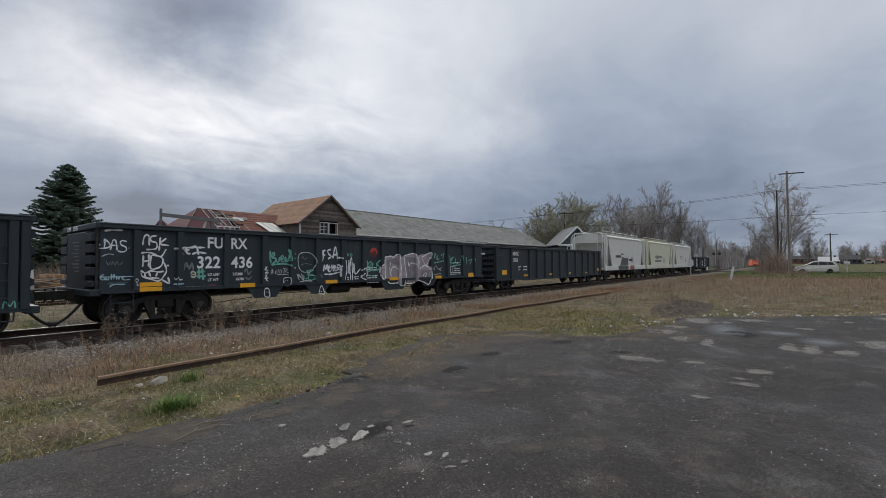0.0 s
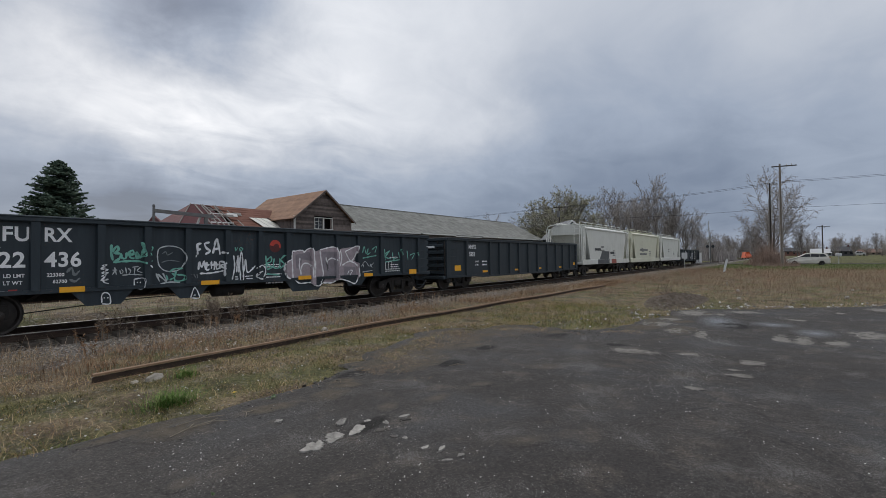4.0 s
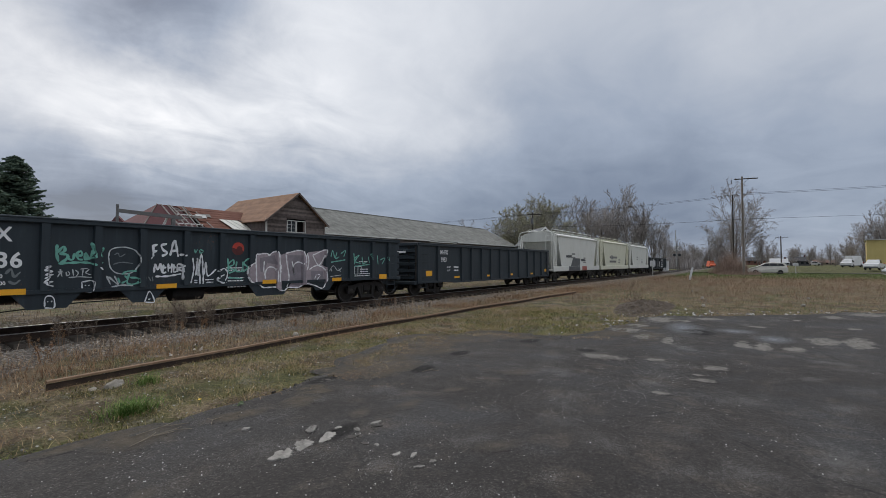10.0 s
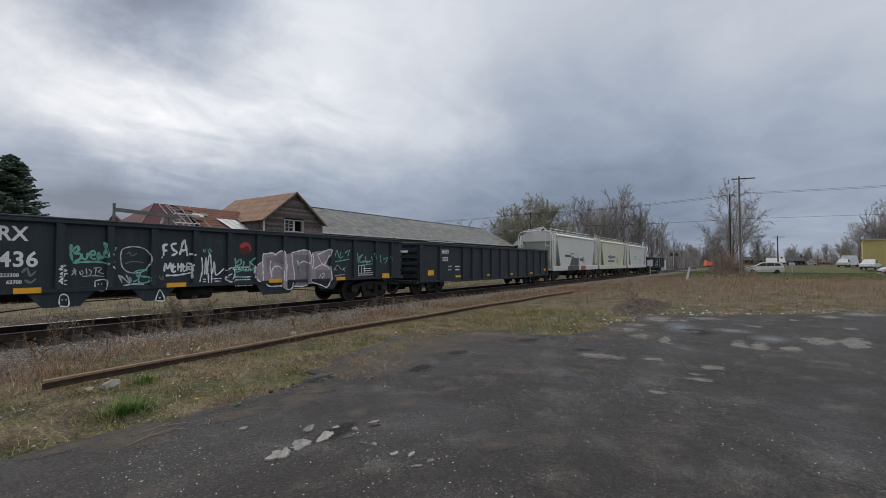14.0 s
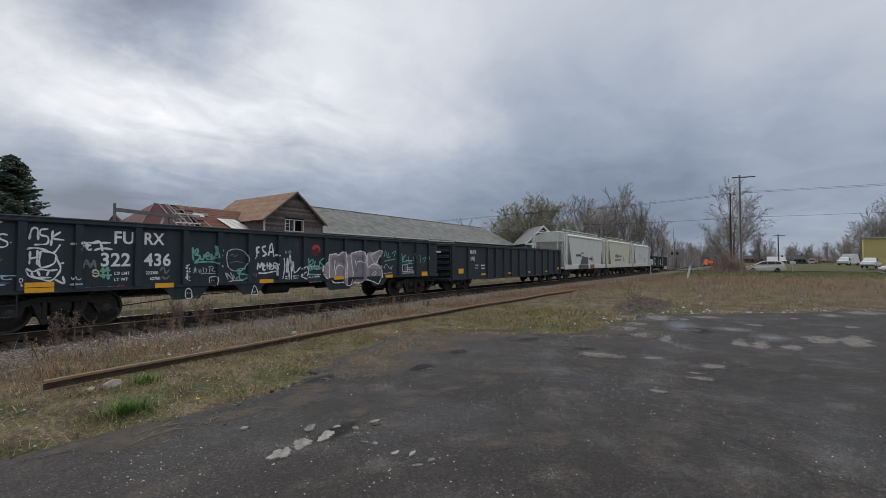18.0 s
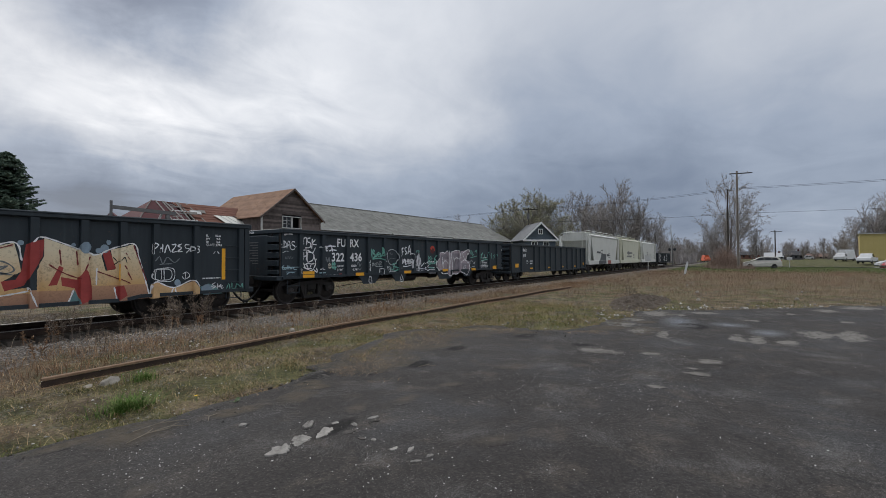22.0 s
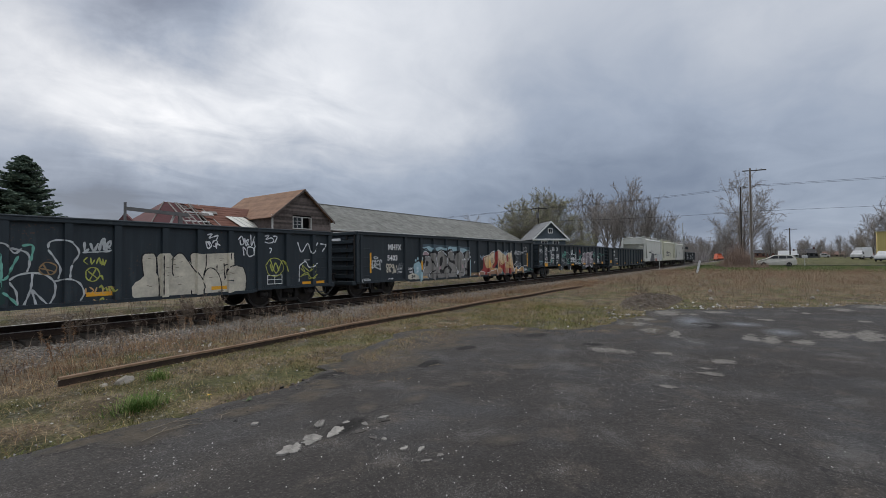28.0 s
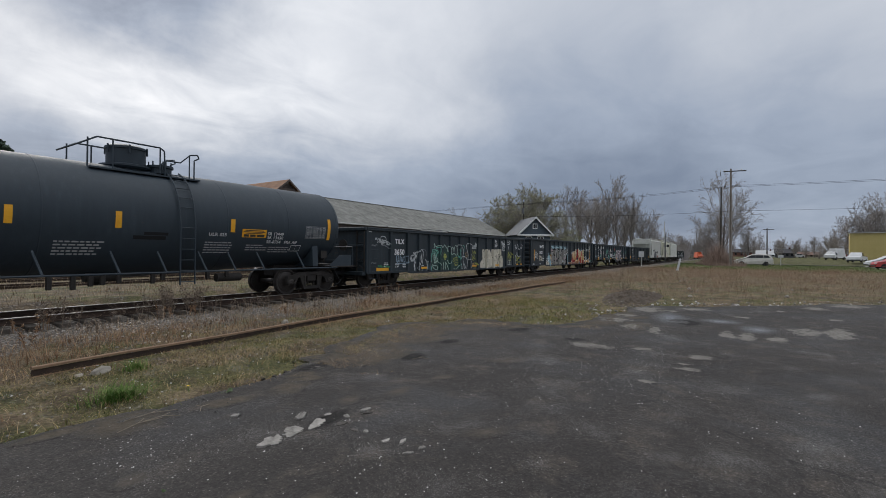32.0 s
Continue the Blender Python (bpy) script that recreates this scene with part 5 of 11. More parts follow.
        f.rod((1.36, y, cz + r - 0.22), (1.36, y, zt - 0.08), 0.018, 8)
    f.pipe([(-1.36, -0.7, zt - 0.26), (-1.36, 0.7, zt - 0.26)], 0.022, 8)
    part("hand_rail", f, TANK_BLACK, car, "black tubular safety rail", smooth=True)
    # side ladder, curved over the shell
    f = Form()
    for x in (0.74, 1.14):
        pts = [(x, -1.50, 0.60), (x, -1.50, 2.3)] + [(x, -(r + 0.07) * math.cos(a), cz + (r + 0.07) * math.sin(a)) for a in [0.15 + k * 0.15 for k in range(8)]]
        f.pipe(pts, 0.022, 6)
    for z in (0.68, 0.98, 1.28, 1.58, 1.88, 2.18):
        f.rod((0.74, -1.50, z), (1.14, -1.50, z), 0.014, 6)
    for a in (0.2, 0.4, 0.62, 0.84, 1.06):
        f.rod((0.74, -(r + 0.07) * math.cos(a), cz + (r + 0.07) * math.sin(a)), (1.14, -(r + 0.07) * math.cos(a), cz + (r + 0.07) * math.sin(a)), 0.014, 6)
    part("side_ladder", f, TANK_BLACK, car, smooth=True)
    for s in (-1, 1):
        part("grab_rail", Form().pipe([(-h + 0.6, s * 1.48, 0.95), (h - 0.6, s * 1.48, 0.95)], 0.026, 8), TANK_BLACK, car)
        for x in (-5.2, -3.7, -2.2, -0.7, 0.4, 1.5, 2.4, 3.4, 5.0):
            part("rail_bracket", Form().rod((x, s * 1.48, 0.95), (x - 0.12, s * 1.2, cz - 0.95), 0.03, 6), TANK_BLACK, car)
    for x, d in ((-4.3, 0.3), (-3.4, 0.26), (-2.9, 0.2), (-2.0, 0.34), (-1.55, 0.36), (-1.2, 0.3), (-0.95, 0.28), (-0.6, 0.25), (0.2, 0.3), (0.45, 0.22), (1.7, 0.24), (2.3, 0.2)):
        part("bottom_fitting", Form().box(x - 0.05, x + 0.05, -1.2, -1.1, 0.95 - d, 0.95, 0.01), IRON, car)
    part("outlet_pipe", Form().rod((-1.1, -0.4, 0.85), (-0.3, -0.4, 0.85), 0.14, 12).rod((-0.7, 0, 0.6), (-0.7, 0, 1.15), 0.16, 12), IRON, car, smooth=True)
    part("brake_cylinder", Form().rod((2.1, -0.9, 0.72), (2.9, -0.9, 0.72), 0.13, 12), IRON, car, smooth=True)
    for s in (-1, 1):
        part("stub_sill", Form().box(min(s * 4.6, s * (h + 0.35)), max(s * 4.6, s * (h + 0.35)), -0.3, 0.3, 0.66, 1.05, 0.02), IRON, car)
        f = Form().slab([(-1.25, 1.75), (-1.3, 1.0), (1.3, 1.0), (1.25, 1.75), (0.9, 1.35), (0, 1.12), (-0.9, 1.35)], "x", s * 5.66 - 0.12, s * 5.66 + 0.12)
        part("saddle", f, TANK_BLACK, car)
        for y0 in (-1.42, 1.40):
            part("end_bracket", Form().slab([(s * 6.2, 1.0), (s * (h + 0.2), 1.0), (s * (h + 0.2), 1.42), (s * 6.75, 1.42)], "y", y0, y0 + 0.02), TANK_BLACK, car)
        part("end_platform", Form().box(min(s * 6.3, s * (h + 0.3)), max(s * 6.3, s * (h + 0.3)), -1.48, 1.48, 0.94, 1.0, 0.01), IRON, car)
        part("end_rail", Form().pipe([(s * (h + 0.28), -1.4, 1.0), (s * (h + 0.28), -1.4, 1.75), (s * (h + 0.28), 1.4, 1.75), (s * (h + 0.28), 1.4, 1.0)], 0.02, 6), TANK_BLACK, car)
        part("placard", Form().box(s * 6.05 - 0.14, s * 6.05 + 0.14, -1.30, -1.285, 1.30, 1.58, 0.0, Matrix.Rotation(0, 4, "X")), IRON, car, "dark diamond placard holder")
        coupler(car, s * (h + 0.3), s)
        truck(car, s * 5.66)

    def on_shell(x, z, out=0.006):
        """A point of the shell on the camera's side at height z."""
        return (x, -math.sqrt(max(0.01, (r + out) ** 2 - ((z - cz) / (belly(x) if z < cz else 1)) ** 2)), z)

    def decal(name, x0, x1, z0, z1, mat, label="", out=0.006):
        n = 5
        zs = [z0 + (z1 - z0) * k / n for k in range(n + 1)]
        f = Form()
        f.v = [on_shell(x, z, out) for z in zs for x in (x0, x1)]
        f.f = [(2 * k, 2 * k + 1, 2 * k + 3, 2 * k + 2) for k in range(n)]
        part(name, f, mat, car, label)

    for x, z0, z1 in ((-2.82, 2.1, 2.5), (-0.77, 2.1, 2.52), (2.29, 2.12, 2.52), (6.16, 1.98, 2.76), (-5.6, 2.1, 2.5)):
        decal("reflector", x, x + 0.14, z0, z1, YELLOW, "yellow reflective strip")
    decal("sign", 2.68, 3.55, 1.98, 2.24, YELLOW, "yellow emergency notice with lines of print")
    ink = worn("black_sign_ink", (0.02, 0.02, 0.02), (0.05, 0.05, 0.05))
    for z, a, b in ((2.20, 2.78, 3.45), (2.155, 2.72, 3.5), (2.11, 2.8, 3.4)):
        decal("sign_line", a, b, z - 0.012, z + 0.012, ink, "", 0.010)
    for a, b in ((2.74, 2.92), (2.96, 3.16), (3.2, 3.48)):
        decal("sign_number", a, b, 2.0, 2.075, ink, "", 0.010)
    rnd = random.Random(4)
    for x0, z0, w, rows, hh in ((-1.95, 1.72, 1.0, 5, 0.035), (1.55, 1.78, 0.85, 5, 0.03), (2.9, 1.72, 0.7, 3, 0.03), (3.75, 1.66, 0.9, 3, 0.03), (-5.3, 1.75, 1.1, 5, 0.035)):
        for k in range(rows):
            q = x0
            while q < x0 + w * rnd.uniform(0.8, 1):
                e = q + rnd.uniform(0.06, 0.16)
                decal("stencil_line", q, e, z0 - k * 0.075, z0 - k * 0.075 + hh, LETTER_DIM)
                q = e + 0.03
    for text, x, z, size in (("ULR 325", 1.62, 1.99, 0.095), ("SR 13449", 3.60, 2.075, 0.098), ("SR 13450", 3.60, 1.95, 0.098), ("SR-8754", 3.60, 1.81, 0.098), ("FRA AIP", 4.30, 1.81, 0.095)):
        ob = lettering(car, text, x, 0, size, 0, LETTER, 1.12)
        for v in ob.data.vertices:
            v.co = Vector(on_shell(v.co.x, z + v.co.z, 0.006))
    # the test table: a frame, columns and rows of ticks
    for k in range(6):
        decal("table_line", 5.15, 6.05, 2.02 + k * 0.085, 2.028 + k * 0.085, LETTER_DIM)
        if k < 5:
            for c in range(6):
                decal("table_text", 5.2 + c * 0.145, 5.2 + c * 0.145 + rnd.uniform(0.05, 0.11), 2.05 + k * 0.085, 2.08 + k * 0.085, LETTER_DIM)
    for x in (5.15, 5.6, 6.045):
        decal("table_line", x, x + 0.01, 2.02, 2.45, LETTER_DIM)
    for x0, x1, z0, z1 in ((4.62, 5.05, 1.55, 1.565), (4.62, 5.05, 1.75, 1.765), (4.62, 4.635, 1.55, 1.76), (5.04, 5.055, 1.55, 1.76), (4.83, 4.84, 1.55, 1.76)):
        decal("stencil_box", x0, x1, z0, z1, LETTER)
    decal("smear", -0.35, 0.45, 1.83, 1.93, SMEAR, "dark painted-over smear")
    decal("smear", -0.1, 0.5, 1.95, 2.03, SMEAR, "dark painted-over smear")
    ROLLING.append(car)


LETTER_DIM = worn("dim_white_stencil", (0.3, 0.31, 0.32), (0.5, 0.51, 0.52), 8.0)
SMEAR = worn("flat_black_smear", (0.006, 0.006, 0.007), (0.012, 0.012, 0.013), 6.0, 0.8)
tank_car()


SPRAY = {}
for key, c in {"mint": (0.17, 0.44, 0.36), "white": (0.74, 0.76, 0.78), "pale": (0.5, 0.53, 0.54), "dim": (0.17, 0.19, 0.2), "lilac": (0.36, 0.305, 0.33), "shade": (0.24, 0.215, 0.24), "pearl": (0.8, 0.8, 0.81), "stain": (0.2, 0.17, 0.13), "plum": (0.2, 0.16, 0.22), "sky": (0.36, 0.52, 0.58), "haze": (0.07, 0.11, 0.135),
               "silver": (0.26, 0.25, 0.235), "black": (0.012, 0.012, 0.013), "cream": (0.60, 0.56, 0.46), "pink": (0.45, 0.30, 0.33), "red": (0.34, 0.05, 0.045), "rust": (0.40, 0.20, 0.12), "straw": (0.72, 0.58, 0.30),
               "sand": (0.62, 0.40, 0.2), "maroon": (0.2, 0.03, 0.03), "tan": (0.3, 0.2, 0.1), "lime": (0.42, 0.44, 0.10), "teal": (0.14, 0.26, 0.27), "slate": (0.24, 0.32, 0.39), "foam": (0.42, 0.56, 0.5), "pine": (0.02, 0.055, 0.05), "green": (0.05, 0.22, 0.10)}.items():
    SPRAY[key] = worn("spray_" + key, tuple(v * 0.72 for v in c), tuple(min(1, v * 1.18) for v in c), 3.0, 0.55, 0, 18.0, 0.0005, 0.35)


def sprayed_fade(name, low, high, z0, z1):
    """Spray paint that was faded from one colour into another up the panel, grimy in places."""
    def build(n, pos):
        z = n.math("DIVIDE", n.math("SUBTRACT", n.add("SeparateXYZ", {0: pos}).outputs[2], z0), z1 - z0)
        blot, small = n.noise(pos, 2.2, 6.0, 0.6), n.noise(pos, 20.0, 5.0, 0.65)
        f = n.math("ADD", z, n.math("MULTIPLY", n.math("SUBTRACT", blot, 0.5), 0.5), True)
        col = n.mix(f, low, high)
        col = n.mix(n.ramp(n.math("MULTIPLY", small, n.math("ADD", blot, 0.5)), [(0.52, 0.0), (0.7, 0.5)]), col, (0.2, 0.13, 0.08))
        return {"Base Color": col, "Roughness": 0.55, "height": (small, 0.0005)}
    return material(name, build)


SPRAY["straw"] = sprayed_fade("spray_straw", (0.60, 0.37, 0.15), (0.74, 0.64, 0.45), 0.9, 1.75)
SPRAY["rust"] = sprayed_fade("spray_rust", (0.27, 0.14, 0.095), (0.50, 0.28, 0.16), 0.5, 1.0)


class Tag:
    """One graffito: sprayed lines and filled shapes that follow the car's panels and ribs."""

    def __init__(self, car, label):
        self.car, self.label, self.forms = car, label, {}
        self.ribs, self.w = list(car["ribs"]), car["rib_w"] / 2
        self.layer = 0.0

    def depth(self, x, z):
        if z < 0.9 and self.car == furx:
            return -1.45
        d = min(abs(x - r) for r in self.ribs)
        if d < self.w:
            return RIB
        return RIB + (PANEL - RIB) * min(1, (d - self.w) / 0.025)

    def form(self, colour):
        return self.forms.setdefault(colour, Form())

    def line(self, colour, width, *pts):
        self.layer += 0.0002
        f = self.form(colour)
        p = [Vector(q) for q in pts]
        if len(p) == 2:
            p = [p[0], p[0].lerp(p[1], 0.5), p[1]]
        p = [p[0] * 2 - p[1]] + p + [p[-1] * 2 - p[-2]]
        path = []
        for a, b, c, d in zip(p, p[1:], p[2:], p[3:]):
            n = max(2, int((c - b).length / 0.03))
            for i in range(n):
                t = i / n
                path.append(0.5 * (2 * b + (c - a) * t + (2 * a - 5 * b + 4 * c - d) * t * t + (3 * b - 3 * c + d - a) * t ** 3))
        path.append(p[-2])
        for i, q in enumerate(path):
            u = (path[min(i + 1, len(path) - 1)] - path[max(i - 1, 0)])
            u = u.normalized() if u.length > 1e-6 else Vector((1, 0))
            k = width / 2 * (0.9 + 0.25 * math.sin(i * 0.9))
            if i in (0, len(path) - 1):
                k *= 0.55
            s = Vector((-u.y, u.x)) * k
            for e in (q + s, q - s):
                f.v.append((e.x, self.depth(e.x, e.y) - 0.010 - self.layer, e.y))
            if i:
                m = len(f.v)
                f.f.append((m - 4, m - 3, m - 1, m - 2))

    def fill(self, colour, *pts):
        self.layer += 0.0003
        f = self.form(colour)
        x0, x1 = min(p[0] for p in pts), max(p[0] for p in pts)
        cuts = {x0, x1} | {p[0] for p in pts} | {r + e for r in self.ribs for e in (-self.w - 0.025, -self.w, self.w, self.w + 0.025) if x0 < r + e < x1}
        cuts |= {x0 + 0.12 * k for k in range(int((x1 - x0) / 0.12))}
        cuts = sorted(cuts)
        cuts = [c for i, c in enumerate(cuts) if i == 0 or c - cuts[i - 1] > 0.002]
        for a, b in zip(cuts, cuts[1:]):
            m = (a + b) / 2
            hits = []
            for (xa, za), (xb, zb) in zip(pts, pts[1:] + pts[:1]):
                if (xa <= m) != (xb <= m):
                    k = (zb - za) / (xb - xa)
                    hits.append((za + k * (m - xa), za + k * (a - xa), za + k * (b - xa)))
            hits.sort()
            for lo, hi in zip(hits[::2], hits[1::2]):
                n = len(f.v)
                for x, z in ((a, lo[1]), (b, lo[2]), (b, hi[2]), (a, hi[1])):
                    f.v.append((x, self.depth(x, 1.2) - 0.008 - self.layer, z))
                f.f.append((n, n + 1, n + 2, n + 3))

    def done(self):
        me = bpy.data.meshes.new("graffiti")
        v, fs, idx = [], [], []
        for i, (c, f) in enumerate(self.forms.items()):
            fs += [tuple(j + len(v) for j in q) for q in f.f]
            idx += [i] * len(f.f)
            v += f.v
            me.materials.append(SPRAY[c])
        me.from_pydata(v, [], fs)
        me.polygons.foreach_set("material_index", idx)
        part("graffiti", me, None, self.car, self.label)



# ---- graffiti, sprayed over panels and ribs ----
tag = Tag(furx, "mint tag with an exclamation mark over grey letters")
tag.line("mint", 0.055, (-3.73, 2.00), (-3.74, 1.81), (-3.70, 1.61))
tag.line("mint", 0.055, (-3.73, 1.81), (-3.62, 1.96), (-3.59, 1.87), (-3.69, 1.79))
tag.line("mint", 0.055, (-3.69, 1.79), (-3.55, 1.77), (-3.57, 1.66), (-3.67, 1.59))
tag.line("mint", 0.055, (-3.54, 1.79), (-3.52, 1.68), (-3.44, 1.66), (-3.41, 1.81))
tag.line("mint", 0.055, (-3.36, 1.75), (-3.27, 1.77), (-3.29, 1.86), (-3.36, 1.81), (-3.34, 1.68), (-3.25, 1.66))
tag.line("mint", 0.055, (-3.21, 1.66), (-3.20, 1.82), (-3.12, 1.68), (-3.05, 1.91))
tag.line("mint", 0.055, (-3.09, 2.07), (-3.05, 1.89), (-3.01, 1.71))
tag.line("mint", 0.055, (-3.70, 1.57), (-3.44, 1.59), (-3.16, 1.59), (-2.99, 1.53))
tag.line("mint", 0.055, (-3.23, 1.66), (-2.99, 1.73))
tag.line("mint", 0.055, (-2.84, 1.96), (-2.91, 1.78), (-2.86, 1.73))
tag.line("mint", 0.055, (-2.88, 1.60), (-2.87, 1.57))
tag.line("white", 0.04, (-2.93, 1.48), (-2.84, 1.42))
tag.line("pale", 0.025, (-3.71, 1.27), (-3.65, 1.40), (-3.67, 1.44), (-3.63, 1.27))
tag.line("pale", 0.025, (-3.71, 1.38), (-3.61, 1.38))
tag.line("pale", 0.025, (-3.56, 1.38), (-3.54, 1.29), (-3.49, 1.33), (-3.53, 1.40))
tag.line("pale", 0.025, (-3.44, 1.44), (-3.42, 1.29))
tag.line("pale", 0.025, (-3.39, 1.42), (-3.33, 1.35), (-3.38, 1.26))
tag.line("pale", 0.025, (-3.30, 1.44), (-3.15, 1.46))
tag.line("pale", 0.025, (-3.24, 1.44), (-3.26, 1.26))
tag.line("pale", 0.025, (-3.12, 1.44), (-3.19, 1.35), (-3.08, 1.30))
tag.line("pale", 0.025, (-3.51, 1.25), (-3.29, 1.26), (-3.07, 1.24))
tag.done()
tag = Tag(furx, "white line drawing of a face")
tag.line("white", 0.03, (-3.93, 0.61), (-3.93, 0.78), (-3.90, 0.84), (-3.84, 0.85), (-3.78, 0.80), (-3.76, 0.70), (-3.77, 0.58), (-3.93, 0.59))
tag.line("white", 0.03, (-3.89, 0.73), (-3.87, 0.72))
tag.line("white", 0.03, (-3.82, 0.73), (-3.80, 0.72))
tag.done()
tag = Tag(furx, "white line drawing of a cup")
tag.line("white", 0.03, (-3.26, 1.14), (-3.05, 1.15), (-3.07, 0.91), (-3.23, 0.93), (-3.26, 1.14))
tag.line("white", 0.03, (-3.20, 1.06), (-3.18, 1.05))
tag.line("white", 0.03, (-3.13, 1.06), (-3.11, 1.05))
tag.done()
tag = Tag(furx, "white line drawing of a triangle")
tag.line("white", 0.03, (-1.94, 0.58), (-1.83, 0.85), (-1.71, 0.57), (-1.94, 0.58))
tag.line("white", 0.03, (-1.86, 0.64), (-1.80, 0.65))
tag.done()
tag = Tag(furx, "upright white scribble")
tag.line("white", 0.035, (-3.95, 1.49), (-3.82, 1.51), (-3.96, 1.42), (-3.80, 1.40), (-3.95, 1.32), (-3.78, 1.32))
tag.line("white", 0.035, (-3.88, 1.51), (-3.87, 1.30))
tag.line("white", 0.035, (-3.96, 1.24), (-3.85, 1.28), (-3.96, 1.15), (-3.79, 1.17), (-3.92, 1.11), (-3.78, 1.06))
tag.line("white", 0.035, (-3.83, 1.28), (-3.94, 1.17))
tag.done()
tag = Tag(furx, "faint grey circle with mint lettering")
tag.line("pale", 0.03, (-2.74, 1.73), (-2.70, 1.90), (-2.54, 1.97), (-2.34, 1.97), (-2.15, 1.89), (-2.06, 1.69), (-2.10, 1.50), (-2.20, 1.36), (-2.37, 1.31), (-2.57, 1.34), (-2.70, 1.48), (-2.74, 1.73))
tag.line("dim", 0.025, (-2.62, 1.78), (-2.54, 1.83), (-2.50, 1.74), (-2.38, 1.81))
tag.line("dim", 0.025, (-2.64, 1.55), (-2.46, 1.60), (-2.21, 1.57))
tag.line("dim", 0.025, (-1.94, 1.23), (-1.89, 1.11))
tag.line("dim", 0.025, (-1.85, 1.23), (-1.78, 1.10))
tag.line("dim", 0.025, (-1.76, 1.23), (-1.74, 1.10))
tag.line("mint", 0.045, (-2.53, 1.22), (-2.49, 1.08))
tag.line("mint", 0.045, (-2.45, 1.29), (-2.37, 1.36), (-2.29, 1.38), (-2.12, 1.38))
tag.line("mint", 0.045, (-2.39, 1.27), (-2.32, 1.17), (-2.45, 1.08))
tag.line("mint", 0.045, (-2.29, 1.33), (-2.32, 1.07), (-2.11, 1.07), (-2.09, 1.19), (-2.28, 1.22))
tag.line("pale", 0.04, (-2.77, 1.27), (-2.69, 1.06))
tag.line("pale", 0.04, (-2.73, 1.25), (-2.53, 1.06), (-2.61, 1.27))
tag.line("pale", 0.04, (-2.67, 0.99), (-2.45, 1.03), (-2.20, 1.01))
tag.done()
tag = Tag(furx, "white sprayed letters in two lines")
tag.line("white", 0.06, (-1.75, 2.04), (-1.74, 1.75))
tag.line("white", 0.06, (-1.78, 2.02), (-1.64, 2.07))
tag.line("white", 0.06, (-1.76, 1.87), (-1.65, 1.91))
tag.line("white", 0.06, (-1.41, 2.10), (-1.55, 2.05), (-1.50, 1.93), (-1.40, 1.85), (-1.54, 1.76))
tag.line("white", 0.06, (-1.33, 1.78), (-1.22, 2.19), (-1.12, 1.75))
tag.line("white", 0.06, (-1.31, 1.90), (-1.14, 1.93))
tag.line("white", 0.06, (-1.09, 1.81), (-0.99, 1.81))
tag.line("white", 0.06, (-0.96, 1.81), (-0.94, 1.77))
tag.line("white", 0.06, (-1.79, 1.72), (-1.76, 1.71))
tag.line("white", 0.05, (-1.72, 1.33), (-1.70, 1.55), (-1.63, 1.40), (-1.56, 1.57), (-1.53, 1.32))
tag.line("white", 0.05, (-1.49, 1.55), (-1.50, 1.32), (-1.42, 1.35))
tag.line("white", 0.05, (-1.49, 1.45), (-1.42, 1.47))
tag.line("white", 0.05, (-1.37, 1.57), (-1.37, 1.35))
tag.line("white", 0.05, (-1.28, 1.57), (-1.29, 1.32))
tag.line("white", 0.05, (-1.37, 1.45), (-1.28, 1.47))
tag.line("white", 0.05, (-1.23, 1.55), (-1.23, 1.34), (-1.15, 1.37))
tag.line("white", 0.05, (-1.23, 1.46), (-1.17, 1.47))
tag.line("white", 0.05, (-1.13, 1.34), (-1.13, 1.55), (-0.98, 1.50), (-1.11, 1.43), (-0.98, 1.34))
tag.line("white", 0.05, (-1.69, 1.23), (-1.39, 1.23), (-1.03, 1.29))
tag.line("white", 0.03, (-1.01, 1.47), (-1.01, 1.13))
tag.done()
tag = Tag(furx, "looping white marker tag")
tag.line("mint", 0.035, (-0.68, 1.97), (-0.66, 1.87), (-0.60, 1.97))
tag.line("mint", 0.035, (-0.55, 1.95), (-0.52, 1.86), (-0.44, 1.92), (-0.53, 1.97))
tag.line("white", 0.045, (-0.73, 1.73), (-0.70, 1.39), (-0.77, 1.02))
tag.line("white", 0.045, (-0.64, 1.23), (-0.60, 1.71), (-0.57, 1.23), (-0.52, 1.76), (-0.47, 1.76), (-0.43, 1.01), (-0.51, 0.96), (-0.53, 1.28))
tag.line("white", 0.045, (-0.41, 1.25), (-0.36, 1.60), (-0.30, 1.22), (-0.05, 1.41))
tag.line("white", 0.045, (-0.02, 1.33), (0.12, 1.42), (0.27, 1.35), (0.27, 1.15), (0.13, 1.00), (-0.02, 1.08), (0.04, 1.19), (0.15, 1.24))
tag.line("white", 0.03, (-0.69, 1.10), (-0.59, 1.09))
tag.line("white", 0.03, (-0.69, 1.03), (-0.59, 1.03))
tag.line("white", 0.03, (-0.38, 1.10), (-0.13, 1.11))
tag.line("white", 0.03, (-0.35, 1.03), (-0.13, 1.03))
tag.line("white", 0.03, (0.26, 1.00), (0.28, 0.97))
tag.done()
tag = Tag(furx, "mint tag under the red emblem")
tag.line("mint", 0.05, (0.29, 1.72), (0.32, 1.31))
tag.line("mint", 0.05, (0.29, 1.54), (0.46, 1.68), (0.48, 1.54), (0.32, 1.45), (0.51, 1.35), (0.32, 1.28))
tag.line("mint", 0.05, (0.58, 1.63), (0.56, 1.35), (0.76, 1.35), (0.78, 1.63))
tag.line("mint", 0.05, (0.96, 1.73), (0.81, 1.58), (0.94, 1.44), (0.78, 1.30))
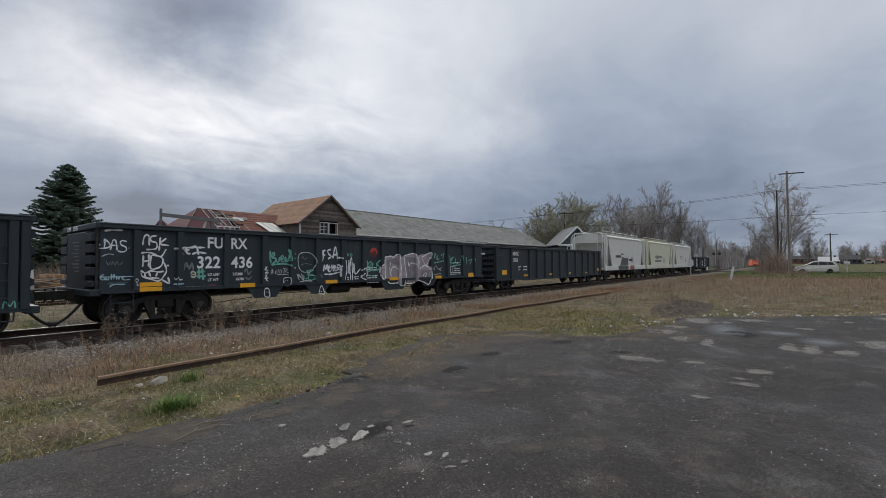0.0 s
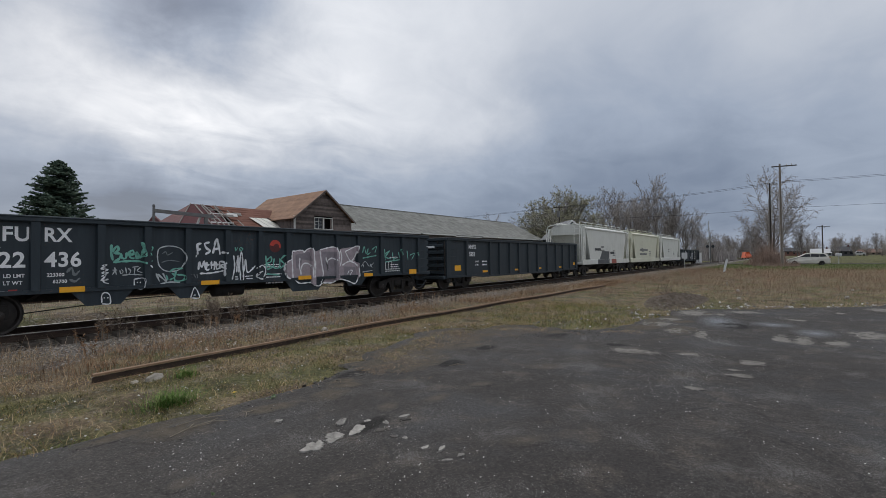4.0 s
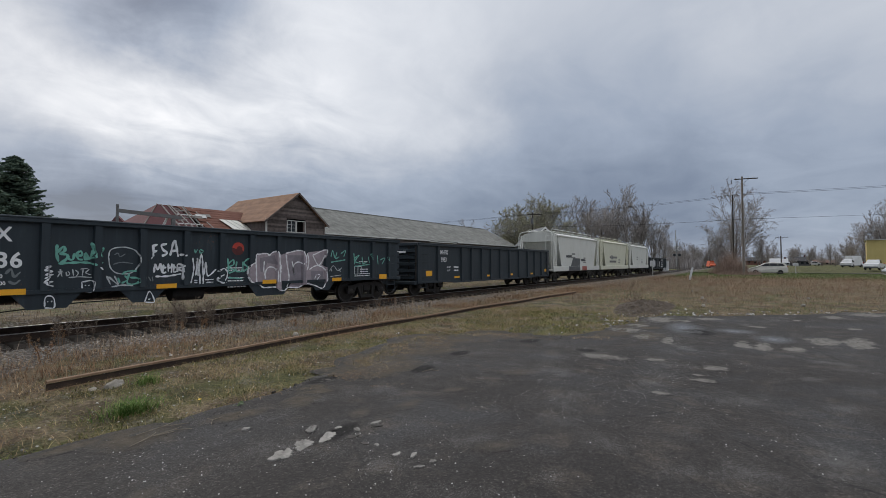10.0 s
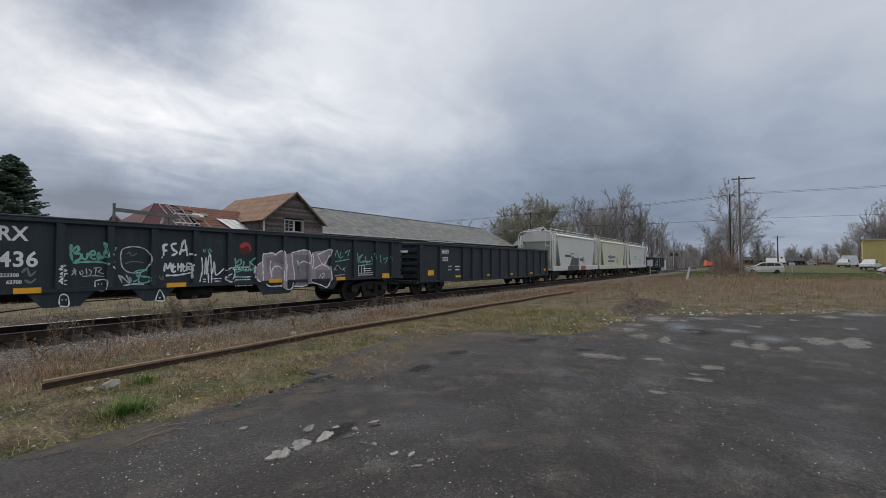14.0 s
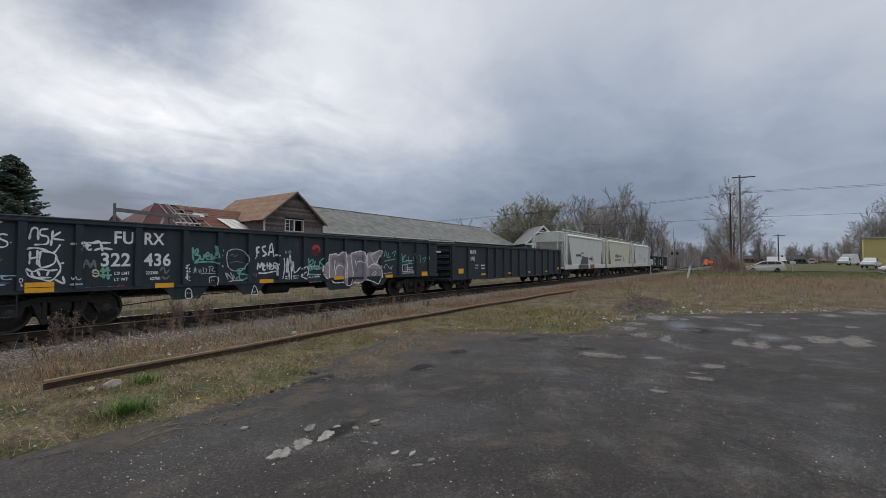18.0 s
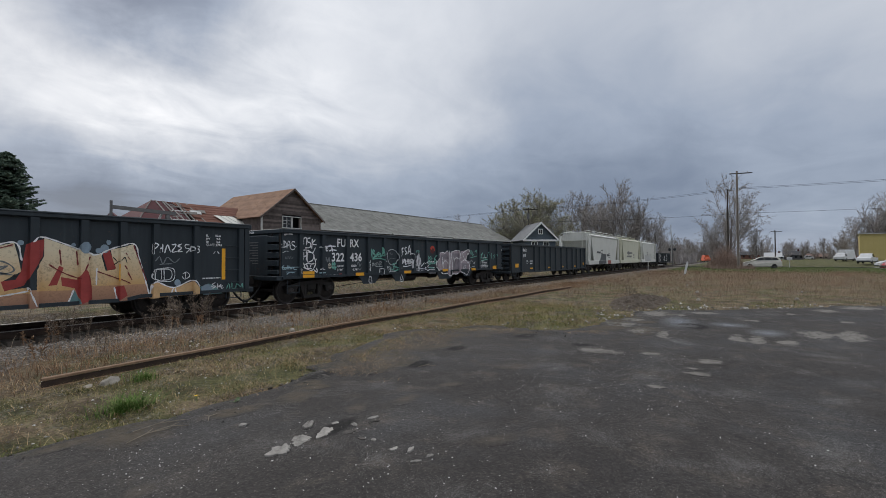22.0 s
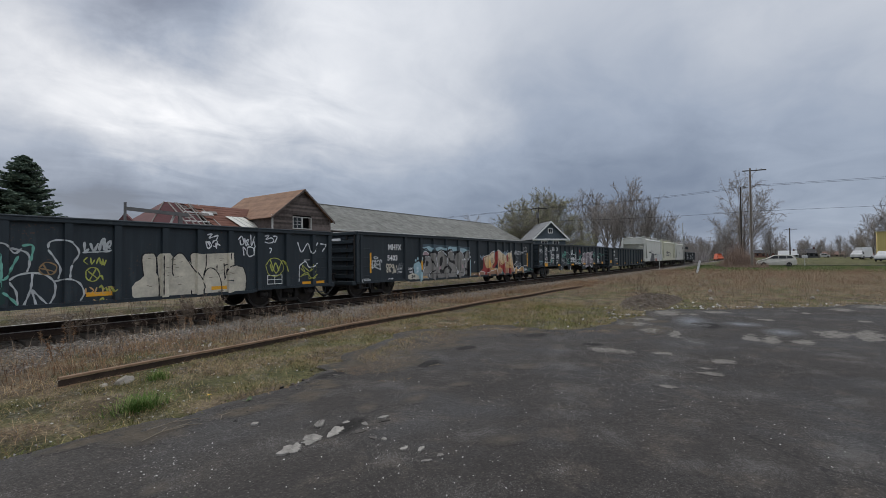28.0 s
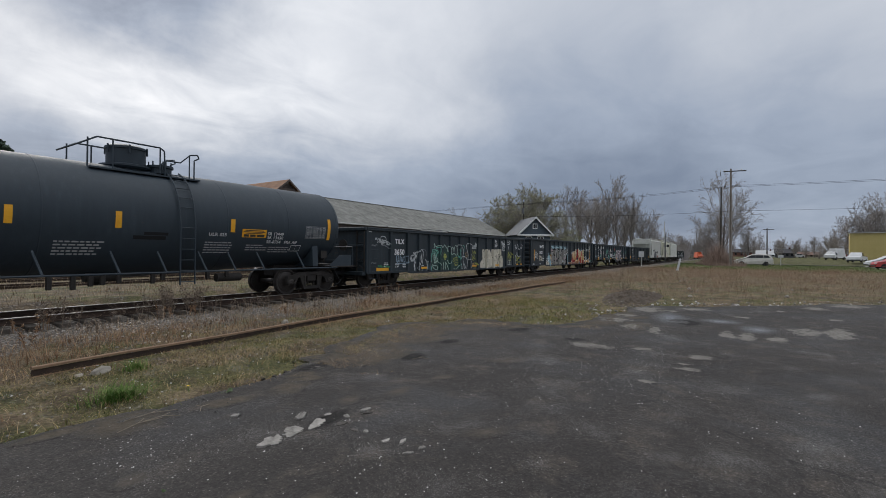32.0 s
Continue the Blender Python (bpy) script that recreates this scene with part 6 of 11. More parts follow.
tag.line("mint", 0.05, (0.32, 1.15), (0.76, 1.10))
tag.done()
tag = Tag(furx, "large pinkish bubble letters outlined in white")
tag.fill("lilac", (0.93, 1.23), (0.96, 1.44), (1.08, 1.56), (1.25, 1.59), (1.23, 1.77), (1.34, 1.86), (1.62, 1.89), (1.69, 1.83), (1.82, 1.93), (2.00, 1.93), (2.11, 1.84), (2.41, 1.94), (2.79, 2.01), (2.99, 1.99), (3.07, 1.86), (3.27, 1.96), (4.04, 2.06), (4.04, 1.87), (3.87, 1.52), (4.05, 1.42), (4.07, 0.97), (3.88, 0.67), (3.54, 0.78), (3.12, 0.86), (2.81, 0.75), (2.42, 0.76), (2.28, 0.67), (2.06, 0.71), (1.91, 0.78), (1.49, 0.80), (1.29, 0.93), (1.03, 1.00))
tag.fill("shade", (1.35, 1.74), (1.90, 1.84), (1.97, 1.53), (1.62, 1.59), (1.55, 1.34), (1.39, 1.29))
tag.fill("shade", (2.41, 1.85), (2.99, 1.85), (3.08, 1.26), (3.08, 0.90), (2.50, 0.92), (2.45, 1.46))
tag.fill("shade", (3.36, 1.32), (3.92, 1.28), (3.97, 0.94), (3.41, 0.96))
tag.line("pearl", 0.045, (0.93, 1.23), (0.96, 1.44), (1.08, 1.56), (1.25, 1.59))
tag.line("pearl", 0.045, (1.26, 0.96), (1.23, 1.77), (1.34, 1.86), (1.62, 1.89), (1.69, 1.83), (1.82, 1.93), (2.00, 1.93), (2.04, 1.53), (2.05, 0.96))
tag.line("pearl", 0.045, (2.13, 1.85), (2.08, 1.40), (2.14, 0.96), (2.06, 0.73))
tag.line("pearl", 0.045, (2.33, 1.91), (2.79, 2.01), (2.99, 1.99), (3.07, 1.82))
tag.line("pearl", 0.045, (1.52, 1.65), (1.50, 1.35), (1.56, 1.15))
tag.line("pearl", 0.045, (1.56, 1.07), (1.57, 1.31), (1.69, 1.45), (1.89, 1.42), (1.98, 1.25), (1.97, 0.97))
tag.line("pearl", 0.045, (2.33, 1.88), (2.38, 1.53), (2.46, 1.08), (2.35, 0.77))
tag.line("pearl", 0.045, (2.58, 1.65), (2.66, 1.20), (2.63, 1.49), (2.83, 1.62), (3.05, 1.54))
tag.line("pearl", 0.045, (3.09, 1.86), (3.13, 1.33), (3.12, 0.88))
tag.line("pearl", 0.045, (3.21, 1.92), (3.28, 1.66), (3.22, 1.33))
tag.line("pearl", 0.045, (3.44, 1.86), (4.04, 2.05), (3.74, 1.51), (3.44, 1.85))
tag.line("pearl", 0.045, (3.30, 1.36), (3.61, 1.49), (3.94, 1.40), (4.05, 1.11), (4.04, 0.90), (3.87, 0.67), (3.54, 0.78), (3.14, 0.86), (2.81, 0.75), (2.42, 0.76), (2.26, 0.67), (2.06, 0.71), (1.91, 0.80), (1.49, 0.80), (1.29, 0.93), (1.03, 1.00), (0.95, 1.16))
tag.line("pearl", 0.03, (3.62, 1.17), (3.54, 1.02))
tag.line("pearl", 0.03, (3.66, 1.17), (3.79, 1.15), (3.66, 0.98), (3.81, 0.98))
tag.done()
tag = Tag(furx, "small mint tag with white squiggles")
tag.line("mint", 0.045, (4.29, 1.81), (4.37, 2.04), (4.48, 1.76))
tag.line("mint", 0.045, (4.58, 1.99), (4.52, 1.76), (4.70, 1.82))
tag.line("mint", 0.045, (4.78, 1.94), (5.01, 2.06), (4.93, 1.82))
tag.line("mint", 0.045, (4.29, 1.61), (5.01, 1.71))
tag.line("pale", 0.03, (4.19, 1.25), (4.41, 1.48), (4.63, 1.30), (4.86, 1.42))
tag.line("pale", 0.03, (4.26, 1.08), (4.79, 1.13))
tag.line("pale", 0.03, (4.29, 1.39), (4.35, 1.27))
tag.line("pale", 0.03, (4.68, 1.38), (4.77, 1.24))
tag.done()
tag = Tag(furx, "mint tag beside the stencil box")
tag.line("mint", 0.045, (5.46, 1.97), (5.50, 1.53))
tag.line("mint", 0.045, (5.49, 1.77), (5.74, 1.89), (5.53, 1.65), (5.83, 1.57))
tag.line("mint", 0.045, (5.91, 1.83), (5.96, 1.57), (6.17, 1.62))
tag.line("mint", 0.045, (6.26, 1.84), (6.35, 1.59))
tag.line("mint", 0.045, (5.50, 1.45), (6.35, 1.53))
tag.line("mint", 0.045, (6.41, 1.97), (6.45, 1.72))
tag.line("mint", 0.045, (6.80, 1.91), (6.85, 1.53))
tag.line("mint", 0.045, (6.98, 1.72), (7.27, 1.79), (7.08, 1.53))
tag.line("mint", 0.045, (7.42, 1.85), (7.46, 1.66))
tag.done()
tag = Tag(furx, "white tag over a pale blue line")
tag.line("white", 0.034, (-8.02, 2.21), (-8.01, 2.10), (-8.02, 1.97))
tag.line("white", 0.034, (-8.02, 2.21), (-7.93, 2.12), (-7.90, 2.04), (-7.98, 1.99), (-8.12, 1.98))
tag.line("white", 0.034, (-7.90, 1.94), (-7.85, 2.17), (-7.79, 2.17), (-7.76, 1.94))
tag.line("white", 0.034, (-7.92, 2.03), (-7.83, 2.06), (-7.73, 2.04))
tag.line("white", 0.034, (-7.56, 2.16), (-7.66, 2.18), (-7.70, 2.13), (-7.67, 2.07), (-7.57, 2.01), (-7.58, 1.93), (-7.66, 1.90), (-7.75, 1.93))
tag.line("white", 0.036, (-8.12, 2.07), (-8.10, 2.06))
tag.line("white", 0.036, (-7.52, 2.01), (-7.51, 2.00))
tag.line("pale", 0.025, (-8.07, 1.79), (-7.93, 1.85), (-7.82, 1.83))
tag.line("dim", 0.02, (-7.97, 1.67), (-7.93, 1.58), (-7.89, 1.67))
tag.line("dim", 0.02, (-7.87, 1.58), (-7.84, 1.67), (-7.80, 1.58), (-7.76, 1.67), (-7.71, 1.58), (-7.64, 1.66))
tag.line("sky", 0.03, (-8.11, 1.30), (-7.79, 1.30), (-7.43, 1.30))
tag.line("sky", 0.03, (-8.01, 1.36), (-8.07, 1.33), (-8.07, 1.24), (-8.00, 1.24), (-8.01, 1.28))
tag.line("sky", 0.03, (-7.96, 1.30), (-7.98, 1.24), (-7.92, 1.24), (-7.92, 1.30))
tag.line("sky", 0.03, (-7.86, 1.37), (-7.87, 1.23))
tag.line("sky", 0.03, (-7.81, 1.37), (-7.82, 1.23), (-7.81, 1.29), (-7.76, 1.30), (-7.76, 1.23))
tag.line("sky", 0.03, (-7.71, 1.30), (-7.71, 1.23))
tag.line("sky", 0.03, (-7.59, 1.30), (-7.65, 1.27), (-7.60, 1.22), (-7.48, 1.23))
tag.line("haze", 0.05, (-7.94, 1.14), (-7.52, 1.15))
tag.line("sky", 0.03, (-7.90, 1.05), (-7.83, 1.11), (-7.58, 1.11))
tag.line("pearl", 0.05, (-8.02, 2.40), (-7.85, 2.43), (-7.65, 2.43))
tag.done()
tag = Tag(mhfx_a, "white tag and numbers beside the mural")
tag.line("white", 0.035, (5.53, 1.72), (5.53, 1.99), (5.64, 1.97), (5.55, 1.86))
tag.line("white", 0.035, (5.69, 1.97), (5.71, 1.75))
tag.line("white", 0.035, (5.78, 2.00), (5.78, 1.78))
tag.line("white", 0.035, (5.69, 1.87), (5.78, 1.89))
tag.line("white", 0.035, (5.83, 1.75), (5.90, 1.97), (5.98, 1.78))
tag.line("white", 0.035, (6.01, 1.98), (6.12, 1.98), (6.02, 1.79), (6.15, 1.80))
tag.line("white", 0.035, (6.27, 2.01), (6.17, 1.95), (6.27, 1.90), (6.17, 1.80), (6.30, 1.80))
tag.line("white", 0.03, (6.48, 1.99), (6.37, 1.99), (6.37, 1.90), (6.48, 1.87), (6.38, 1.75))
tag.line("white", 0.03, (6.53, 1.96), (6.60, 1.87), (6.50, 1.81), (6.53, 1.96))
tag.line("white", 0.03, (6.64, 1.96), (6.73, 1.93), (6.66, 1.87), (6.74, 1.82), (6.64, 1.76))
tag.line("dim", 0.03, (5.56, 1.54), (5.69, 1.67), (5.79, 1.47), (5.90, 1.64), (6.08, 1.50), (6.22, 1.61))
tag.line("dim", 0.025, (5.67, 1.45), (6.03, 1.47))
tag.line("white", 0.02, (5.54, 1.31), (5.54, 1.07), (5.97, 1.05), (5.97, 1.30), (5.54, 1.31))
tag.line("white", 0.02, (5.75, 1.31), (5.76, 1.06))
tag.line("white", 0.02, (6.30, 1.18), (6.41, 1.23), (6.49, 1.12), (6.36, 1.03), (6.28, 1.12))
tag.line("white", 0.02, (6.38, 1.23), (6.38, 1.03))
tag.line("white", 0.02, (7.16, 1.73), (7.22, 1.82))
tag.line("white", 0.03, (7.28, 1.82), (7.34, 1.73))
tag.done()
tag = Tag(mhfx_a, "teal scrawl at the corner")
tag.fill("teal", (6.78, 0.79), (7.03, 0.88), (7.23, 0.81), (7.45, 0.57), (6.88, 0.56))
tag.line("mint", 0.025, (7.57, 0.70), (7.64, 0.85), (7.68, 0.69))
tag.line("mint", 0.025, (7.74, 0.88), (7.75, 0.69), (7.83, 0.71))
tag.line("mint", 0.025, (7.86, 0.68), (7.89, 0.84), (7.96, 0.74), (8.02, 0.85), (8.04, 0.69))
tag.line("mint", 0.025, (8.12, 0.83), (8.07, 0.73), (8.15, 0.69), (8.20, 0.82))
tag.line("white", 0.025, (7.23, 0.90), (7.14, 0.85), (7.23, 0.78), (7.14, 0.73))
tag.line("white", 0.025, (7.29, 0.87), (7.29, 0.72))
tag.line("white", 0.025, (7.39, 0.86), (7.41, 0.72), (7.48, 0.74))
tag.done()
tag = Tag(tilx, "cream block letters outlined in black")
tag.fill("cream", (1.97, 1.67), (2.03, 1.75), (2.24, 1.76), (2.29, 1.65), (2.31, 1.23), (2.36, 1.12), (2.36, 0.66), (2.30, 0.55), (1.85, 0.57), (1.75, 0.69), (1.74, 0.91), (1.82, 1.03), (1.94, 1.10), (2.00, 1.18))
tag.fill("cream", (2.32, 1.67), (2.38, 1.76), (2.64, 1.77), (2.71, 1.67), (2.83, 1.76), (2.96, 1.75), (3.20, 1.47), (3.16, 1.72), (3.24, 1.78), (3.41, 1.76), (3.49, 1.49), (3.47, 1.16), (3.56, 0.81), (3.48, 0.62), (3.19, 0.61), (2.39, 0.61), (2.36, 1.08))
tag.fill("cream", (3.41, 1.75), (4.37, 1.79), (4.39, 1.42), (4.17, 1.19), (4.13, 0.99), (4.41, 0.93), (4.43, 0.63), (4.05, 0.58), (3.56, 0.61), (3.56, 0.81), (3.49, 1.07), (3.49, 1.49))
tag.fill("cream", (4.15, 1.18), (4.24, 1.35), (4.53, 1.41), (4.72, 1.34), (4.82, 1.06), (4.80, 0.61), (4.43, 0.61), (4.41, 0.98), (4.15, 0.98))
tag.line("black", 0.03, (2.00, 1.17), (1.96, 1.65), (2.03, 1.76), (2.24, 1.76), (2.30, 1.65), (2.31, 1.24))
tag.line("black", 0.03, (2.36, 1.14), (2.37, 0.66), (2.30, 0.55))
tag.line("black", 0.03, (2.45, 1.71), (2.45, 0.65))
tag.line("black", 0.03, (2.59, 1.74), (2.60, 0.63))
tag.line("black", 0.03, (2.71, 1.67), (2.69, 1.30), (2.73, 1.15))
tag.line("black", 0.03, (2.71, 1.65), (2.83, 1.76), (2.96, 1.75), (3.24, 1.35), (3.46, 1.04), (3.57, 0.81), (3.46, 0.60))
tag.line("black", 0.03, (3.17, 1.54), (3.16, 1.72), (3.24, 1.79), (3.40, 1.76))
tag.line("black", 0.03, (3.60, 1.74), (3.59, 1.39), (3.48, 1.03))
tag.line("black", 0.03, (3.49, 1.03), (3.63, 1.32), (3.83, 1.32), (4.00, 1.07), (4.06, 0.66), (3.99, 0.55))
tag.line("black", 0.03, (4.06, 0.64), (4.14, 0.56))
tag.line("black", 0.03, (3.91, 1.44), (3.91, 1.26))
tag.line("black", 0.03, (4.12, 1.49), (4.15, 1.04), (4.24, 1.35), (4.44, 1.42))
tag.line("black", 0.03, (4.11, 1.41), (4.22, 1.45))
tag.line("black", 0.03, (3.19, 0.75), (3.20, 0.64), (3.25, 0.55))
tag.line("black", 0.03, (4.53, 1.40), (4.72, 1.34), (4.82, 1.06), (4.80, 0.61))
tag.line("black", 0.03, (4.29, 1.78), (4.30, 1.58))
tag.line("black", 0.03, (4.40, 1.40), (4.42, 0.64))
tag.line("stain", 0.014, (2.51, 1.17), (2.60, 1.18))
tag.line("stain", 0.014, (2.06, 0.93), (2.13, 0.93))
tag.line("stain", 0.014, (4.29, 1.18), (4.47, 1.18))
tag.line("stain", 0.014, (3.68, 1.08), (3.78, 1.07))
tag.line("stain", 0.014, (3.95, 1.19), (4.11, 1.20))
tag.line("stain", 0.014, (2.84, 0.92), (2.94, 0.93))
tag.line("stain", 0.014, (3.98, 1.57), (4.07, 1.57))
tag.line("stain", 0.014, (4.21, 1.21), (4.36, 1.22))
tag.line("stain", 0.014, (2.75, 1.12), (2.86, 1.14))
tag.line("stain", 0.014, (3.93, 0.66), (4.08, 0.65))
tag.line("stain", 0.014, (3.94, 0.68), (4.12, 0.68))
tag.line("stain", 0.014, (3.87, 1.09), (3.96, 1.08))
tag.line("stain", 0.014, (3.93, 0.66), (4.00, 0.67))
tag.line("stain", 0.014, (2.87, 1.53), (2.96, 1.54))
tag.line("stain", 0.014, (3.97, 1.63), (4.11, 1.63))
tag.line("stain", 0.014, (4.00, 0.66), (4.12, 0.68))
tag.line("stain", 0.014, (2.65, 1.60), (2.77, 1.60))
tag.line("stain", 0.014, (2.42, 1.30), (2.54, 1.30))
tag.line("stain", 0.014, (2.12, 0.90), (2.20, 0.91))
tag.line("stain", 0.014, (4.03, 1.28), (4.16, 1.29))
tag.line("stain", 0.014, (4.15, 1.14), (4.27, 1.16))
tag.line("stain", 0.014, (2.50, 1.39), (2.66, 1.40))
tag.line("stain", 0.014, (2.88, 1.12), (2.94, 1.13))
tag.line("stain", 0.014, (2.07, 1.62), (2.19, 1.64))
tag.line("stain", 0.014, (2.53, 1.25), (2.65, 1.25))
tag.line("stain", 0.014, (2.77, 1.38), (2.86, 1.39))
tag.line("stain", 0.014, (2.64, 1.32), (2.77, 1.32))
tag.line("stain", 0.014, (2.66, 1.46), (2.79, 1.47))
tag.done()
tag = Tag(tilx, "silver tag above yellow-green scrawls")
tag.line("pale", 0.05, (0.76, 2.03), (0.77, 1.81), (0.85, 1.87))
tag.line("pale", 0.05, (0.87, 2.01), (0.94, 1.82), (1.03, 2.01))
tag.line("pale", 0.05, (1.05, 1.82), (1.10, 2.04), (1.17, 1.82))
tag.line("pale", 0.05, (1.24, 2.04), (1.19, 1.93), (1.28, 1.88))
tag.line("pale", 0.04, (0.72, 1.78), (1.27, 1.81))
tag.line("lime", 0.03, (0.82, 1.67), (0.75, 1.58), (0.83, 1.50))
tag.line("lime", 0.03, (0.88, 1.66), (0.90, 1.50), (0.96, 1.61))
tag.line("lime", 0.03, (0.99, 1.50), (1.05, 1.66), (1.08, 1.50))
tag.line("lime", 0.03, (1.12, 1.63), (1.15, 1.47), (1.19, 1.61))
tag.line("lime", 0.03, (0.79, 1.34), (0.88, 1.42), (1.01, 1.39), (1.06, 1.23), (0.95, 1.10), (0.81, 1.16), (0.79, 1.34))
tag.line("lime", 0.03, (0.83, 1.34), (1.03, 1.15))
tag.line("lime", 0.03, (0.99, 1.39), (0.86, 1.13))
tag.line("straw", 0.03, (0.79, 0.95), (0.79, 0.81))
tag.line("straw", 0.03, (0.86, 0.97), (0.94, 0.88), (0.86, 0.81))
tag.line("straw", 0.03, (1.01, 0.96), (0.97, 0.80), (1.08, 0.82))
tag.line("straw", 0.03, (1.13, 0.95), (1.13, 0.79), (1.20, 0.81))
tag.line("straw", 0.03, (1.22, 0.95), (1.34, 0.94))
tag.line("straw", 0.03, (1.26, 0.95), (1.28, 0.78))
tag.line("straw", 0.03, (0.94, 0.67), (1.02, 0.58), (0.94, 0.54))
tag.line("straw", 0.03, (1.08, 0.63), (1.15, 0.54))
tag.line("straw", 0.03, (1.20, 0.65), (1.27, 0.53))
tag.done()
tag = Tag(tilx, "yellow-green circular tag")
tag.line("lime", 0.03, (5.49, 1.39), (5.69, 1.61), (6.00, 1.57), (6.15, 1.29), (5.94, 1.05), (5.61, 1.10), (5.49, 1.39))
tag.line("lime", 0.05, (5.65, 1.43), (5.73, 1.21), (5.85, 1.46), (5.98, 1.20))
tag.line("lime", 0.03, (6.83, 1.27), (7.01, 1.13), (6.90, 1.37), (7.21, 1.16), (7.30, 1.40))
tag.line("lime", 0.03, (7.50, 1.32), (7.38, 1.12))
tag.line("lime", 0.03, (6.78, 0.98), (7.13, 1.05), (7.20, 0.89), (7.50, 1.08))
tag.line("white", 0.03, (6.78, 1.37), (6.76, 0.79))
tag.done()
tag = Tag(tilx, "white looping outlines with a peace-sign shape")
tag.line("pale", 0.042, (-0.92, 1.76), (-0.84, 1.94), (-0.62, 1.95), (-0.45, 1.76), (-0.34, 1.86))
tag.line("pale", 0.042, (-0.51, 1.87), (-0.25, 1.76), (-0.21, 1.53), (-0.25, 1.35))
tag.line("pale", 0.042, (-0.54, 1.18), (-0.39, 1.29), (-0.16, 1.33), (0.07, 1.27), (0.22, 1.09), (0.22, 0.84), (0.13, 0.61))
tag.line("pale", 0.042, (-0.16, 1.33), (-0.19, 0.97), (-0.31, 0.59))
tag.line("pale", 0.042, (-0.17, 0.97), (-0.08, 0.56))
tag.line("pale", 0.042, (-0.17, 0.97), (0.10, 0.62))
tag.line("pale", 0.042, (-0.54, 1.15), (-0.42, 0.93), (-0.40, 0.64))
tag.line("pale", 0.042, (0.10, 1.87), (0.13, 2.01), (0.32, 2.06), (0.54, 1.99), (0.66, 1.76), (0.50, 1.46), (0.47, 1.20))
tag.line("pale", 0.042, (0.10, 1.84), (0.22, 1.64), (0.32, 1.41), (0.28, 1.18))
tag.line("pale", 0.042, (0.19, 1.12), (0.44, 1.17), (0.66, 1.08), (0.76, 0.84), (0.69, 0.66))
tag.line("tan", 0.03, (-0.05, 1.44), (0.07, 1.56), (0.25, 1.47), (0.19, 1.30), (0.01, 1.30), (-0.04, 1.42), (0.22, 1.35))
tag.line("tan", 0.03, (0.01, 1.53), (0.13, 1.27))
tag.done()
tag = Tag(furx, "stacked grey-white tags")
tag.line("pearl", 0.042, (-7.22, 2.08), (-7.20, 2.23), (-7.17, 2.32), (-7.09, 2.33), (-7.07, 2.07))
tag.line("pearl", 0.042, (-6.90, 2.33), (-7.03, 2.30), (-7.03, 2.19), (-6.91, 2.15), (-6.92, 2.00), (-7.14, 1.97))
tag.line("pearl", 0.042, (-6.82, 2.30), (-6.85, 1.95))
tag.line("pearl", 0.042, (-6.68, 2.28), (-6.82, 2.13), (-6.61, 2.09))
tag.line("pearl", 0.042, (-7.29, 1.87), (-7.12, 1.90), (-6.95, 1.86), (-6.80, 1.80), (-6.68, 1.99))
tag.line("pearl", 0.042, (-7.20, 1.83), (-7.21, 1.54))
tag.line("pearl", 0.042, (-7.08, 1.86), (-7.08, 1.53))
tag.line("pearl", 0.042, (-7.22, 1.66), (-7.03, 1.71))
tag.line("pearl", 0.042, (-7.03, 1.83), (-7.03, 1.49), (-6.81, 1.54), (-6.75, 1.72), (-6.86, 1.81), (-7.03, 1.83))
tag.line("pearl", 0.042, (-7.29, 1.44), (-7.21, 1.29), (-7.07, 1.24), (-6.85, 1.17), (-6.71, 1.32), (-6.67, 1.47), (-6.75, 1.69))
tag.line("pearl", 0.042, (-7.28, 1.46), (-7.15, 1.38), (-7.03, 1.43), (-6.86, 1.40), (-6.72, 1.42))
tag.line("pearl", 0.042, (-7.17, 1.37), (-7.12, 1.26), (-6.83, 1.24))
tag.line("pearl", 0.042, (-6.63, 1.27), (-6.60, 1.10), (-6.77, 1.20))
tag.line("pearl", 0.042, (-7.07, 1.40), (-7.03, 1.28))
tag.line("pearl", 0.042, (-6.88, 1.39), (-6.91, 1.28))
tag.line("pearl", 0.042, (-6.66, 1.57), (-6.61, 1.56))
tag.line("pale", 0.02, (-7.39, 1.20), (-7.37, 1.24), (-7.33, 1.21), (-7.36, 1.15), (-7.39, 1.19))
tag.line("pale", 0.02, (-7.36, 1.14), (-7.35, 1.07), (-7.32, 1.10))
tag.done()
tag = Tag(furx, "small white letters and mint marks beside the car marks")
tag.line("white", 0.06, (-6.23, 2.06), (-6.30, 2.02), (-6.25, 1.97), (-6.30, 1.86))
tag.line("white", 0.06, (-6.19, 2.04), (-6.17, 1.89), (-6.08, 1.89))
tag.line("white", 0.05, (-6.19, 1.98), (-6.10, 1.99))
tag.line("white", 0.06, (-6.06, 2.05), (-5.93, 2.07), (-5.87, 1.85))
tag.line("white", 0.05, (-6.04, 1.87), (-5.89, 1.92), (-5.66, 1.90))
tag.line("white", 0.05, (-6.32, 2.04), (-5.70, 2.06))
tag.line("pale", 0.05, (-6.50, 2.01), (-6.41, 2.01))
tag.line("mint", 0.06, (-5.92, 1.37), (-5.69, 1.39))
tag.line("mint", 0.06, (-5.92, 1.26), (-5.67, 1.27))
tag.line("mint", 0.06, (-5.86, 1.46), (-5.84, 1.19))
tag.line("mint", 0.06, (-5.77, 1.48), (-5.74, 1.16))
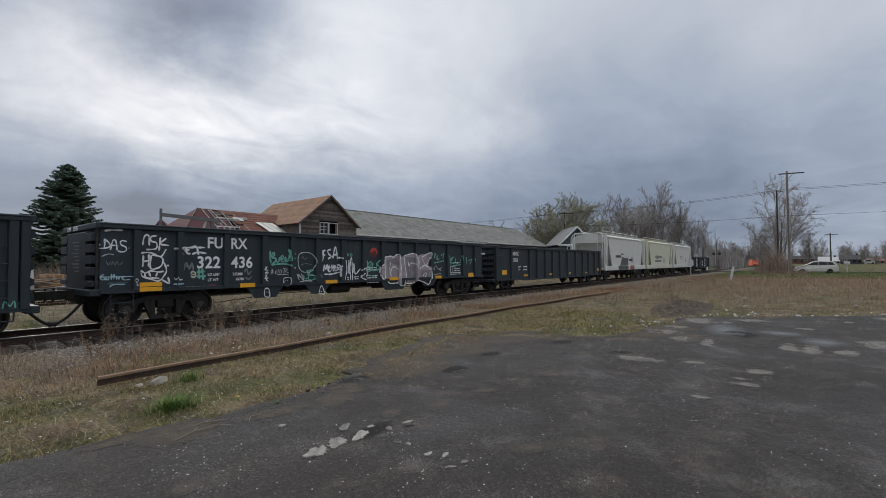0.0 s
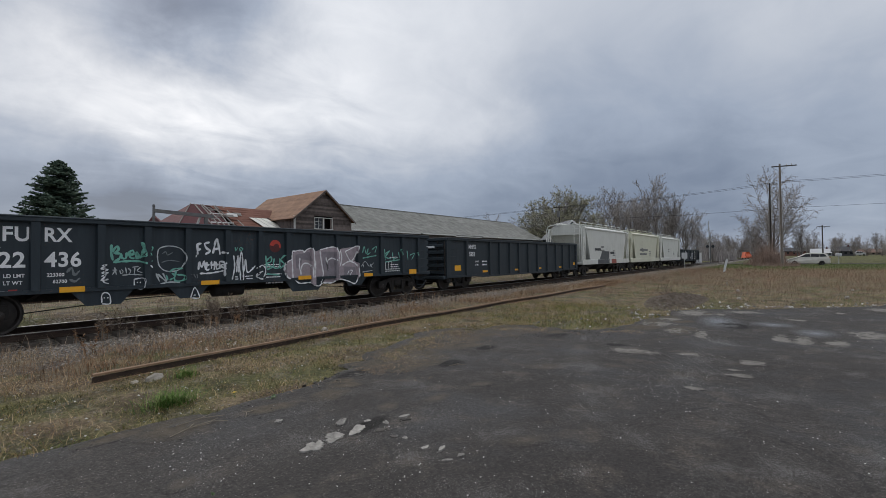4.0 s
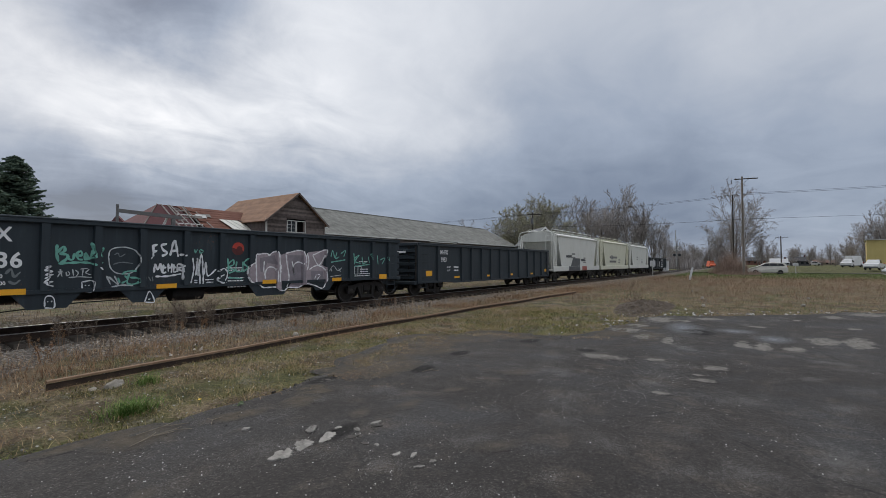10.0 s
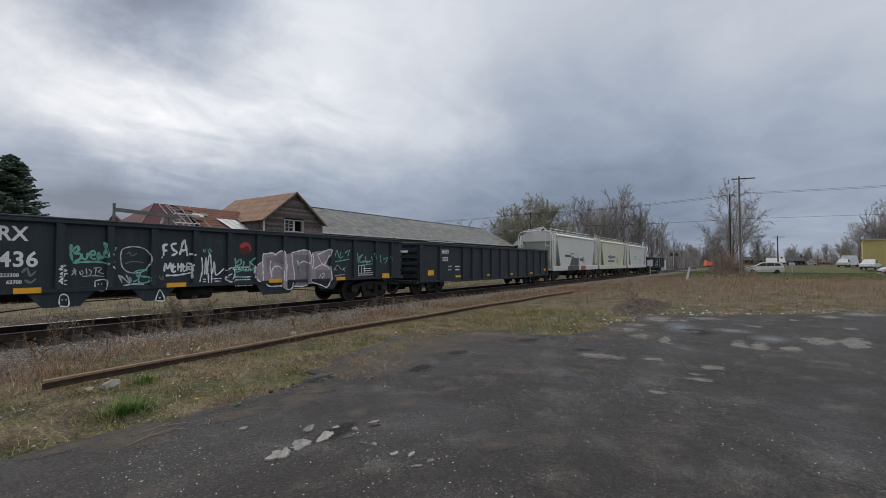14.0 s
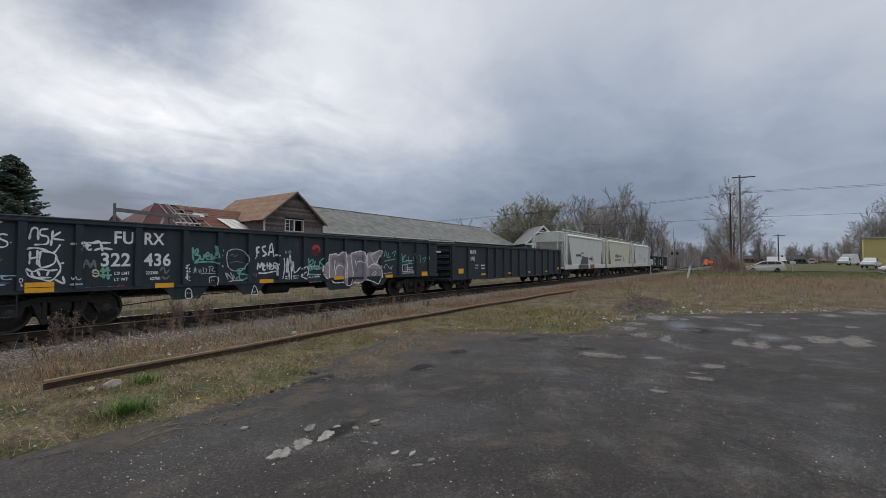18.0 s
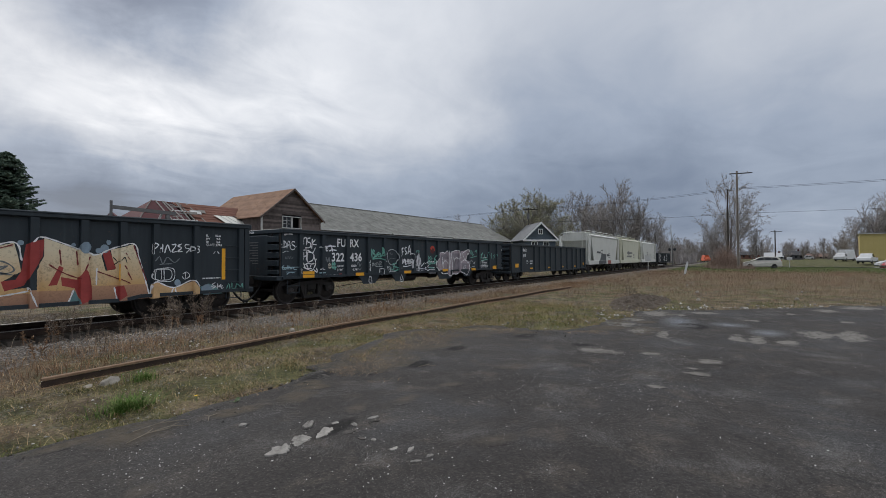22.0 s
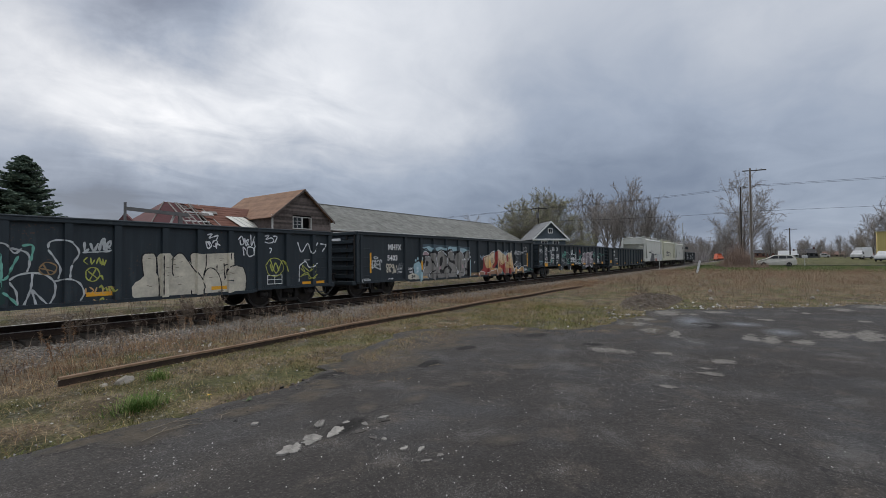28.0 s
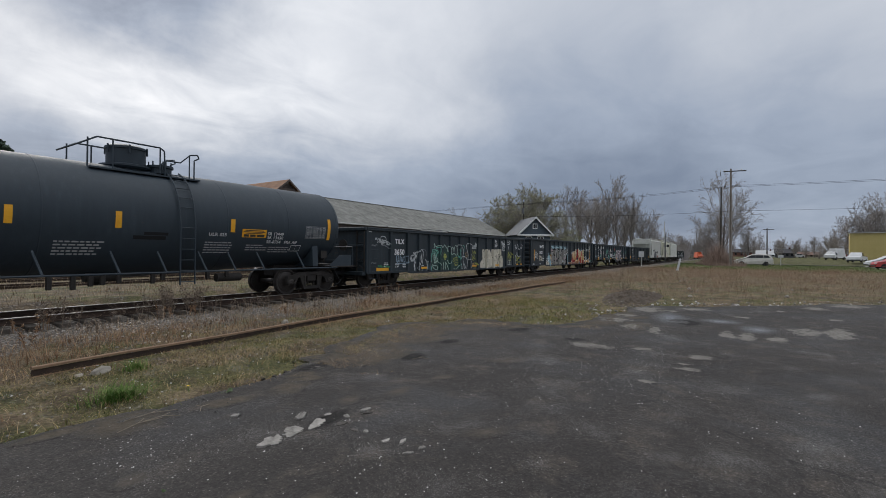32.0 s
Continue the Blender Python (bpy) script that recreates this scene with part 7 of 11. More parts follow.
tag.line("cream", 0.04, (-6.07, 1.33), (-6.03, 1.40), (-5.96, 1.37), (-5.94, 1.28), (-6.01, 1.24), (-6.07, 1.29))
tag.line("cream", 0.03, (-6.05, 1.32), (-5.96, 1.32))
tag.fill("red", (-5.54, 1.02), (-5.40, 1.02), (-5.39, 0.93), (-5.53, 0.92))
tag.line("dim", 0.04, (-6.26, 1.42), (-6.19, 1.64), (-6.11, 1.46), (-6.04, 1.64), (-6.00, 1.42))
tag.line("dim", 0.04, (-6.22, 1.55), (-6.00, 1.53))
tag.line("white", 0.02, (-6.47, 1.25), (-6.45, 1.18), (-6.41, 1.26), (-6.39, 1.17))
tag.line("white", 0.02, (-6.38, 1.20), (-6.34, 1.18), (-6.31, 1.21))
tag.line("sky", 0.04, (-6.50, 1.07), (-6.25, 1.08))
tag.line("dim", 0.05, (-4.58, 1.35), (-4.49, 1.45), (-4.44, 1.29), (-4.34, 1.39))
tag.line("dim", 0.05, (-4.53, 1.20), (-4.43, 1.14), (-4.34, 1.22))
tag.done()
tag = Tag(mhfx_a, "silver and black mural with a pale blue haze")
tag.fill("haze", (-4.02, 2.24), (-3.20, 2.25), (-2.12, 2.22), (-1.06, 2.21), (0.00, 2.16), (0.00, 1.85), (-1.06, 1.92), (-2.06, 1.98), (-3.20, 1.97), (-4.01, 1.90))
tag.fill("sky", (-4.01, 2.09), (-3.48, 2.16), (-3.25, 2.07), (-3.29, 1.89), (-3.57, 1.94), (-3.88, 2.03))
tag.fill("sky", (-2.98, 2.08), (-2.60, 2.15), (-2.17, 2.08), (-2.12, 1.87), (-2.49, 1.99), (-2.85, 1.90))
tag.fill("sky", (-2.06, 2.06), (-1.73, 2.18), (-1.43, 2.14), (-1.13, 2.15), (-1.09, 1.98), (-1.49, 1.91), (-1.72, 2.02), (-2.01, 1.95))
tag.fill("sky", (-0.94, 2.13), (-0.41, 2.08), (-0.03, 2.00), (-0.27, 1.94), (-0.54, 1.84), (-0.81, 1.95))
tag.fill("black", (-4.06, 0.56), (-4.01, 1.88), (-3.75, 1.91), (-3.48, 1.79), (-3.20, 1.92), (-2.80, 1.93), (-2.50, 2.02), (-2.12, 1.95), (-1.72, 2.02), (-1.37, 1.85), (-1.00, 1.98), (-0.54, 1.84), (-0.07, 2.00), (0.08, 1.70), (0.02, 0.65), (-0.46, 0.52), (-1.17, 0.50), (-1.88, 0.52), (-2.78, 0.52), (-3.55, 0.52))
tag.fill("sky", (-4.69, 1.17), (-4.66, 1.33), (-4.46, 1.40), (-4.28, 1.45), (-4.23, 1.19), (-4.21, 0.90), (-4.16, 0.57), (-4.26, 0.48), (-4.37, 0.72), (-4.57, 0.78))
tag.fill("sky", (-4.46, 1.49), (-4.47, 1.45), (-4.50, 1.42), (-4.54, 1.42), (-4.57, 1.45), (-4.58, 1.49), (-4.57, 1.54), (-4.54, 1.56), (-4.50, 1.56), (-4.47, 1.54))
tag.fill("sky", (-4.30, 1.57), (-4.31, 1.53), (-4.34, 1.51), (-4.38, 1.51), (-4.41, 1.53), (-4.42, 1.57), (-4.41, 1.61), (-4.38, 1.64), (-4.34, 1.64), (-4.32, 1.61))
tag.fill("sky", (-4.18, 1.56), (-4.13, 1.66), (-4.03, 1.61), (-4.05, 1.44), (-4.17, 1.42))
tag.fill("sky", (-4.21, 0.95), (-4.06, 0.92), (-4.12, 0.56), (-4.20, 0.59))
tag.fill("cream", (-5.07, 0.83), (-4.73, 0.92), (-4.45, 0.84), (-4.29, 0.76), (-4.26, 0.50), (-5.06, 0.54))
tag.fill("pink", (-4.01, 1.73), (-3.92, 1.85), (-3.75, 1.90), (-3.55, 1.81), (-3.52, 1.72))
tag.fill("silver", (-4.04, 0.89), (-4.06, 1.16), (-3.98, 1.25), (-3.85, 1.37), (-3.79, 1.55), (-3.83, 1.64), (-3.40, 1.64), (-3.28, 1.36), (-3.09, 1.11), (-3.09, 1.03), (-3.37, 0.96), (-3.53, 0.87), (-3.62, 0.53), (-4.03, 0.55))
tag.fill("black", (-3.79, 1.42), (-3.68, 1.49), (-3.54, 1.37), (-3.63, 1.22), (-3.76, 1.20))
tag.fill("silver", (-3.43, 1.79), (-3.17, 1.85), (-2.98, 1.82), (-2.90, 1.46), (-2.84, 1.15), (-2.94, 0.64), (-3.01, 0.49), (-3.53, 0.67), (-3.32, 0.89), (-3.09, 1.00), (-3.09, 1.21), (-3.24, 1.41))
tag.fill("silver", (-2.84, 0.73), (-2.90, 1.51), (-2.80, 1.80), (-2.55, 1.93), (-2.28, 1.84), (-2.14, 1.51), (-2.19, 1.19), (-2.38, 0.98), (-2.64, 1.09), (-2.48, 0.85), (-2.27, 0.89), (-2.19, 1.11), (-2.05, 1.13), (-1.95, 0.91), (-2.02, 0.64), (-2.16, 0.56), (-2.73, 0.57))
tag.fill("black", (-2.67, 1.30), (-2.64, 1.54), (-2.52, 1.67), (-2.38, 1.65), (-2.38, 1.41), (-2.51, 1.22), (-2.61, 1.17))
tag.fill("black", (-2.66, 1.09), (-2.43, 0.90), (-2.22, 1.03), (-2.27, 0.81), (-2.48, 0.78), (-2.64, 0.88))
tag.fill("silver", (-2.00, 1.51), (-1.92, 1.82), (-1.72, 1.93), (-1.46, 1.82), (-1.39, 1.46), (-1.69, 1.46), (-1.78, 1.54), (-1.80, 1.40), (-1.36, 1.28), (-1.18, 1.11), (-1.11, 0.87), (-1.20, 0.59), (-1.41, 0.52), (-1.88, 0.57), (-1.94, 1.02), (-1.80, 1.04), (-1.82, 0.85), (-1.68, 0.79), (-1.59, 1.01), (-1.89, 1.24))
tag.fill("black", (-1.89, 1.54), (-1.78, 1.60), (-1.69, 1.46), (-1.39, 1.43), (-1.42, 1.34), (-1.77, 1.37))
tag.fill("silver", (-1.33, 1.45), (-1.21, 1.77), (-0.93, 1.95), (-0.61, 1.84), (-0.41, 1.51), (-0.37, 1.03), (-0.50, 0.61), (-0.73, 0.50), (-1.04, 0.58), (-1.21, 1.05))
tag.fill("black", (-1.00, 1.34), (-0.96, 1.56), (-0.82, 1.57), (-0.78, 1.27), (-0.83, 0.92), (-0.95, 0.90))
tag.fill("silver", (-0.34, 1.72), (-0.17, 1.94), (-0.03, 1.91), (-0.10, 1.39), (-0.13, 1.02), (-0.35, 1.06))
tag.fill("silver", (-0.36, 0.88), (-0.19, 0.93), (-0.11, 0.81), (-0.19, 0.70), (-0.34, 0.72))
tag.fill("sky", (0.01, 1.48), (0.19, 1.51), (0.22, 0.60), (0.03, 0.60))
tag.fill("white", (0.21, 1.63), (0.20, 1.59), (0.16, 1.56), (0.10, 1.56), (0.06, 1.59), (0.04, 1.63), (0.06, 1.68), (0.10, 1.70), (0.15, 1.71), (0.20, 1.68))
tag.fill("pink", (-0.64, 1.21), (-0.57, 1.27), (-0.48, 1.06), (-0.61, 1.05))
tag.fill("pink", (-2.69, 1.15), (-2.59, 1.20), (-2.55, 1.04), (-2.68, 1.01))
tag.line("sand", 0.10, (-3.99, 0.70), (-3.78, 0.71), (-3.64, 0.69))
tag.line("silver", 0.05, (-2.84, 0.84), (-2.58, 0.84), (-2.27, 0.80))
tag.line("black", 0.02, (-4.04, 0.85), (-3.18, 0.84), (-2.16, 0.83), (-0.47, 0.82))
tag.line("black", 0.04, (-4.84, 0.82), (-4.73, 0.81))
tag.line("black", 0.04, (-4.78, 0.81), (-4.78, 0.71))
tag.line("black", 0.04, (-4.85, 0.70), (-4.72, 0.71))
tag.line("black", 0.04, (-4.65, 0.81), (-4.69, 0.76), (-4.67, 0.71))
tag.line("black", 0.04, (-4.59, 0.83), (-4.63, 0.77), (-4.58, 0.73), (-4.63, 0.69))
tag.line("black", 0.03, (-4.86, 0.62), (-4.61, 0.63))
tag.line("black", 0.05, (-3.99, 1.97), (-3.75, 2.04), (-3.55, 1.94))
tag.line("black", 0.05, (-1.89, 1.98), (-1.67, 2.03), (-1.46, 1.88))
tag.line("white", 0.03, (-4.01, 1.73), (-3.92, 1.87), (-3.75, 1.91), (-3.52, 1.80))
tag.line("white", 0.03, (-3.83, 1.65), (-3.40, 1.65))
tag.line("white", 0.03, (-3.32, 0.94), (-3.46, 0.87), (-3.60, 0.54))
tag.line("white", 0.03, (-2.98, 1.81), (-2.89, 1.46), (-2.83, 1.15))
tag.line("white", 0.035, (-2.80, 1.82), (-2.55, 1.94), (-2.26, 1.85), (-2.12, 1.51), (-2.17, 1.18))
tag.line("white", 0.035, (-2.05, 1.14), (-1.94, 0.91), (-2.01, 0.62))
tag.line("white", 0.03, (-1.92, 1.83), (-1.72, 1.94), (-1.46, 1.84), (-1.37, 1.46))
tag.line("white", 0.035, (-1.18, 1.12), (-1.09, 0.87), (-1.18, 0.58))
tag.line("white", 0.035, (-0.93, 1.96), (-0.61, 1.85), (-0.39, 1.51), (-0.35, 1.03), (-0.48, 0.61))
tag.line("white", 0.03, (-0.17, 1.94), (-0.02, 1.92), (-0.09, 1.39))
tag.line("white", 0.03, (-4.04, 0.92), (-3.96, 1.03), (-3.83, 1.18))
tag.line("white", 0.03, (-0.61, 1.51), (-0.54, 1.45), (-0.47, 1.52), (-0.37, 1.46), (-0.27, 1.52))
tag.line("white", 0.025, (-4.16, 1.64), (-4.15, 1.54), (-4.11, 1.61), (-4.09, 1.52), (-4.04, 1.62))
tag.done()
tag = Tag(mhfx_a, "cream tag under the car number")
tag.line("cream", 0.06, (-6.39, 1.35), (-6.50, 1.30), (-6.47, 1.19), (-6.39, 1.17), (-6.48, 1.08), (-6.39, 0.99))
tag.line("cream", 0.06, (-6.36, 1.35), (-6.32, 0.99))
tag.line("cream", 0.06, (-6.34, 1.30), (-6.23, 1.34), (-6.21, 1.23), (-6.32, 1.17), (-6.20, 1.00))
tag.line("cream", 0.06, (-6.11, 1.34), (-6.17, 1.25), (-6.09, 1.18), (-6.01, 1.20), (-6.10, 0.93))
tag.line("cream", 0.06, (-6.05, 1.34), (-5.95, 0.97), (-5.85, 1.29))
tag.line("dim", 0.04, (-5.73, 1.20), (-5.65, 1.38), (-5.61, 1.22), (-5.52, 1.38), (-5.46, 1.21), (-5.40, 1.38))
tag.line("dim", 0.03, (-5.75, 1.29), (-5.40, 1.26))
tag.done()
tag = Tag(mhfx_a, "white tag and numbers low on the car's end")
tag.line("pale", 0.05, (-7.91, 0.80), (-7.84, 0.77), (-7.88, 0.72), (-7.83, 0.67), (-7.90, 0.62))
tag.line("pale", 0.04, (-7.97, 0.78), (-8.00, 0.71), (-7.94, 0.62))
tag.line("pale", 0.05, (-7.80, 0.79), (-7.79, 0.62))
tag.line("pale", 0.05, (-7.74, 0.79), (-7.76, 0.73), (-7.72, 0.67), (-7.75, 0.62), (-7.70, 0.68), (-7.76, 0.76))
tag.line("pale", 0.05, (-7.67, 0.61), (-7.65, 0.80), (-7.61, 0.60))
tag.line("pale", 0.05, (-7.60, 0.60), (-7.58, 0.78), (-7.55, 0.67), (-7.52, 0.77), (-7.51, 0.60))
tag.line("pale", 0.05, (-7.49, 0.77), (-7.47, 0.63), (-7.45, 0.77))
tag.line("pale", 0.05, (-7.27, 1.61), (-7.17, 1.66), (-7.02, 1.63), (-7.10, 1.58), (-7.25, 1.59))
tag.line("pale", 0.06, (-7.38, 1.45), (-7.28, 1.51), (-7.37, 1.34), (-7.28, 1.32), (-7.39, 1.22))
tag.line("pale", 0.06, (-7.25, 1.44), (-7.13, 1.51), (-7.23, 1.28), (-7.10, 1.32))
tag.line("pale", 0.06, (-7.10, 1.44), (-6.97, 1.51), (-6.90, 1.40), (-7.03, 1.32), (-7.10, 1.40))
tag.line("pale", 0.06, (-6.81, 1.48), (-6.88, 1.53), (-6.89, 1.23), (-6.84, 1.12))
tag.line("pale", 0.05, (-7.37, 1.18), (-7.23, 1.24), (-7.03, 1.19), (-6.84, 1.12))
tag.line("pale", 0.05, (-6.78, 1.53), (-6.79, 1.40))
tag.done()
tag = Tag(mhfx_a, "red and yellow mural with an orange band")
tag.fill("tan", (0.20, 0.78), (1.00, 0.77), (1.09, 0.56), (0.22, 0.53))
tag.fill("rust", (0.44, 0.57), (0.57, 0.66), (0.99, 0.73), (1.09, 0.56))
tag.fill("rust", (1.00, 0.77), (1.25, 0.85), (2.30, 0.94), (3.19, 0.92), (4.28, 0.92), (4.29, 0.52), (1.25, 0.53), (1.09, 0.53))
tag.fill("straw", (1.59, 1.55), (1.67, 1.65), (2.27, 1.77), (2.30, 0.83), (2.05, 0.97), (1.89, 1.07), (1.77, 1.30), (1.71, 1.46))
tag.fill("straw", (2.28, 1.79), (2.83, 1.95), (2.90, 1.65), (2.95, 1.33), (2.64, 1.12), (2.69, 0.94), (3.05, 0.98), (3.10, 0.85), (2.30, 0.82))
tag.fill("straw", (3.33, 2.07), (4.26, 1.69), (4.28, 0.87), (3.19, 0.89), (3.19, 1.35), (3.33, 1.66))
tag.fill("red", (1.55, 1.47), (1.65, 1.62), (1.71, 1.56), (1.77, 1.28), (1.89, 1.05), (2.05, 0.97), (2.25, 0.99), (2.26, 0.82), (2.05, 0.71), (1.97, 0.53), (1.72, 0.53), (1.73, 0.76), (1.39, 0.89), (1.56, 0.97))
tag.fill("red", (3.02, 1.91), (3.13, 1.99), (3.33, 2.04), (3.31, 1.66), (3.19, 1.45), (3.00, 1.03), (2.69, 0.92), (2.63, 1.13), (2.86, 1.16), (2.95, 1.33))
tag.fill("red", (3.60, 1.45), (3.68, 1.40), (3.56, 1.01), (3.41, 1.00))
tag.fill("red", (3.63, 1.19), (3.92, 1.12), (4.07, 1.37), (4.24, 1.12), (4.28, 0.66), (4.01, 0.55), (3.89, 0.92), (3.65, 0.99))
tag.fill("red", (1.04, 0.73), (1.23, 0.87), (1.23, 0.54), (1.09, 0.56))
tag.fill("black", (1.28, 1.34), (1.39, 1.45), (1.53, 1.48), (1.63, 1.40), (1.60, 1.10), (1.47, 0.93), (1.34, 0.91), (1.26, 1.03))
tag.fill("teal", (1.09, 1.19), (1.14, 1.22), (1.22, 1.20), (1.23, 0.98), (1.11, 0.92))
tag.fill("teal", (3.89, 0.88), (4.00, 0.56), (3.77, 0.55))
tag.line("pearl", 0.035, (1.68, 1.65), (2.25, 1.77), (2.83, 1.96), (2.96, 1.57))
tag.line("pearl", 0.035, (3.12, 1.97), (3.34, 2.08), (4.27, 1.70), (4.43, 1.74))
tag.line("pearl", 0.035, (2.30, 0.82), (2.64, 0.83), (3.06, 0.90))
tag.line("pearl", 0.035, (3.05, 0.99), (3.20, 0.56))
tag.line("pearl", 0.035, (1.25, 0.83), (1.73, 0.76), (1.67, 0.53))
tag.line("pearl", 0.035, (3.87, 0.89), (3.75, 0.54))
tag.line("pearl", 0.035, (1.07, 0.85), (1.23, 0.96))
tag.line("pearl", 0.035, (0.97, 0.76), (1.10, 0.53))
tag.line("pearl", 0.035, (0.56, 0.66), (0.70, 0.70), (0.80, 0.72))
tag.line("pearl", 0.035, (2.05, 0.71), (2.26, 0.81))
tag.line("maroon", 0.03, (1.84, 1.69), (1.87, 1.26))
tag.line("maroon", 0.03, (2.59, 1.95), (2.60, 1.65))
tag.line("maroon", 0.03, (3.60, 1.82), (3.63, 1.45))
tag.line("maroon", 0.03, (3.91, 1.79), (3.94, 1.45))
tag.line("maroon", 0.03, (3.41, 1.48), (3.68, 1.28), (4.00, 1.13))
tag.line("maroon", 0.03, (2.38, 1.03), (2.46, 1.02), (2.55, 0.91))
tag.line("maroon", 0.03, (2.37, 1.24), (2.44, 1.23), (2.52, 1.19))
tag.line("maroon", 0.03, (1.68, 1.60), (2.29, 1.73), (2.82, 1.91))
tag.line("maroon", 0.03, (4.18, 1.66), (4.05, 1.31))
tag.line("dim", 0.03, (2.46, 1.41), (2.59, 1.56), (2.77, 1.48), (2.83, 1.35), (2.64, 1.29), (2.51, 1.39), (2.73, 1.46), (2.59, 1.34), (2.82, 1.26))
tag.line("black", 0.02, (2.86, 1.28), (2.83, 1.25), (2.87, 1.22), (2.90, 1.27))
tag.fill("slate", (1.38, 1.67), (1.36, 1.62), (1.33, 1.59), (1.29, 1.59), (1.26, 1.62), (1.25, 1.67), (1.26, 1.71), (1.29, 1.74), (1.33, 1.74), (1.36, 1.72))
tag.fill("slate", (1.57, 1.57), (1.55, 1.50), (1.51, 1.46), (1.45, 1.46), (1.41, 1.50), (1.39, 1.57), (1.40, 1.63), (1.45, 1.67), (1.50, 1.67), (1.55, 1.63))
tag.fill("slate", (1.66, 1.67), (1.65, 1.63), (1.63, 1.61), (1.59, 1.61), (1.57, 1.63), (1.56, 1.67), (1.56, 1.71), (1.59, 1.73), (1.62, 1.73), (1.65, 1.71))
tag.fill("slate", (2.99, 1.96), (2.98, 1.92), (2.96, 1.90), (2.92, 1.90), (2.89, 1.92), (2.88, 1.95), (2.89, 1.99), (2.92, 2.01), (2.95, 2.01), (2.98, 1.99))
tag.fill("slate", (4.20, 1.88), (4.18, 1.81), (4.12, 1.77), (4.05, 1.76), (3.99, 1.81), (3.97, 1.88), (3.99, 1.95), (4.05, 1.99), (4.12, 1.99), (4.18, 1.95))
tag.fill("slate", (3.90, 1.93), (3.89, 1.90), (3.87, 1.89), (3.84, 1.89), (3.82, 1.90), (3.81, 1.93), (3.82, 1.95), (3.84, 1.97), (3.87, 1.97), (3.89, 1.95))
tag.fill("slate", (4.41, 1.80), (4.40, 1.76), (4.36, 1.74), (4.32, 1.74), (4.29, 1.76), (4.28, 1.80), (4.29, 1.84), (4.32, 1.86), (4.36, 1.86), (4.40, 1.84))
tag.line("white", 0.03, (0.59, 1.31), (0.69, 1.41))
tag.fill("straw", (4.21, 1.67), (4.39, 1.72), (4.49, 1.31), (4.69, 1.34), (4.59, 1.82), (5.09, 1.97), (5.21, 1.59), (5.36, 1.00), (5.43, 0.83), (4.22, 0.90), (4.18, 1.20))
tag.fill("rust", (4.22, 0.95), (5.42, 0.95), (5.47, 0.58), (4.22, 0.54))
tag.fill("red", (4.42, 1.75), (4.57, 1.81), (4.71, 1.36), (4.53, 1.31))
tag.fill("red", (4.67, 0.91), (4.85, 0.94), (4.93, 0.68), (4.75, 0.56))
tag.fill("sand", (5.49, 0.92), (5.59, 1.00), (6.06, 0.82), (6.58, 0.97), (6.77, 0.72), (6.77, 0.60), (5.47, 0.56))
tag.fill("slate", (4.18, 1.87), (4.16, 1.79), (4.10, 1.73), (4.03, 1.73), (3.98, 1.78), (3.95, 1.86), (3.97, 1.94), (4.03, 2.00), (4.10, 2.00), (4.16, 1.95))
tag.fill("slate", (4.56, 1.85), (4.54, 1.78), (4.49, 1.74), (4.43, 1.74), (4.39, 1.78), (4.37, 1.85), (4.39, 1.91), (4.43, 1.95), (4.49, 1.95), (4.54, 1.91))
tag.fill("slate", (4.60, 2.00), (4.59, 1.97), (4.56, 1.94), (4.53, 1.94), (4.51, 1.96), (4.50, 2.00), (4.50, 2.04), (4.53, 2.06), (4.56, 2.06), (4.59, 2.04))
tag.fill("slate", (7.13, 0.70), (7.10, 0.61), (7.02, 0.56), (6.92, 0.57), (6.84, 0.63), (6.81, 0.72), (6.84, 0.81), (6.92, 0.86), (7.02, 0.86), (7.10, 0.80))
tag.fill("slate", (6.25, 0.94), (6.24, 0.89), (6.19, 0.86), (6.14, 0.86), (6.09, 0.90), (6.08, 0.95), (6.09, 1.00), (6.14, 1.04), (6.19, 1.03), (6.23, 1.00))
tag.line("pearl", 0.035, (4.21, 1.69), (4.39, 1.73), (4.59, 1.84), (5.09, 1.98), (5.23, 1.56), (5.46, 0.67))
tag.line("pearl", 0.035, (5.47, 0.58), (5.57, 0.99), (6.06, 0.82), (6.58, 0.99), (6.80, 0.62))
tag.line("pearl", 0.035, (6.10, 0.79), (6.16, 0.56))
tag.line("pearl", 0.035, (6.05, 0.80), (5.97, 0.56))
tag.line("pearl", 0.035, (4.67, 0.91), (4.74, 0.56))
tag.line("pearl", 0.035, (4.31, 1.39), (4.30, 0.97))
tag.line("maroon", 0.028, (4.32, 1.30), (4.64, 1.16), (5.03, 0.98))
tag.line("maroon", 0.028, (4.88, 1.75), (5.02, 1.57))
tag.line("maroon", 0.028, (4.86, 1.44), (4.97, 1.25), (5.06, 1.06))
tag.line("maroon", 0.028, (5.09, 1.94), (5.23, 1.51), (5.39, 1.04))
tag.line("black", 0.022, (4.64, 1.64), (4.73, 1.52), (4.66, 1.46), (4.80, 1.57), (4.86, 1.64), (4.91, 1.49))
tag.line("white", 0.022, (5.58, 1.33), (6.04, 1.33), (6.03, 1.01), (5.59, 1.05), (5.58, 1.33))
tag.line("white", 0.022, (5.81, 1.32), (5.82, 1.03))
tag.done()
tag = Tag(tilx, "tangle of green and white line graffiti")
tag.fill("pine", (-3.49, 1.04), (-3.46, 1.49), (-3.13, 1.69), (-2.43, 1.66), (-2.38, 0.74), (-2.77, 0.62), (-3.44, 0.72))
tag.fill("haze", (-3.69, 1.00), (-3.55, 1.00), (-3.54, 0.65), (-3.67, 0.67))
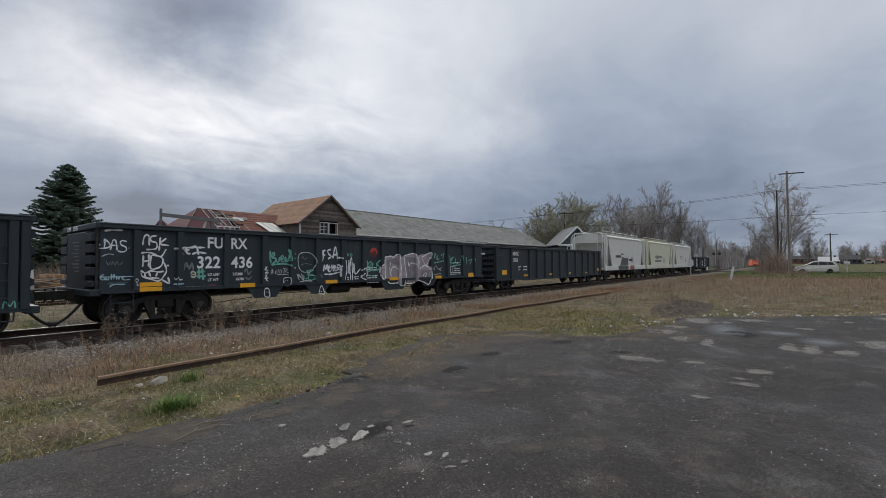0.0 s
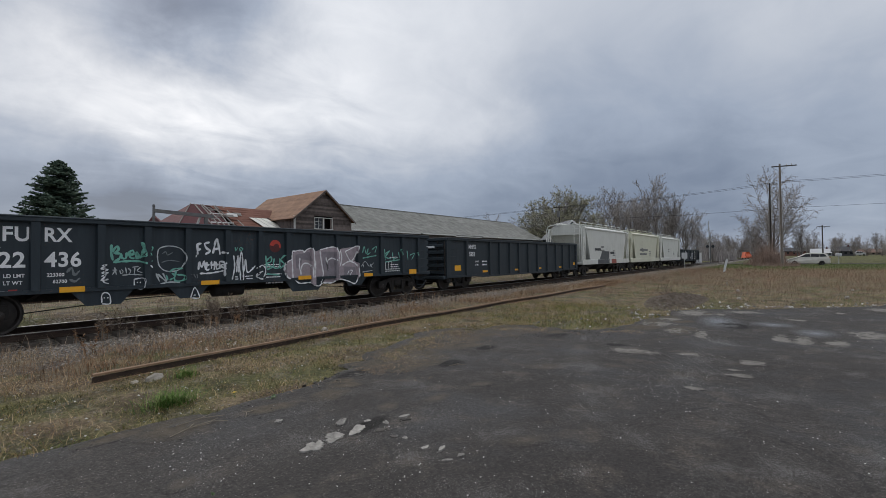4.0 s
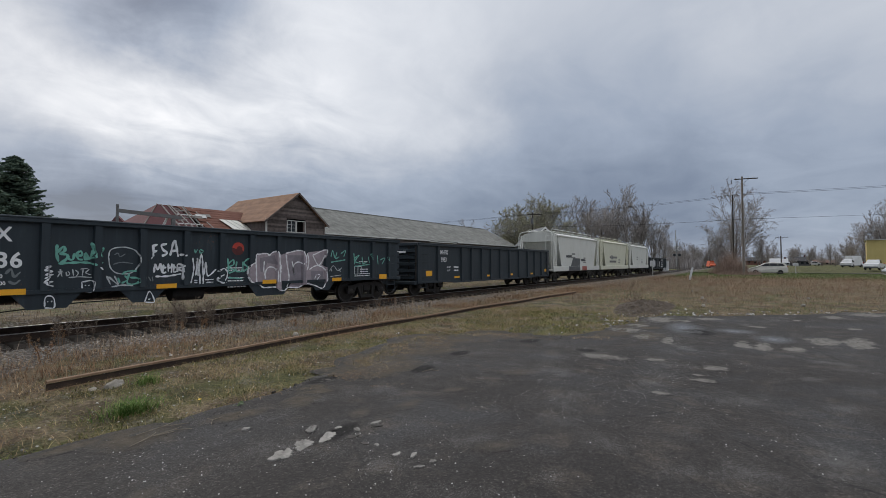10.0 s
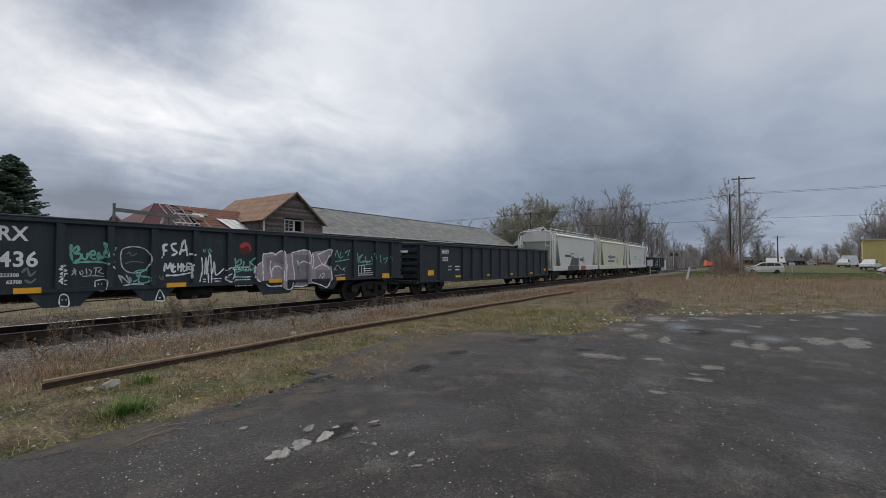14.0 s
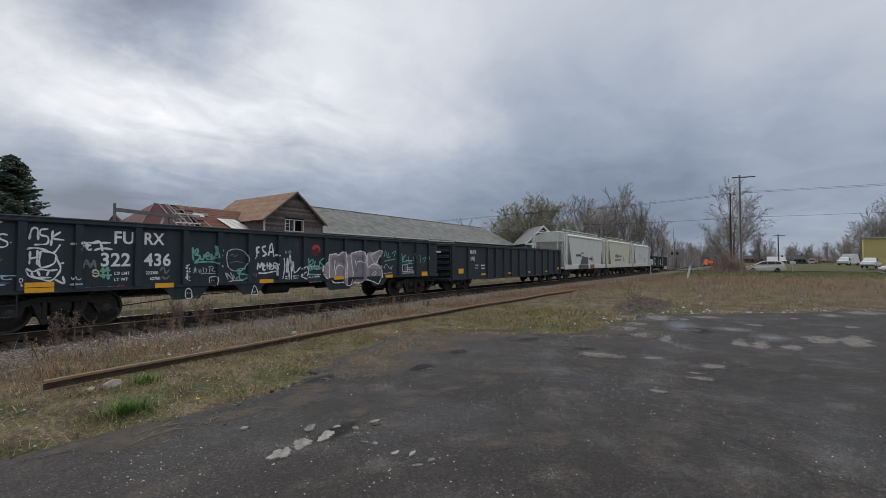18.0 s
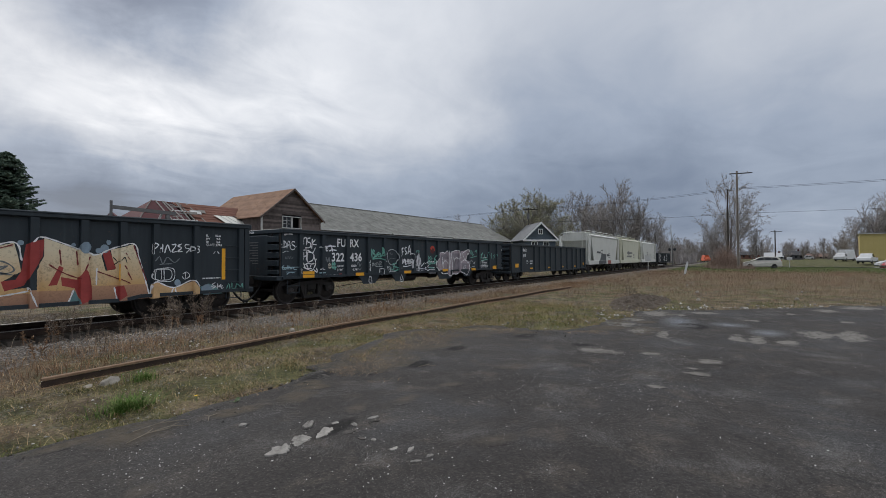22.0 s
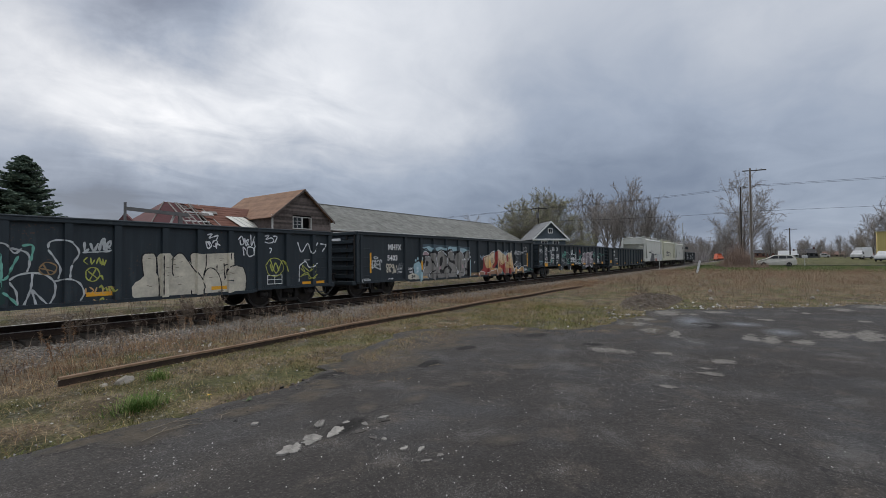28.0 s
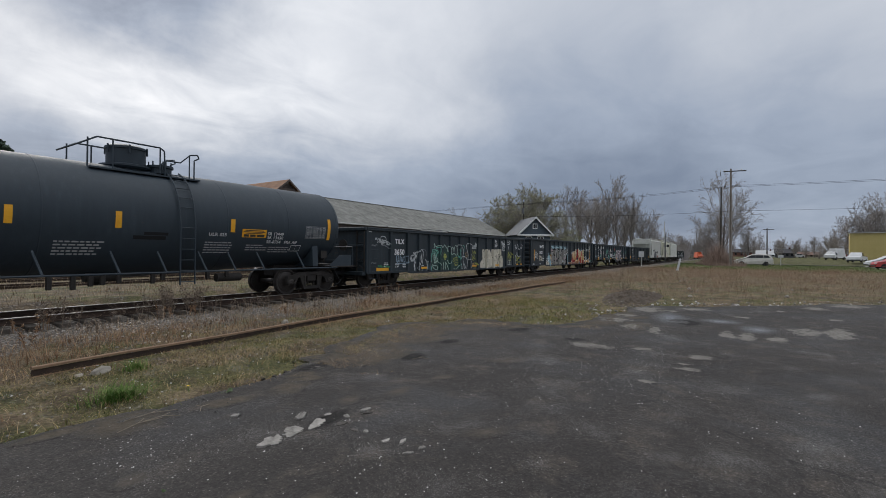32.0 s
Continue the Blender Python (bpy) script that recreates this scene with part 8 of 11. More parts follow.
tag.line("mint", 0.055, (-3.44, 1.07), (-3.50, 1.26), (-3.47, 1.49), (-3.32, 1.64), (-3.13, 1.69), (-2.95, 1.65), (-2.77, 1.47))
tag.line("mint", 0.055, (-3.46, 1.33), (-3.36, 1.52), (-3.17, 1.59), (-2.96, 1.51), (-2.88, 1.33))
tag.line("mint", 0.055, (-3.40, 1.21), (-3.35, 1.39), (-3.20, 1.50), (-3.04, 1.47))
tag.line("mint", 0.055, (-2.93, 1.77), (-2.64, 1.80), (-2.65, 1.47), (-2.67, 1.17))
tag.line("mint", 0.055, (-2.97, 1.66), (-2.77, 1.64), (-2.75, 1.47))
tag.line("mint", 0.055, (-3.42, 1.06), (-3.45, 0.86), (-3.48, 0.64))
tag.line("mint", 0.055, (-2.51, 1.32), (-2.54, 1.03))
tag.line("pale", 0.042, (-5.08, 1.18), (-5.06, 1.32), (-4.98, 1.40), (-4.83, 1.39), (-4.77, 1.29), (-4.75, 1.21), (-4.81, 1.15), (-4.85, 1.21), (-4.81, 1.28), (-4.76, 1.24))
tag.line("pale", 0.042, (-5.05, 1.14), (-4.96, 1.14), (-4.89, 1.23), (-4.84, 1.27))
tag.line("pale", 0.042, (-4.89, 1.56), (-4.81, 1.45), (-4.75, 1.41), (-4.69, 1.55), (-4.65, 1.24))
tag.line("pale", 0.042, (-4.69, 1.45), (-4.57, 1.59))
tag.line("pale", 0.042, (-4.70, 1.17), (-4.78, 1.03), (-4.79, 0.87), (-4.75, 0.72), (-4.68, 0.66))
tag.line("pale", 0.042, (-4.52, 1.60), (-4.38, 1.61))
tag.line("pale", 0.042, (-4.33, 1.57), (-4.25, 1.50), (-4.20, 1.37), (-4.19, 1.20), (-4.23, 1.04), (-4.33, 0.95), (-4.41, 0.98), (-4.48, 1.09))
tag.line("pale", 0.042, (-4.31, 1.59), (-4.28, 1.66), (-4.18, 1.68), (-4.10, 1.63), (-4.05, 1.50), (-4.08, 1.28), (-4.11, 0.99))
tag.line("pale", 0.042, (-4.48, 1.07), (-4.46, 0.97), (-4.50, 0.80), (-4.46, 0.66))
tag.line("pale", 0.042, (-3.87, 1.21), (-3.77, 1.08), (-3.71, 0.92), (-3.71, 0.74), (-3.78, 0.60), (-3.90, 0.56), (-4.04, 0.62))
tag.line("pale", 0.042, (-4.31, 0.61), (-4.18, 0.63), (-4.08, 0.71))
tag.line("pale", 0.042, (-4.21, 0.87), (-4.11, 0.92), (-3.99, 0.89))
tag.line("pale", 0.042, (-3.73, 1.07), (-3.56, 1.08))
tag.line("pale", 0.042, (-3.51, 1.07), (-3.38, 1.08))
tag.line("dim", 0.03, (-4.11, 1.69), (-3.98, 1.69), (-3.86, 1.62), (-3.79, 1.49), (-3.82, 1.36))
tag.line("dim", 0.03, (-4.44, 1.38), (-4.40, 1.30), (-4.42, 1.16), (-4.45, 1.22), (-4.45, 1.32), (-4.44, 1.38))
tag.line("foam", 0.042, (-3.25, 1.30), (-3.17, 1.41), (-2.97, 1.36), (-2.77, 1.16), (-2.93, 1.08), (-3.09, 1.16), (-3.17, 1.25), (-3.07, 1.32), (-2.93, 1.24), (-2.97, 1.17))
tag.line("foam", 0.042, (-3.07, 1.52), (-3.06, 1.25), (-3.05, 0.97))
tag.line("foam", 0.042, (-3.01, 1.34), (-2.93, 1.01))
tag.line("foam", 0.042, (-3.13, 1.04), (-2.89, 1.01))
tag.line("foam", 0.042, (-3.11, 1.76), (-3.10, 1.99), (-2.97, 1.85), (-2.64, 1.90), (-2.45, 1.78), (-2.43, 1.66), (-2.52, 1.56), (-2.54, 1.37), (-2.43, 1.32), (-2.56, 1.13))
tag.line("foam", 0.042, (-3.36, 1.08), (-3.34, 0.96), (-3.13, 0.88), (-2.89, 0.87), (-2.79, 0.76), (-2.89, 0.66), (-3.13, 0.74), (-3.28, 0.85), (-3.34, 0.67), (-3.17, 0.59), (-2.93, 0.57), (-2.77, 0.67))
tag.line("foam", 0.042, (-2.89, 1.17), (-2.56, 0.89), (-2.54, 0.69))
tag.line("foam", 0.042, (-2.52, 1.15), (-2.43, 0.98), (-2.41, 0.67))
tag.fill("pine", (-2.39, 1.05), (-2.25, 1.76), (-1.89, 1.76), (-1.50, 1.34), (-0.67, 1.59), (-0.61, 0.72), (-0.94, 0.50), (-2.25, 0.65))
tag.line("foam", 0.042, (-2.36, 1.80), (-2.30, 1.88), (-2.21, 1.76))
tag.line("foam", 0.042, (-2.21, 1.96), (-1.98, 1.81), (-1.75, 1.59))
tag.line("foam", 0.042, (-1.89, 1.60), (-1.86, 1.81), (-1.75, 1.88), (-1.63, 1.76), (-1.65, 1.50), (-1.50, 1.42), (-1.25, 1.49), (-1.05, 1.44), (-0.97, 1.30))
tag.line("foam", 0.042, (-2.25, 1.04), (-2.23, 0.63))
tag.line("foam", 0.042, (-2.07, 1.06), (-2.05, 0.71), (-1.96, 0.56))
tag.line("foam", 0.042, (-2.00, 1.01), (-1.75, 0.64), (-1.86, 0.62))
tag.line("foam", 0.042, (-1.55, 1.76), (-1.48, 1.86), (-1.30, 1.78), (-1.23, 1.60), (-1.20, 1.70), (-1.13, 1.91), (-0.94, 1.86), (-0.81, 1.46))
tag.line("foam", 0.042, (-1.53, 1.24), (-1.46, 0.88), (-1.53, 0.68))
tag.line("foam", 0.042, (-1.89, 1.15), (-1.70, 0.97), (-1.55, 1.14), (-1.46, 1.03))
tag.line("foam", 0.042, (-0.94, 1.49), (-0.78, 1.38))
tag.line("foam", 0.042, (-1.25, 0.68), (-1.00, 0.64), (-0.78, 0.78), (-0.70, 0.86))
tag.line("mint", 0.05, (-0.70, 1.76), (-0.67, 1.37), (-0.70, 1.00))
tag.line("mint", 0.05, (-1.45, 1.39), (-1.51, 1.65), (-1.55, 1.76))
tag.line("mint", 0.05, (-0.34, 1.92), (-0.16, 1.92), (-0.19, 1.59))
tag.line("mint", 0.05, (-0.78, 1.38), (-0.62, 1.21), (-0.39, 1.70))
tag.line("mint", 0.05, (-0.65, 0.94), (-0.48, 0.77), (-0.40, 0.64))
tag.line("lime", 0.035, (-2.25, 1.46), (-2.12, 1.37), (-2.00, 1.25))
tag.line("lime", 0.035, (-2.21, 1.20), (-2.12, 1.36), (-2.02, 1.51))
tag.line("lime", 0.035, (-2.14, 1.58), (-2.11, 1.36), (-2.06, 1.15))
tag.line("lime", 0.035, (-2.29, 1.31), (-2.12, 1.36), (-1.94, 1.36))
tag.line("lime", 0.035, (-2.23, 1.39), (-2.12, 1.46), (-1.98, 1.31), (-2.12, 1.26), (-2.21, 1.36))
tag.line("lime", 0.035, (-2.19, 1.14), (-2.07, 1.21))
tag.line("lime", 0.03, (-1.33, 1.13), (-1.26, 1.23), (-1.18, 1.17), (-1.20, 1.06), (-1.31, 1.07), (-1.33, 1.14))
tag.line("lime", 0.03, (-1.16, 1.28), (-1.11, 1.09))
tag.line("lime", 0.03, (-1.14, 1.28), (-0.88, 1.27))
tag.line("lime", 0.03, (-1.07, 1.20), (-1.00, 1.09), (-0.94, 1.22), (-0.86, 1.08))
tag.line("lime", 0.03, (-1.20, 0.94), (-1.05, 1.03), (-0.83, 0.96), (-0.94, 0.85), (-1.18, 0.87))
tag.line("lime", 0.03, (-1.15, 0.90), (-0.89, 0.92))
tag.done()
tag = Tag(tilx, "grey scrawl high on the first panel")
tag.line("pale", 0.04, (-7.54, 2.17), (-7.52, 2.07), (-7.48, 2.15), (-7.46, 2.08), (-7.42, 2.17))
tag.line("pale", 0.04, (-7.42, 2.05), (-7.40, 1.96), (-7.32, 1.98), (-7.29, 2.10), (-7.36, 2.10), (-7.42, 2.03))
tag.line("pale", 0.04, (-7.27, 2.13), (-7.25, 1.94), (-7.21, 2.13), (-7.19, 1.94))
tag.line("pale", 0.04, (-7.21, 2.18), (-7.06, 2.23), (-6.88, 2.19), (-6.84, 2.07), (-7.01, 2.06), (-7.14, 2.08))
tag.line("pale", 0.04, (-7.23, 2.01), (-6.97, 1.97), (-6.70, 2.00), (-6.63, 1.87), (-6.79, 1.90))
tag.line("pale", 0.04, (-7.17, 2.08), (-7.14, 1.87), (-7.08, 2.06), (-7.06, 1.84), (-6.99, 2.06), (-6.97, 1.84))
tag.line("pale", 0.04, (-6.84, 2.07), (-6.79, 1.87), (-6.77, 2.02), (-6.72, 1.85))
tag.line("dim", 0.04, (-7.14, 1.84), (-6.88, 1.82), (-6.63, 1.70))
tag.line("dim", 0.04, (-7.76, 1.79), (-7.72, 1.86), (-7.68, 1.79))
tag.line("dim", 0.04, (-7.64, 1.86), (-7.62, 1.79), (-7.56, 1.86), (-7.54, 1.79), (-7.48, 1.85), (-7.36, 1.84))
tag.line("dim", 0.04, (-7.80, 1.10), (-7.76, 1.05), (-7.72, 1.12), (-7.62, 1.07), (-7.46, 1.08))
tag.fill("white", (-8.07, 2.40), (-7.88, 2.40), (-7.87, 2.38), (-8.07, 2.38))
tag.done()
tag = Tag(tilx, "green tag round the yellow strip")
tag.line("green", 0.05, (-7.35, 0.89), (-7.31, 0.98), (-7.27, 0.88))
tag.line("green", 0.05, (-7.23, 0.88), (-7.21, 0.98), (-7.16, 0.88))
tag.line("green", 0.05, (-7.12, 0.97), (-7.12, 0.88), (-7.05, 0.92))
tag.line("green", 0.05, (-7.01, 0.89), (-6.94, 0.94))
tag.line("green", 0.05, (-6.90, 0.96), (-6.85, 0.86), (-6.81, 0.96), (-6.76, 0.86))
tag.line("green", 0.05, (-6.74, 0.93), (-6.65, 0.90), (-6.67, 0.85))
tag.line("green", 0.06, (-7.37, 0.68), (-7.23, 0.69), (-7.01, 0.64))
tag.done()
tag = Tag(tilx, "blue-grey tag under the car number")
tag.line("slate", 0.04, (-6.10, 1.26), (-6.08, 1.39), (-5.95, 1.36), (-5.93, 1.20), (-6.03, 1.10), (-6.12, 1.15), (-6.10, 1.26))
tag.line("slate", 0.04, (-5.85, 1.09), (-5.82, 1.38), (-5.74, 1.09))
tag.line("slate", 0.04, (-5.80, 1.25), (-5.72, 1.30), (-5.67, 1.11))
tag.line("slate", 0.04, (-5.64, 1.11), (-5.61, 1.30), (-5.51, 1.32), (-5.48, 1.13), (-5.59, 1.08))
tag.line("slate", 0.04, (-5.45, 1.32), (-5.35, 1.37), (-5.32, 1.18), (-5.40, 1.07), (-5.26, 1.10))
tag.line("slate", 0.03, (-6.13, 1.02), (-5.29, 1.04))
tag.line("slate", 0.03, (-6.08, 1.31), (-6.03, 1.05), (-5.95, 1.30), (-5.90, 1.07))
tag.line("pale", 0.05, (-4.81, 1.42), (-4.95, 1.36), (-5.01, 1.22), (-4.92, 1.14), (-4.78, 1.16), (-4.72, 1.24))
tag.line("pale", 0.05, (-4.84, 1.16), (-4.69, 1.33), (-4.81, 1.56), (-4.66, 1.30), (-4.51, 1.58))
tag.line("pale", 0.05, (-4.60, 1.44), (-4.57, 1.27))
tag.line("pale", 0.05, (-4.66, 1.10), (-4.75, 0.94), (-4.69, 0.71))
tag.done()
tag = Tag(tilx, "row of small white tags along the car's end")
tag.line("white", 0.04, (3.62, 2.30), (3.77, 2.33), (3.68, 2.21), (3.83, 2.26), (3.94, 2.29), (3.88, 2.14))
tag.line("white", 0.04, (3.59, 2.13), (3.64, 1.92), (3.75, 1.99), (3.68, 2.11), (3.60, 2.06))
tag.line("white", 0.04, (3.64, 2.13), (3.72, 1.94))
tag.line("white", 0.04, (3.77, 2.06), (3.83, 2.14), (3.92, 2.12), (3.88, 1.97), (3.79, 1.99))
tag.line("white", 0.04, (3.90, 1.90), (3.88, 2.07), (4.01, 2.00))
tag.line("white", 0.04, (4.57, 2.19), (4.67, 2.30), (4.75, 2.09), (4.65, 2.04), (4.62, 2.19))
tag.line("white", 0.04, (4.77, 2.25), (4.82, 2.01), (4.90, 2.20), (4.82, 2.14), (4.92, 2.02))
tag.line("white", 0.04, (4.97, 2.36), (5.00, 2.02), (5.10, 2.31))
tag.line("white", 0.04, (5.05, 2.20), (5.13, 1.97))
tag.line("white", 0.04, (4.75, 1.70), (4.72, 1.96), (4.82, 1.86))
tag.line("white", 0.04, (4.85, 1.73), (4.87, 1.96), (5.05, 1.94), (5.08, 1.75), (4.92, 1.68), (4.85, 1.81))
tag.line("white", 0.04, (5.10, 1.99), (5.08, 1.70))
tag.line("white", 0.04, (5.45, 2.33), (5.61, 2.36), (5.50, 2.22), (5.70, 2.28), (5.78, 2.17), (5.61, 2.11), (5.45, 2.14))
tag.line("white", 0.04, (5.75, 2.34), (5.90, 2.32), (5.81, 2.12))
tag.line("white", 0.04, (5.61, 1.95), (5.70, 1.92), (5.64, 1.78))
tag.line("dim", 0.03, (2.89, 2.50), (3.20, 2.52))
tag.line("white", 0.03, (2.92, 2.52), (3.00, 2.48), (3.08, 2.53), (3.16, 2.49))
tag.line("white", 0.03, (3.61, 2.52), (3.74, 2.55), (3.87, 2.51), (4.12, 2.55))
tag.line("pale", 0.05, (1.04, 1.85), (1.08, 2.03), (1.15, 2.11), (1.18, 1.90))
tag.line("pale", 0.05, (1.15, 2.11), (1.14, 1.83))
tag.line("pale", 0.05, (1.20, 1.99), (1.28, 2.06), (1.27, 1.94), (1.20, 1.92), (1.21, 1.82), (1.30, 1.84))
tag.line("lime", 0.04, (1.06, 1.52), (1.10, 1.56), (1.11, 1.48), (1.16, 1.54))
tag.line("lime", 0.04, (1.04, 1.21), (1.10, 1.22), (1.13, 1.12))
tag.line("lime", 0.04, (1.05, 0.93), (1.10, 0.99), (1.13, 0.89), (1.19, 0.94), (1.22, 0.86), (1.29, 0.96), (1.34, 0.83), (1.40, 0.89))
tag.line("lime", 0.04, (1.06, 0.64), (1.13, 0.69), (1.16, 0.57), (1.25, 0.62))
tag.done()
tag = Tag(tilx, "last white and yellow tags at the car's end")
tag.line("white", 0.04, (6.70, 2.17), (6.87, 1.83), (7.13, 2.13), (7.30, 1.79), (7.57, 2.18))
tag.line("white", 0.04, (7.66, 2.13), (7.93, 2.09), (7.75, 1.84))
tag.line("white", 0.04, (6.78, 1.36), (7.03, 1.50), (7.20, 1.30), (7.56, 1.44))
tag.line("white", 0.03, (6.95, 1.55), (7.21, 1.56))
tag.line("lime", 0.04, (6.86, 1.02), (7.11, 1.11), (7.29, 0.91), (7.55, 1.05))
tag.line("lime", 0.04, (5.64, 1.60), (5.87, 1.14), (6.12, 1.55), (6.27, 1.17))
tag.done()

far_tag = Tag(far_gon, "large pale graffiti letters")
for x in (-4.6, 3.0):
    far_tag.line("white", 0.14, (x - 0.5, 0.95), (x - 0.5, 2.05), (x + 0.3, 1.95), (x - 0.3, 1.5), (x + 0.45, 1.2), (x - 0.4, 0.95))
far_tag.line("pale", 0.12, (-1.6, 1.0), (-1.3, 2.0), (-0.8, 1.1), (-0.4, 2.0))
far_tag.line("pale", 0.12, (0.5, 1.0), (0.6, 1.9), (1.4, 1.8), (0.7, 1.4), (1.5, 1.0))
far_tag.done()

# ---- buildings behind the tracks ----
BOARD = worn("weathered_boards", (0.062, 0.05, 0.046), (0.19, 0.155, 0.143), 3.0, 0.9, 0, 30.0, 0.01, vary=0.5)
RED_ROOF = worn("rust_red_roofing", (0.10, 0.04, 0.028), (0.20, 0.09, 0.062), 0.8, 0.85, 0, 12.0, 0.01, vary=0.25)
SHINGLE = worn("sun_browned_shingles", (0.15, 0.078, 0.048), (0.31, 0.18, 0.11), 1.2, 0.9, 0, 14.0, 0.01, vary=0.22)
RED_WALL = worn("faded_red_boards", (0.07, 0.026, 0.028), (0.125, 0.047, 0.05), 1.4, 0.9, 0, 20.0, 0.01, vary=0.4)
GREY_ROOF = worn("grey_felt_roof", (0.11, 0.112, 0.10), (0.25, 0.25, 0.232), 1.1, 0.9, 0, 9.0, 0.01, 0.32, vary=0.07)
WHITE_METAL = worn("white_metal_sheet", (0.58, 0.57, 0.51), (0.78, 0.77, 0.70), 1.5, 0.45, 0.0)
TRIM = worn("pale_trim_paint", (0.4, 0.4, 0.39), (0.62, 0.62, 0.6), 3.0, 0.7)
DARK_GLASS = plain("dark_window_glass", (0.02, 0.022, 0.025), 0.12)
STEEL_GREY = worn("grey_steelwork", (0.10, 0.10, 0.105), (0.2, 0.2, 0.2), 3.0, 0.6, 0.3)


def tilted(f, p, q, r, s, t):
    """A thick plate through four corners."""
    c = [Vector(v) for v in (p, q, r, s)]
    nrm = (c[1] - c[0]).cross(c[3] - c[0]).normalized() * t
    f.add([*c, *[v - nrm for v in c]], [(0, 1, 2, 3), (7, 6, 5, 4), (0, 1, 5, 4), (1, 2, 6, 5), (2, 3, 7, 6), (3, 0, 4, 7)])
    return f


def courses(house, name, mat, a, b, c, d, rows, t=0.03, parent=None):
    """Overlapping courses of roofing from the eave line a-b up to the ridge line d-c."""
    a, b, c, d = (Vector(v) for v in (a, b, c, d))
    up = (b - a).cross(d - a).normalized()
    for k in range(rows):
        u, v = k / rows, (k + 1) / rows + 0.012
        v = min(v, 1)
        f = tilted(Form(), a.lerp(d, u) + up * t, b.lerp(c, u) + up * t, b.lerp(c, v) + up * 0.004, a.lerp(d, v) + up * 0.004, t)
        part(name, f, mat, parent or house)


def gable_barn():
    barn = thing("gabled_barn", "weathered brown wooden barn wing with a shingled gable roof", "barn", pose(27.6, 36.0, -0.1))
    w, eave, peak, depth = 3.3, 5.75, 8.35, 10.0
    # clapboards of the gable wall, each its own board, left open round the window
    n = 44
    for k in range(n):
        z0, z1 = peak * k / n, peak * (k + 1) / n
        half = w if z1 < eave else w * max(0.0, (peak - z1) / (peak - eave))
        if half < 0.06:
            continue
        spans = [(-half, half)]
        if 4.72 > z0 and z1 > 4.62 - 0.0 or (4.7 < z1 and z0 < 5.75):
            spans = [(-half, -1.15), (1.0, half)]
        for s0, s1 in spans:
            if s1 - s0 > 0.05:
                part("board", Form().slab([(-0.035, z0), (-0.012, z1 + 0.02), (0.03, z1 + 0.02), (0.03, z0)], "x", s0, s1), BOARD, barn)
    # added near-black sheet, painted as the unlit inside seen through the window
    part("inner_wall", Form().slab([(-w, 0), (w, 0), (w, eave), (0, peak), (-w, eave)], "y", 0.6, 0.65), plain("barn_dark", (0.012, 0.01, 0.01), 0.9), barn)
    for s in (-1, 1):
        part("side_wall", Form().box(min(s * w, s * (w - 0.1)), max(s * w, s * (w - 0.1)), 0.0, depth, 0, eave), BOARD, barn)
        a, b = (s * (w + 0.38), -0.35, eave - 0.30), (s * (w + 0.38), depth, eave - 0.30)
        c, d = (0, depth, peak + 0.05), (0, -0.35, peak + 0.05)
        roof = part("roof", tilted(Form(), a, b, c, d, 0.05) if s > 0 else tilted(Form(), b, a, d, c, 0.05), SHINGLE, barn, "sun-browned shingle roof")
        if s < 0:
            courses(barn, "shingle_course", SHINGLE, b, a, d, c, 22, 0.012, roof)
        else:
            courses(barn, "shingle_course", SHINGLE, a, b, c, d, 18, 0.012, roof)
        part("barge_board", tilted(Form(), (s * (w + 0.4), -0.38, eave - 0.48), (s * (w + 0.4), -0.38, eave - 0.28), (0, -0.38, peak + 0.08), (0, -0.38, peak - 0.12), 0.04), BOARD, barn)
        part("corner_board", Form().box(s * w - 0.08, s * w + 0.08, -0.06, 0.02, 0, eave), TRIM if s < 0 else BOARD, barn)
    win = part("window", Form().box(-1.15, -1.08, -0.06, 0.05, 4.62, 5.72).box(0.94, 1.0, -0.06, 0.05, 4.62, 5.72).box(-1.15, 1.0, -0.06, 0.05, 5.67, 5.74).box(-1.2, 1.05, -0.09, 0.05, 4.58, 4.66).box(-0.16, -0.02, -0.06, 0.05, 4.62, 5.72), TRIM, barn, "twin window with a pale flaking frame")
    f = Form()
    for x in (-0.62,):
        f.box(x - 0.025, x + 0.025, 0.0, 0.03, 4.66, 5.64)
    f.box(-1.05, -0.2, 0.0, 0.03, 5.0, 5.03).box(-1.05, -0.2, 0.0, 0.03, 5.3, 5.33)
    part("sash", f, TRIM, win)
    part("pane", Form().box(-1.05, -0.2, 0.02, 0.03, 4.66, 5.64), DARK_GLASS, win)
    part("shutter", Form().box(0.74, 0.92, 0.01, 0.04, 4.66, 5.64), BOARD, win)


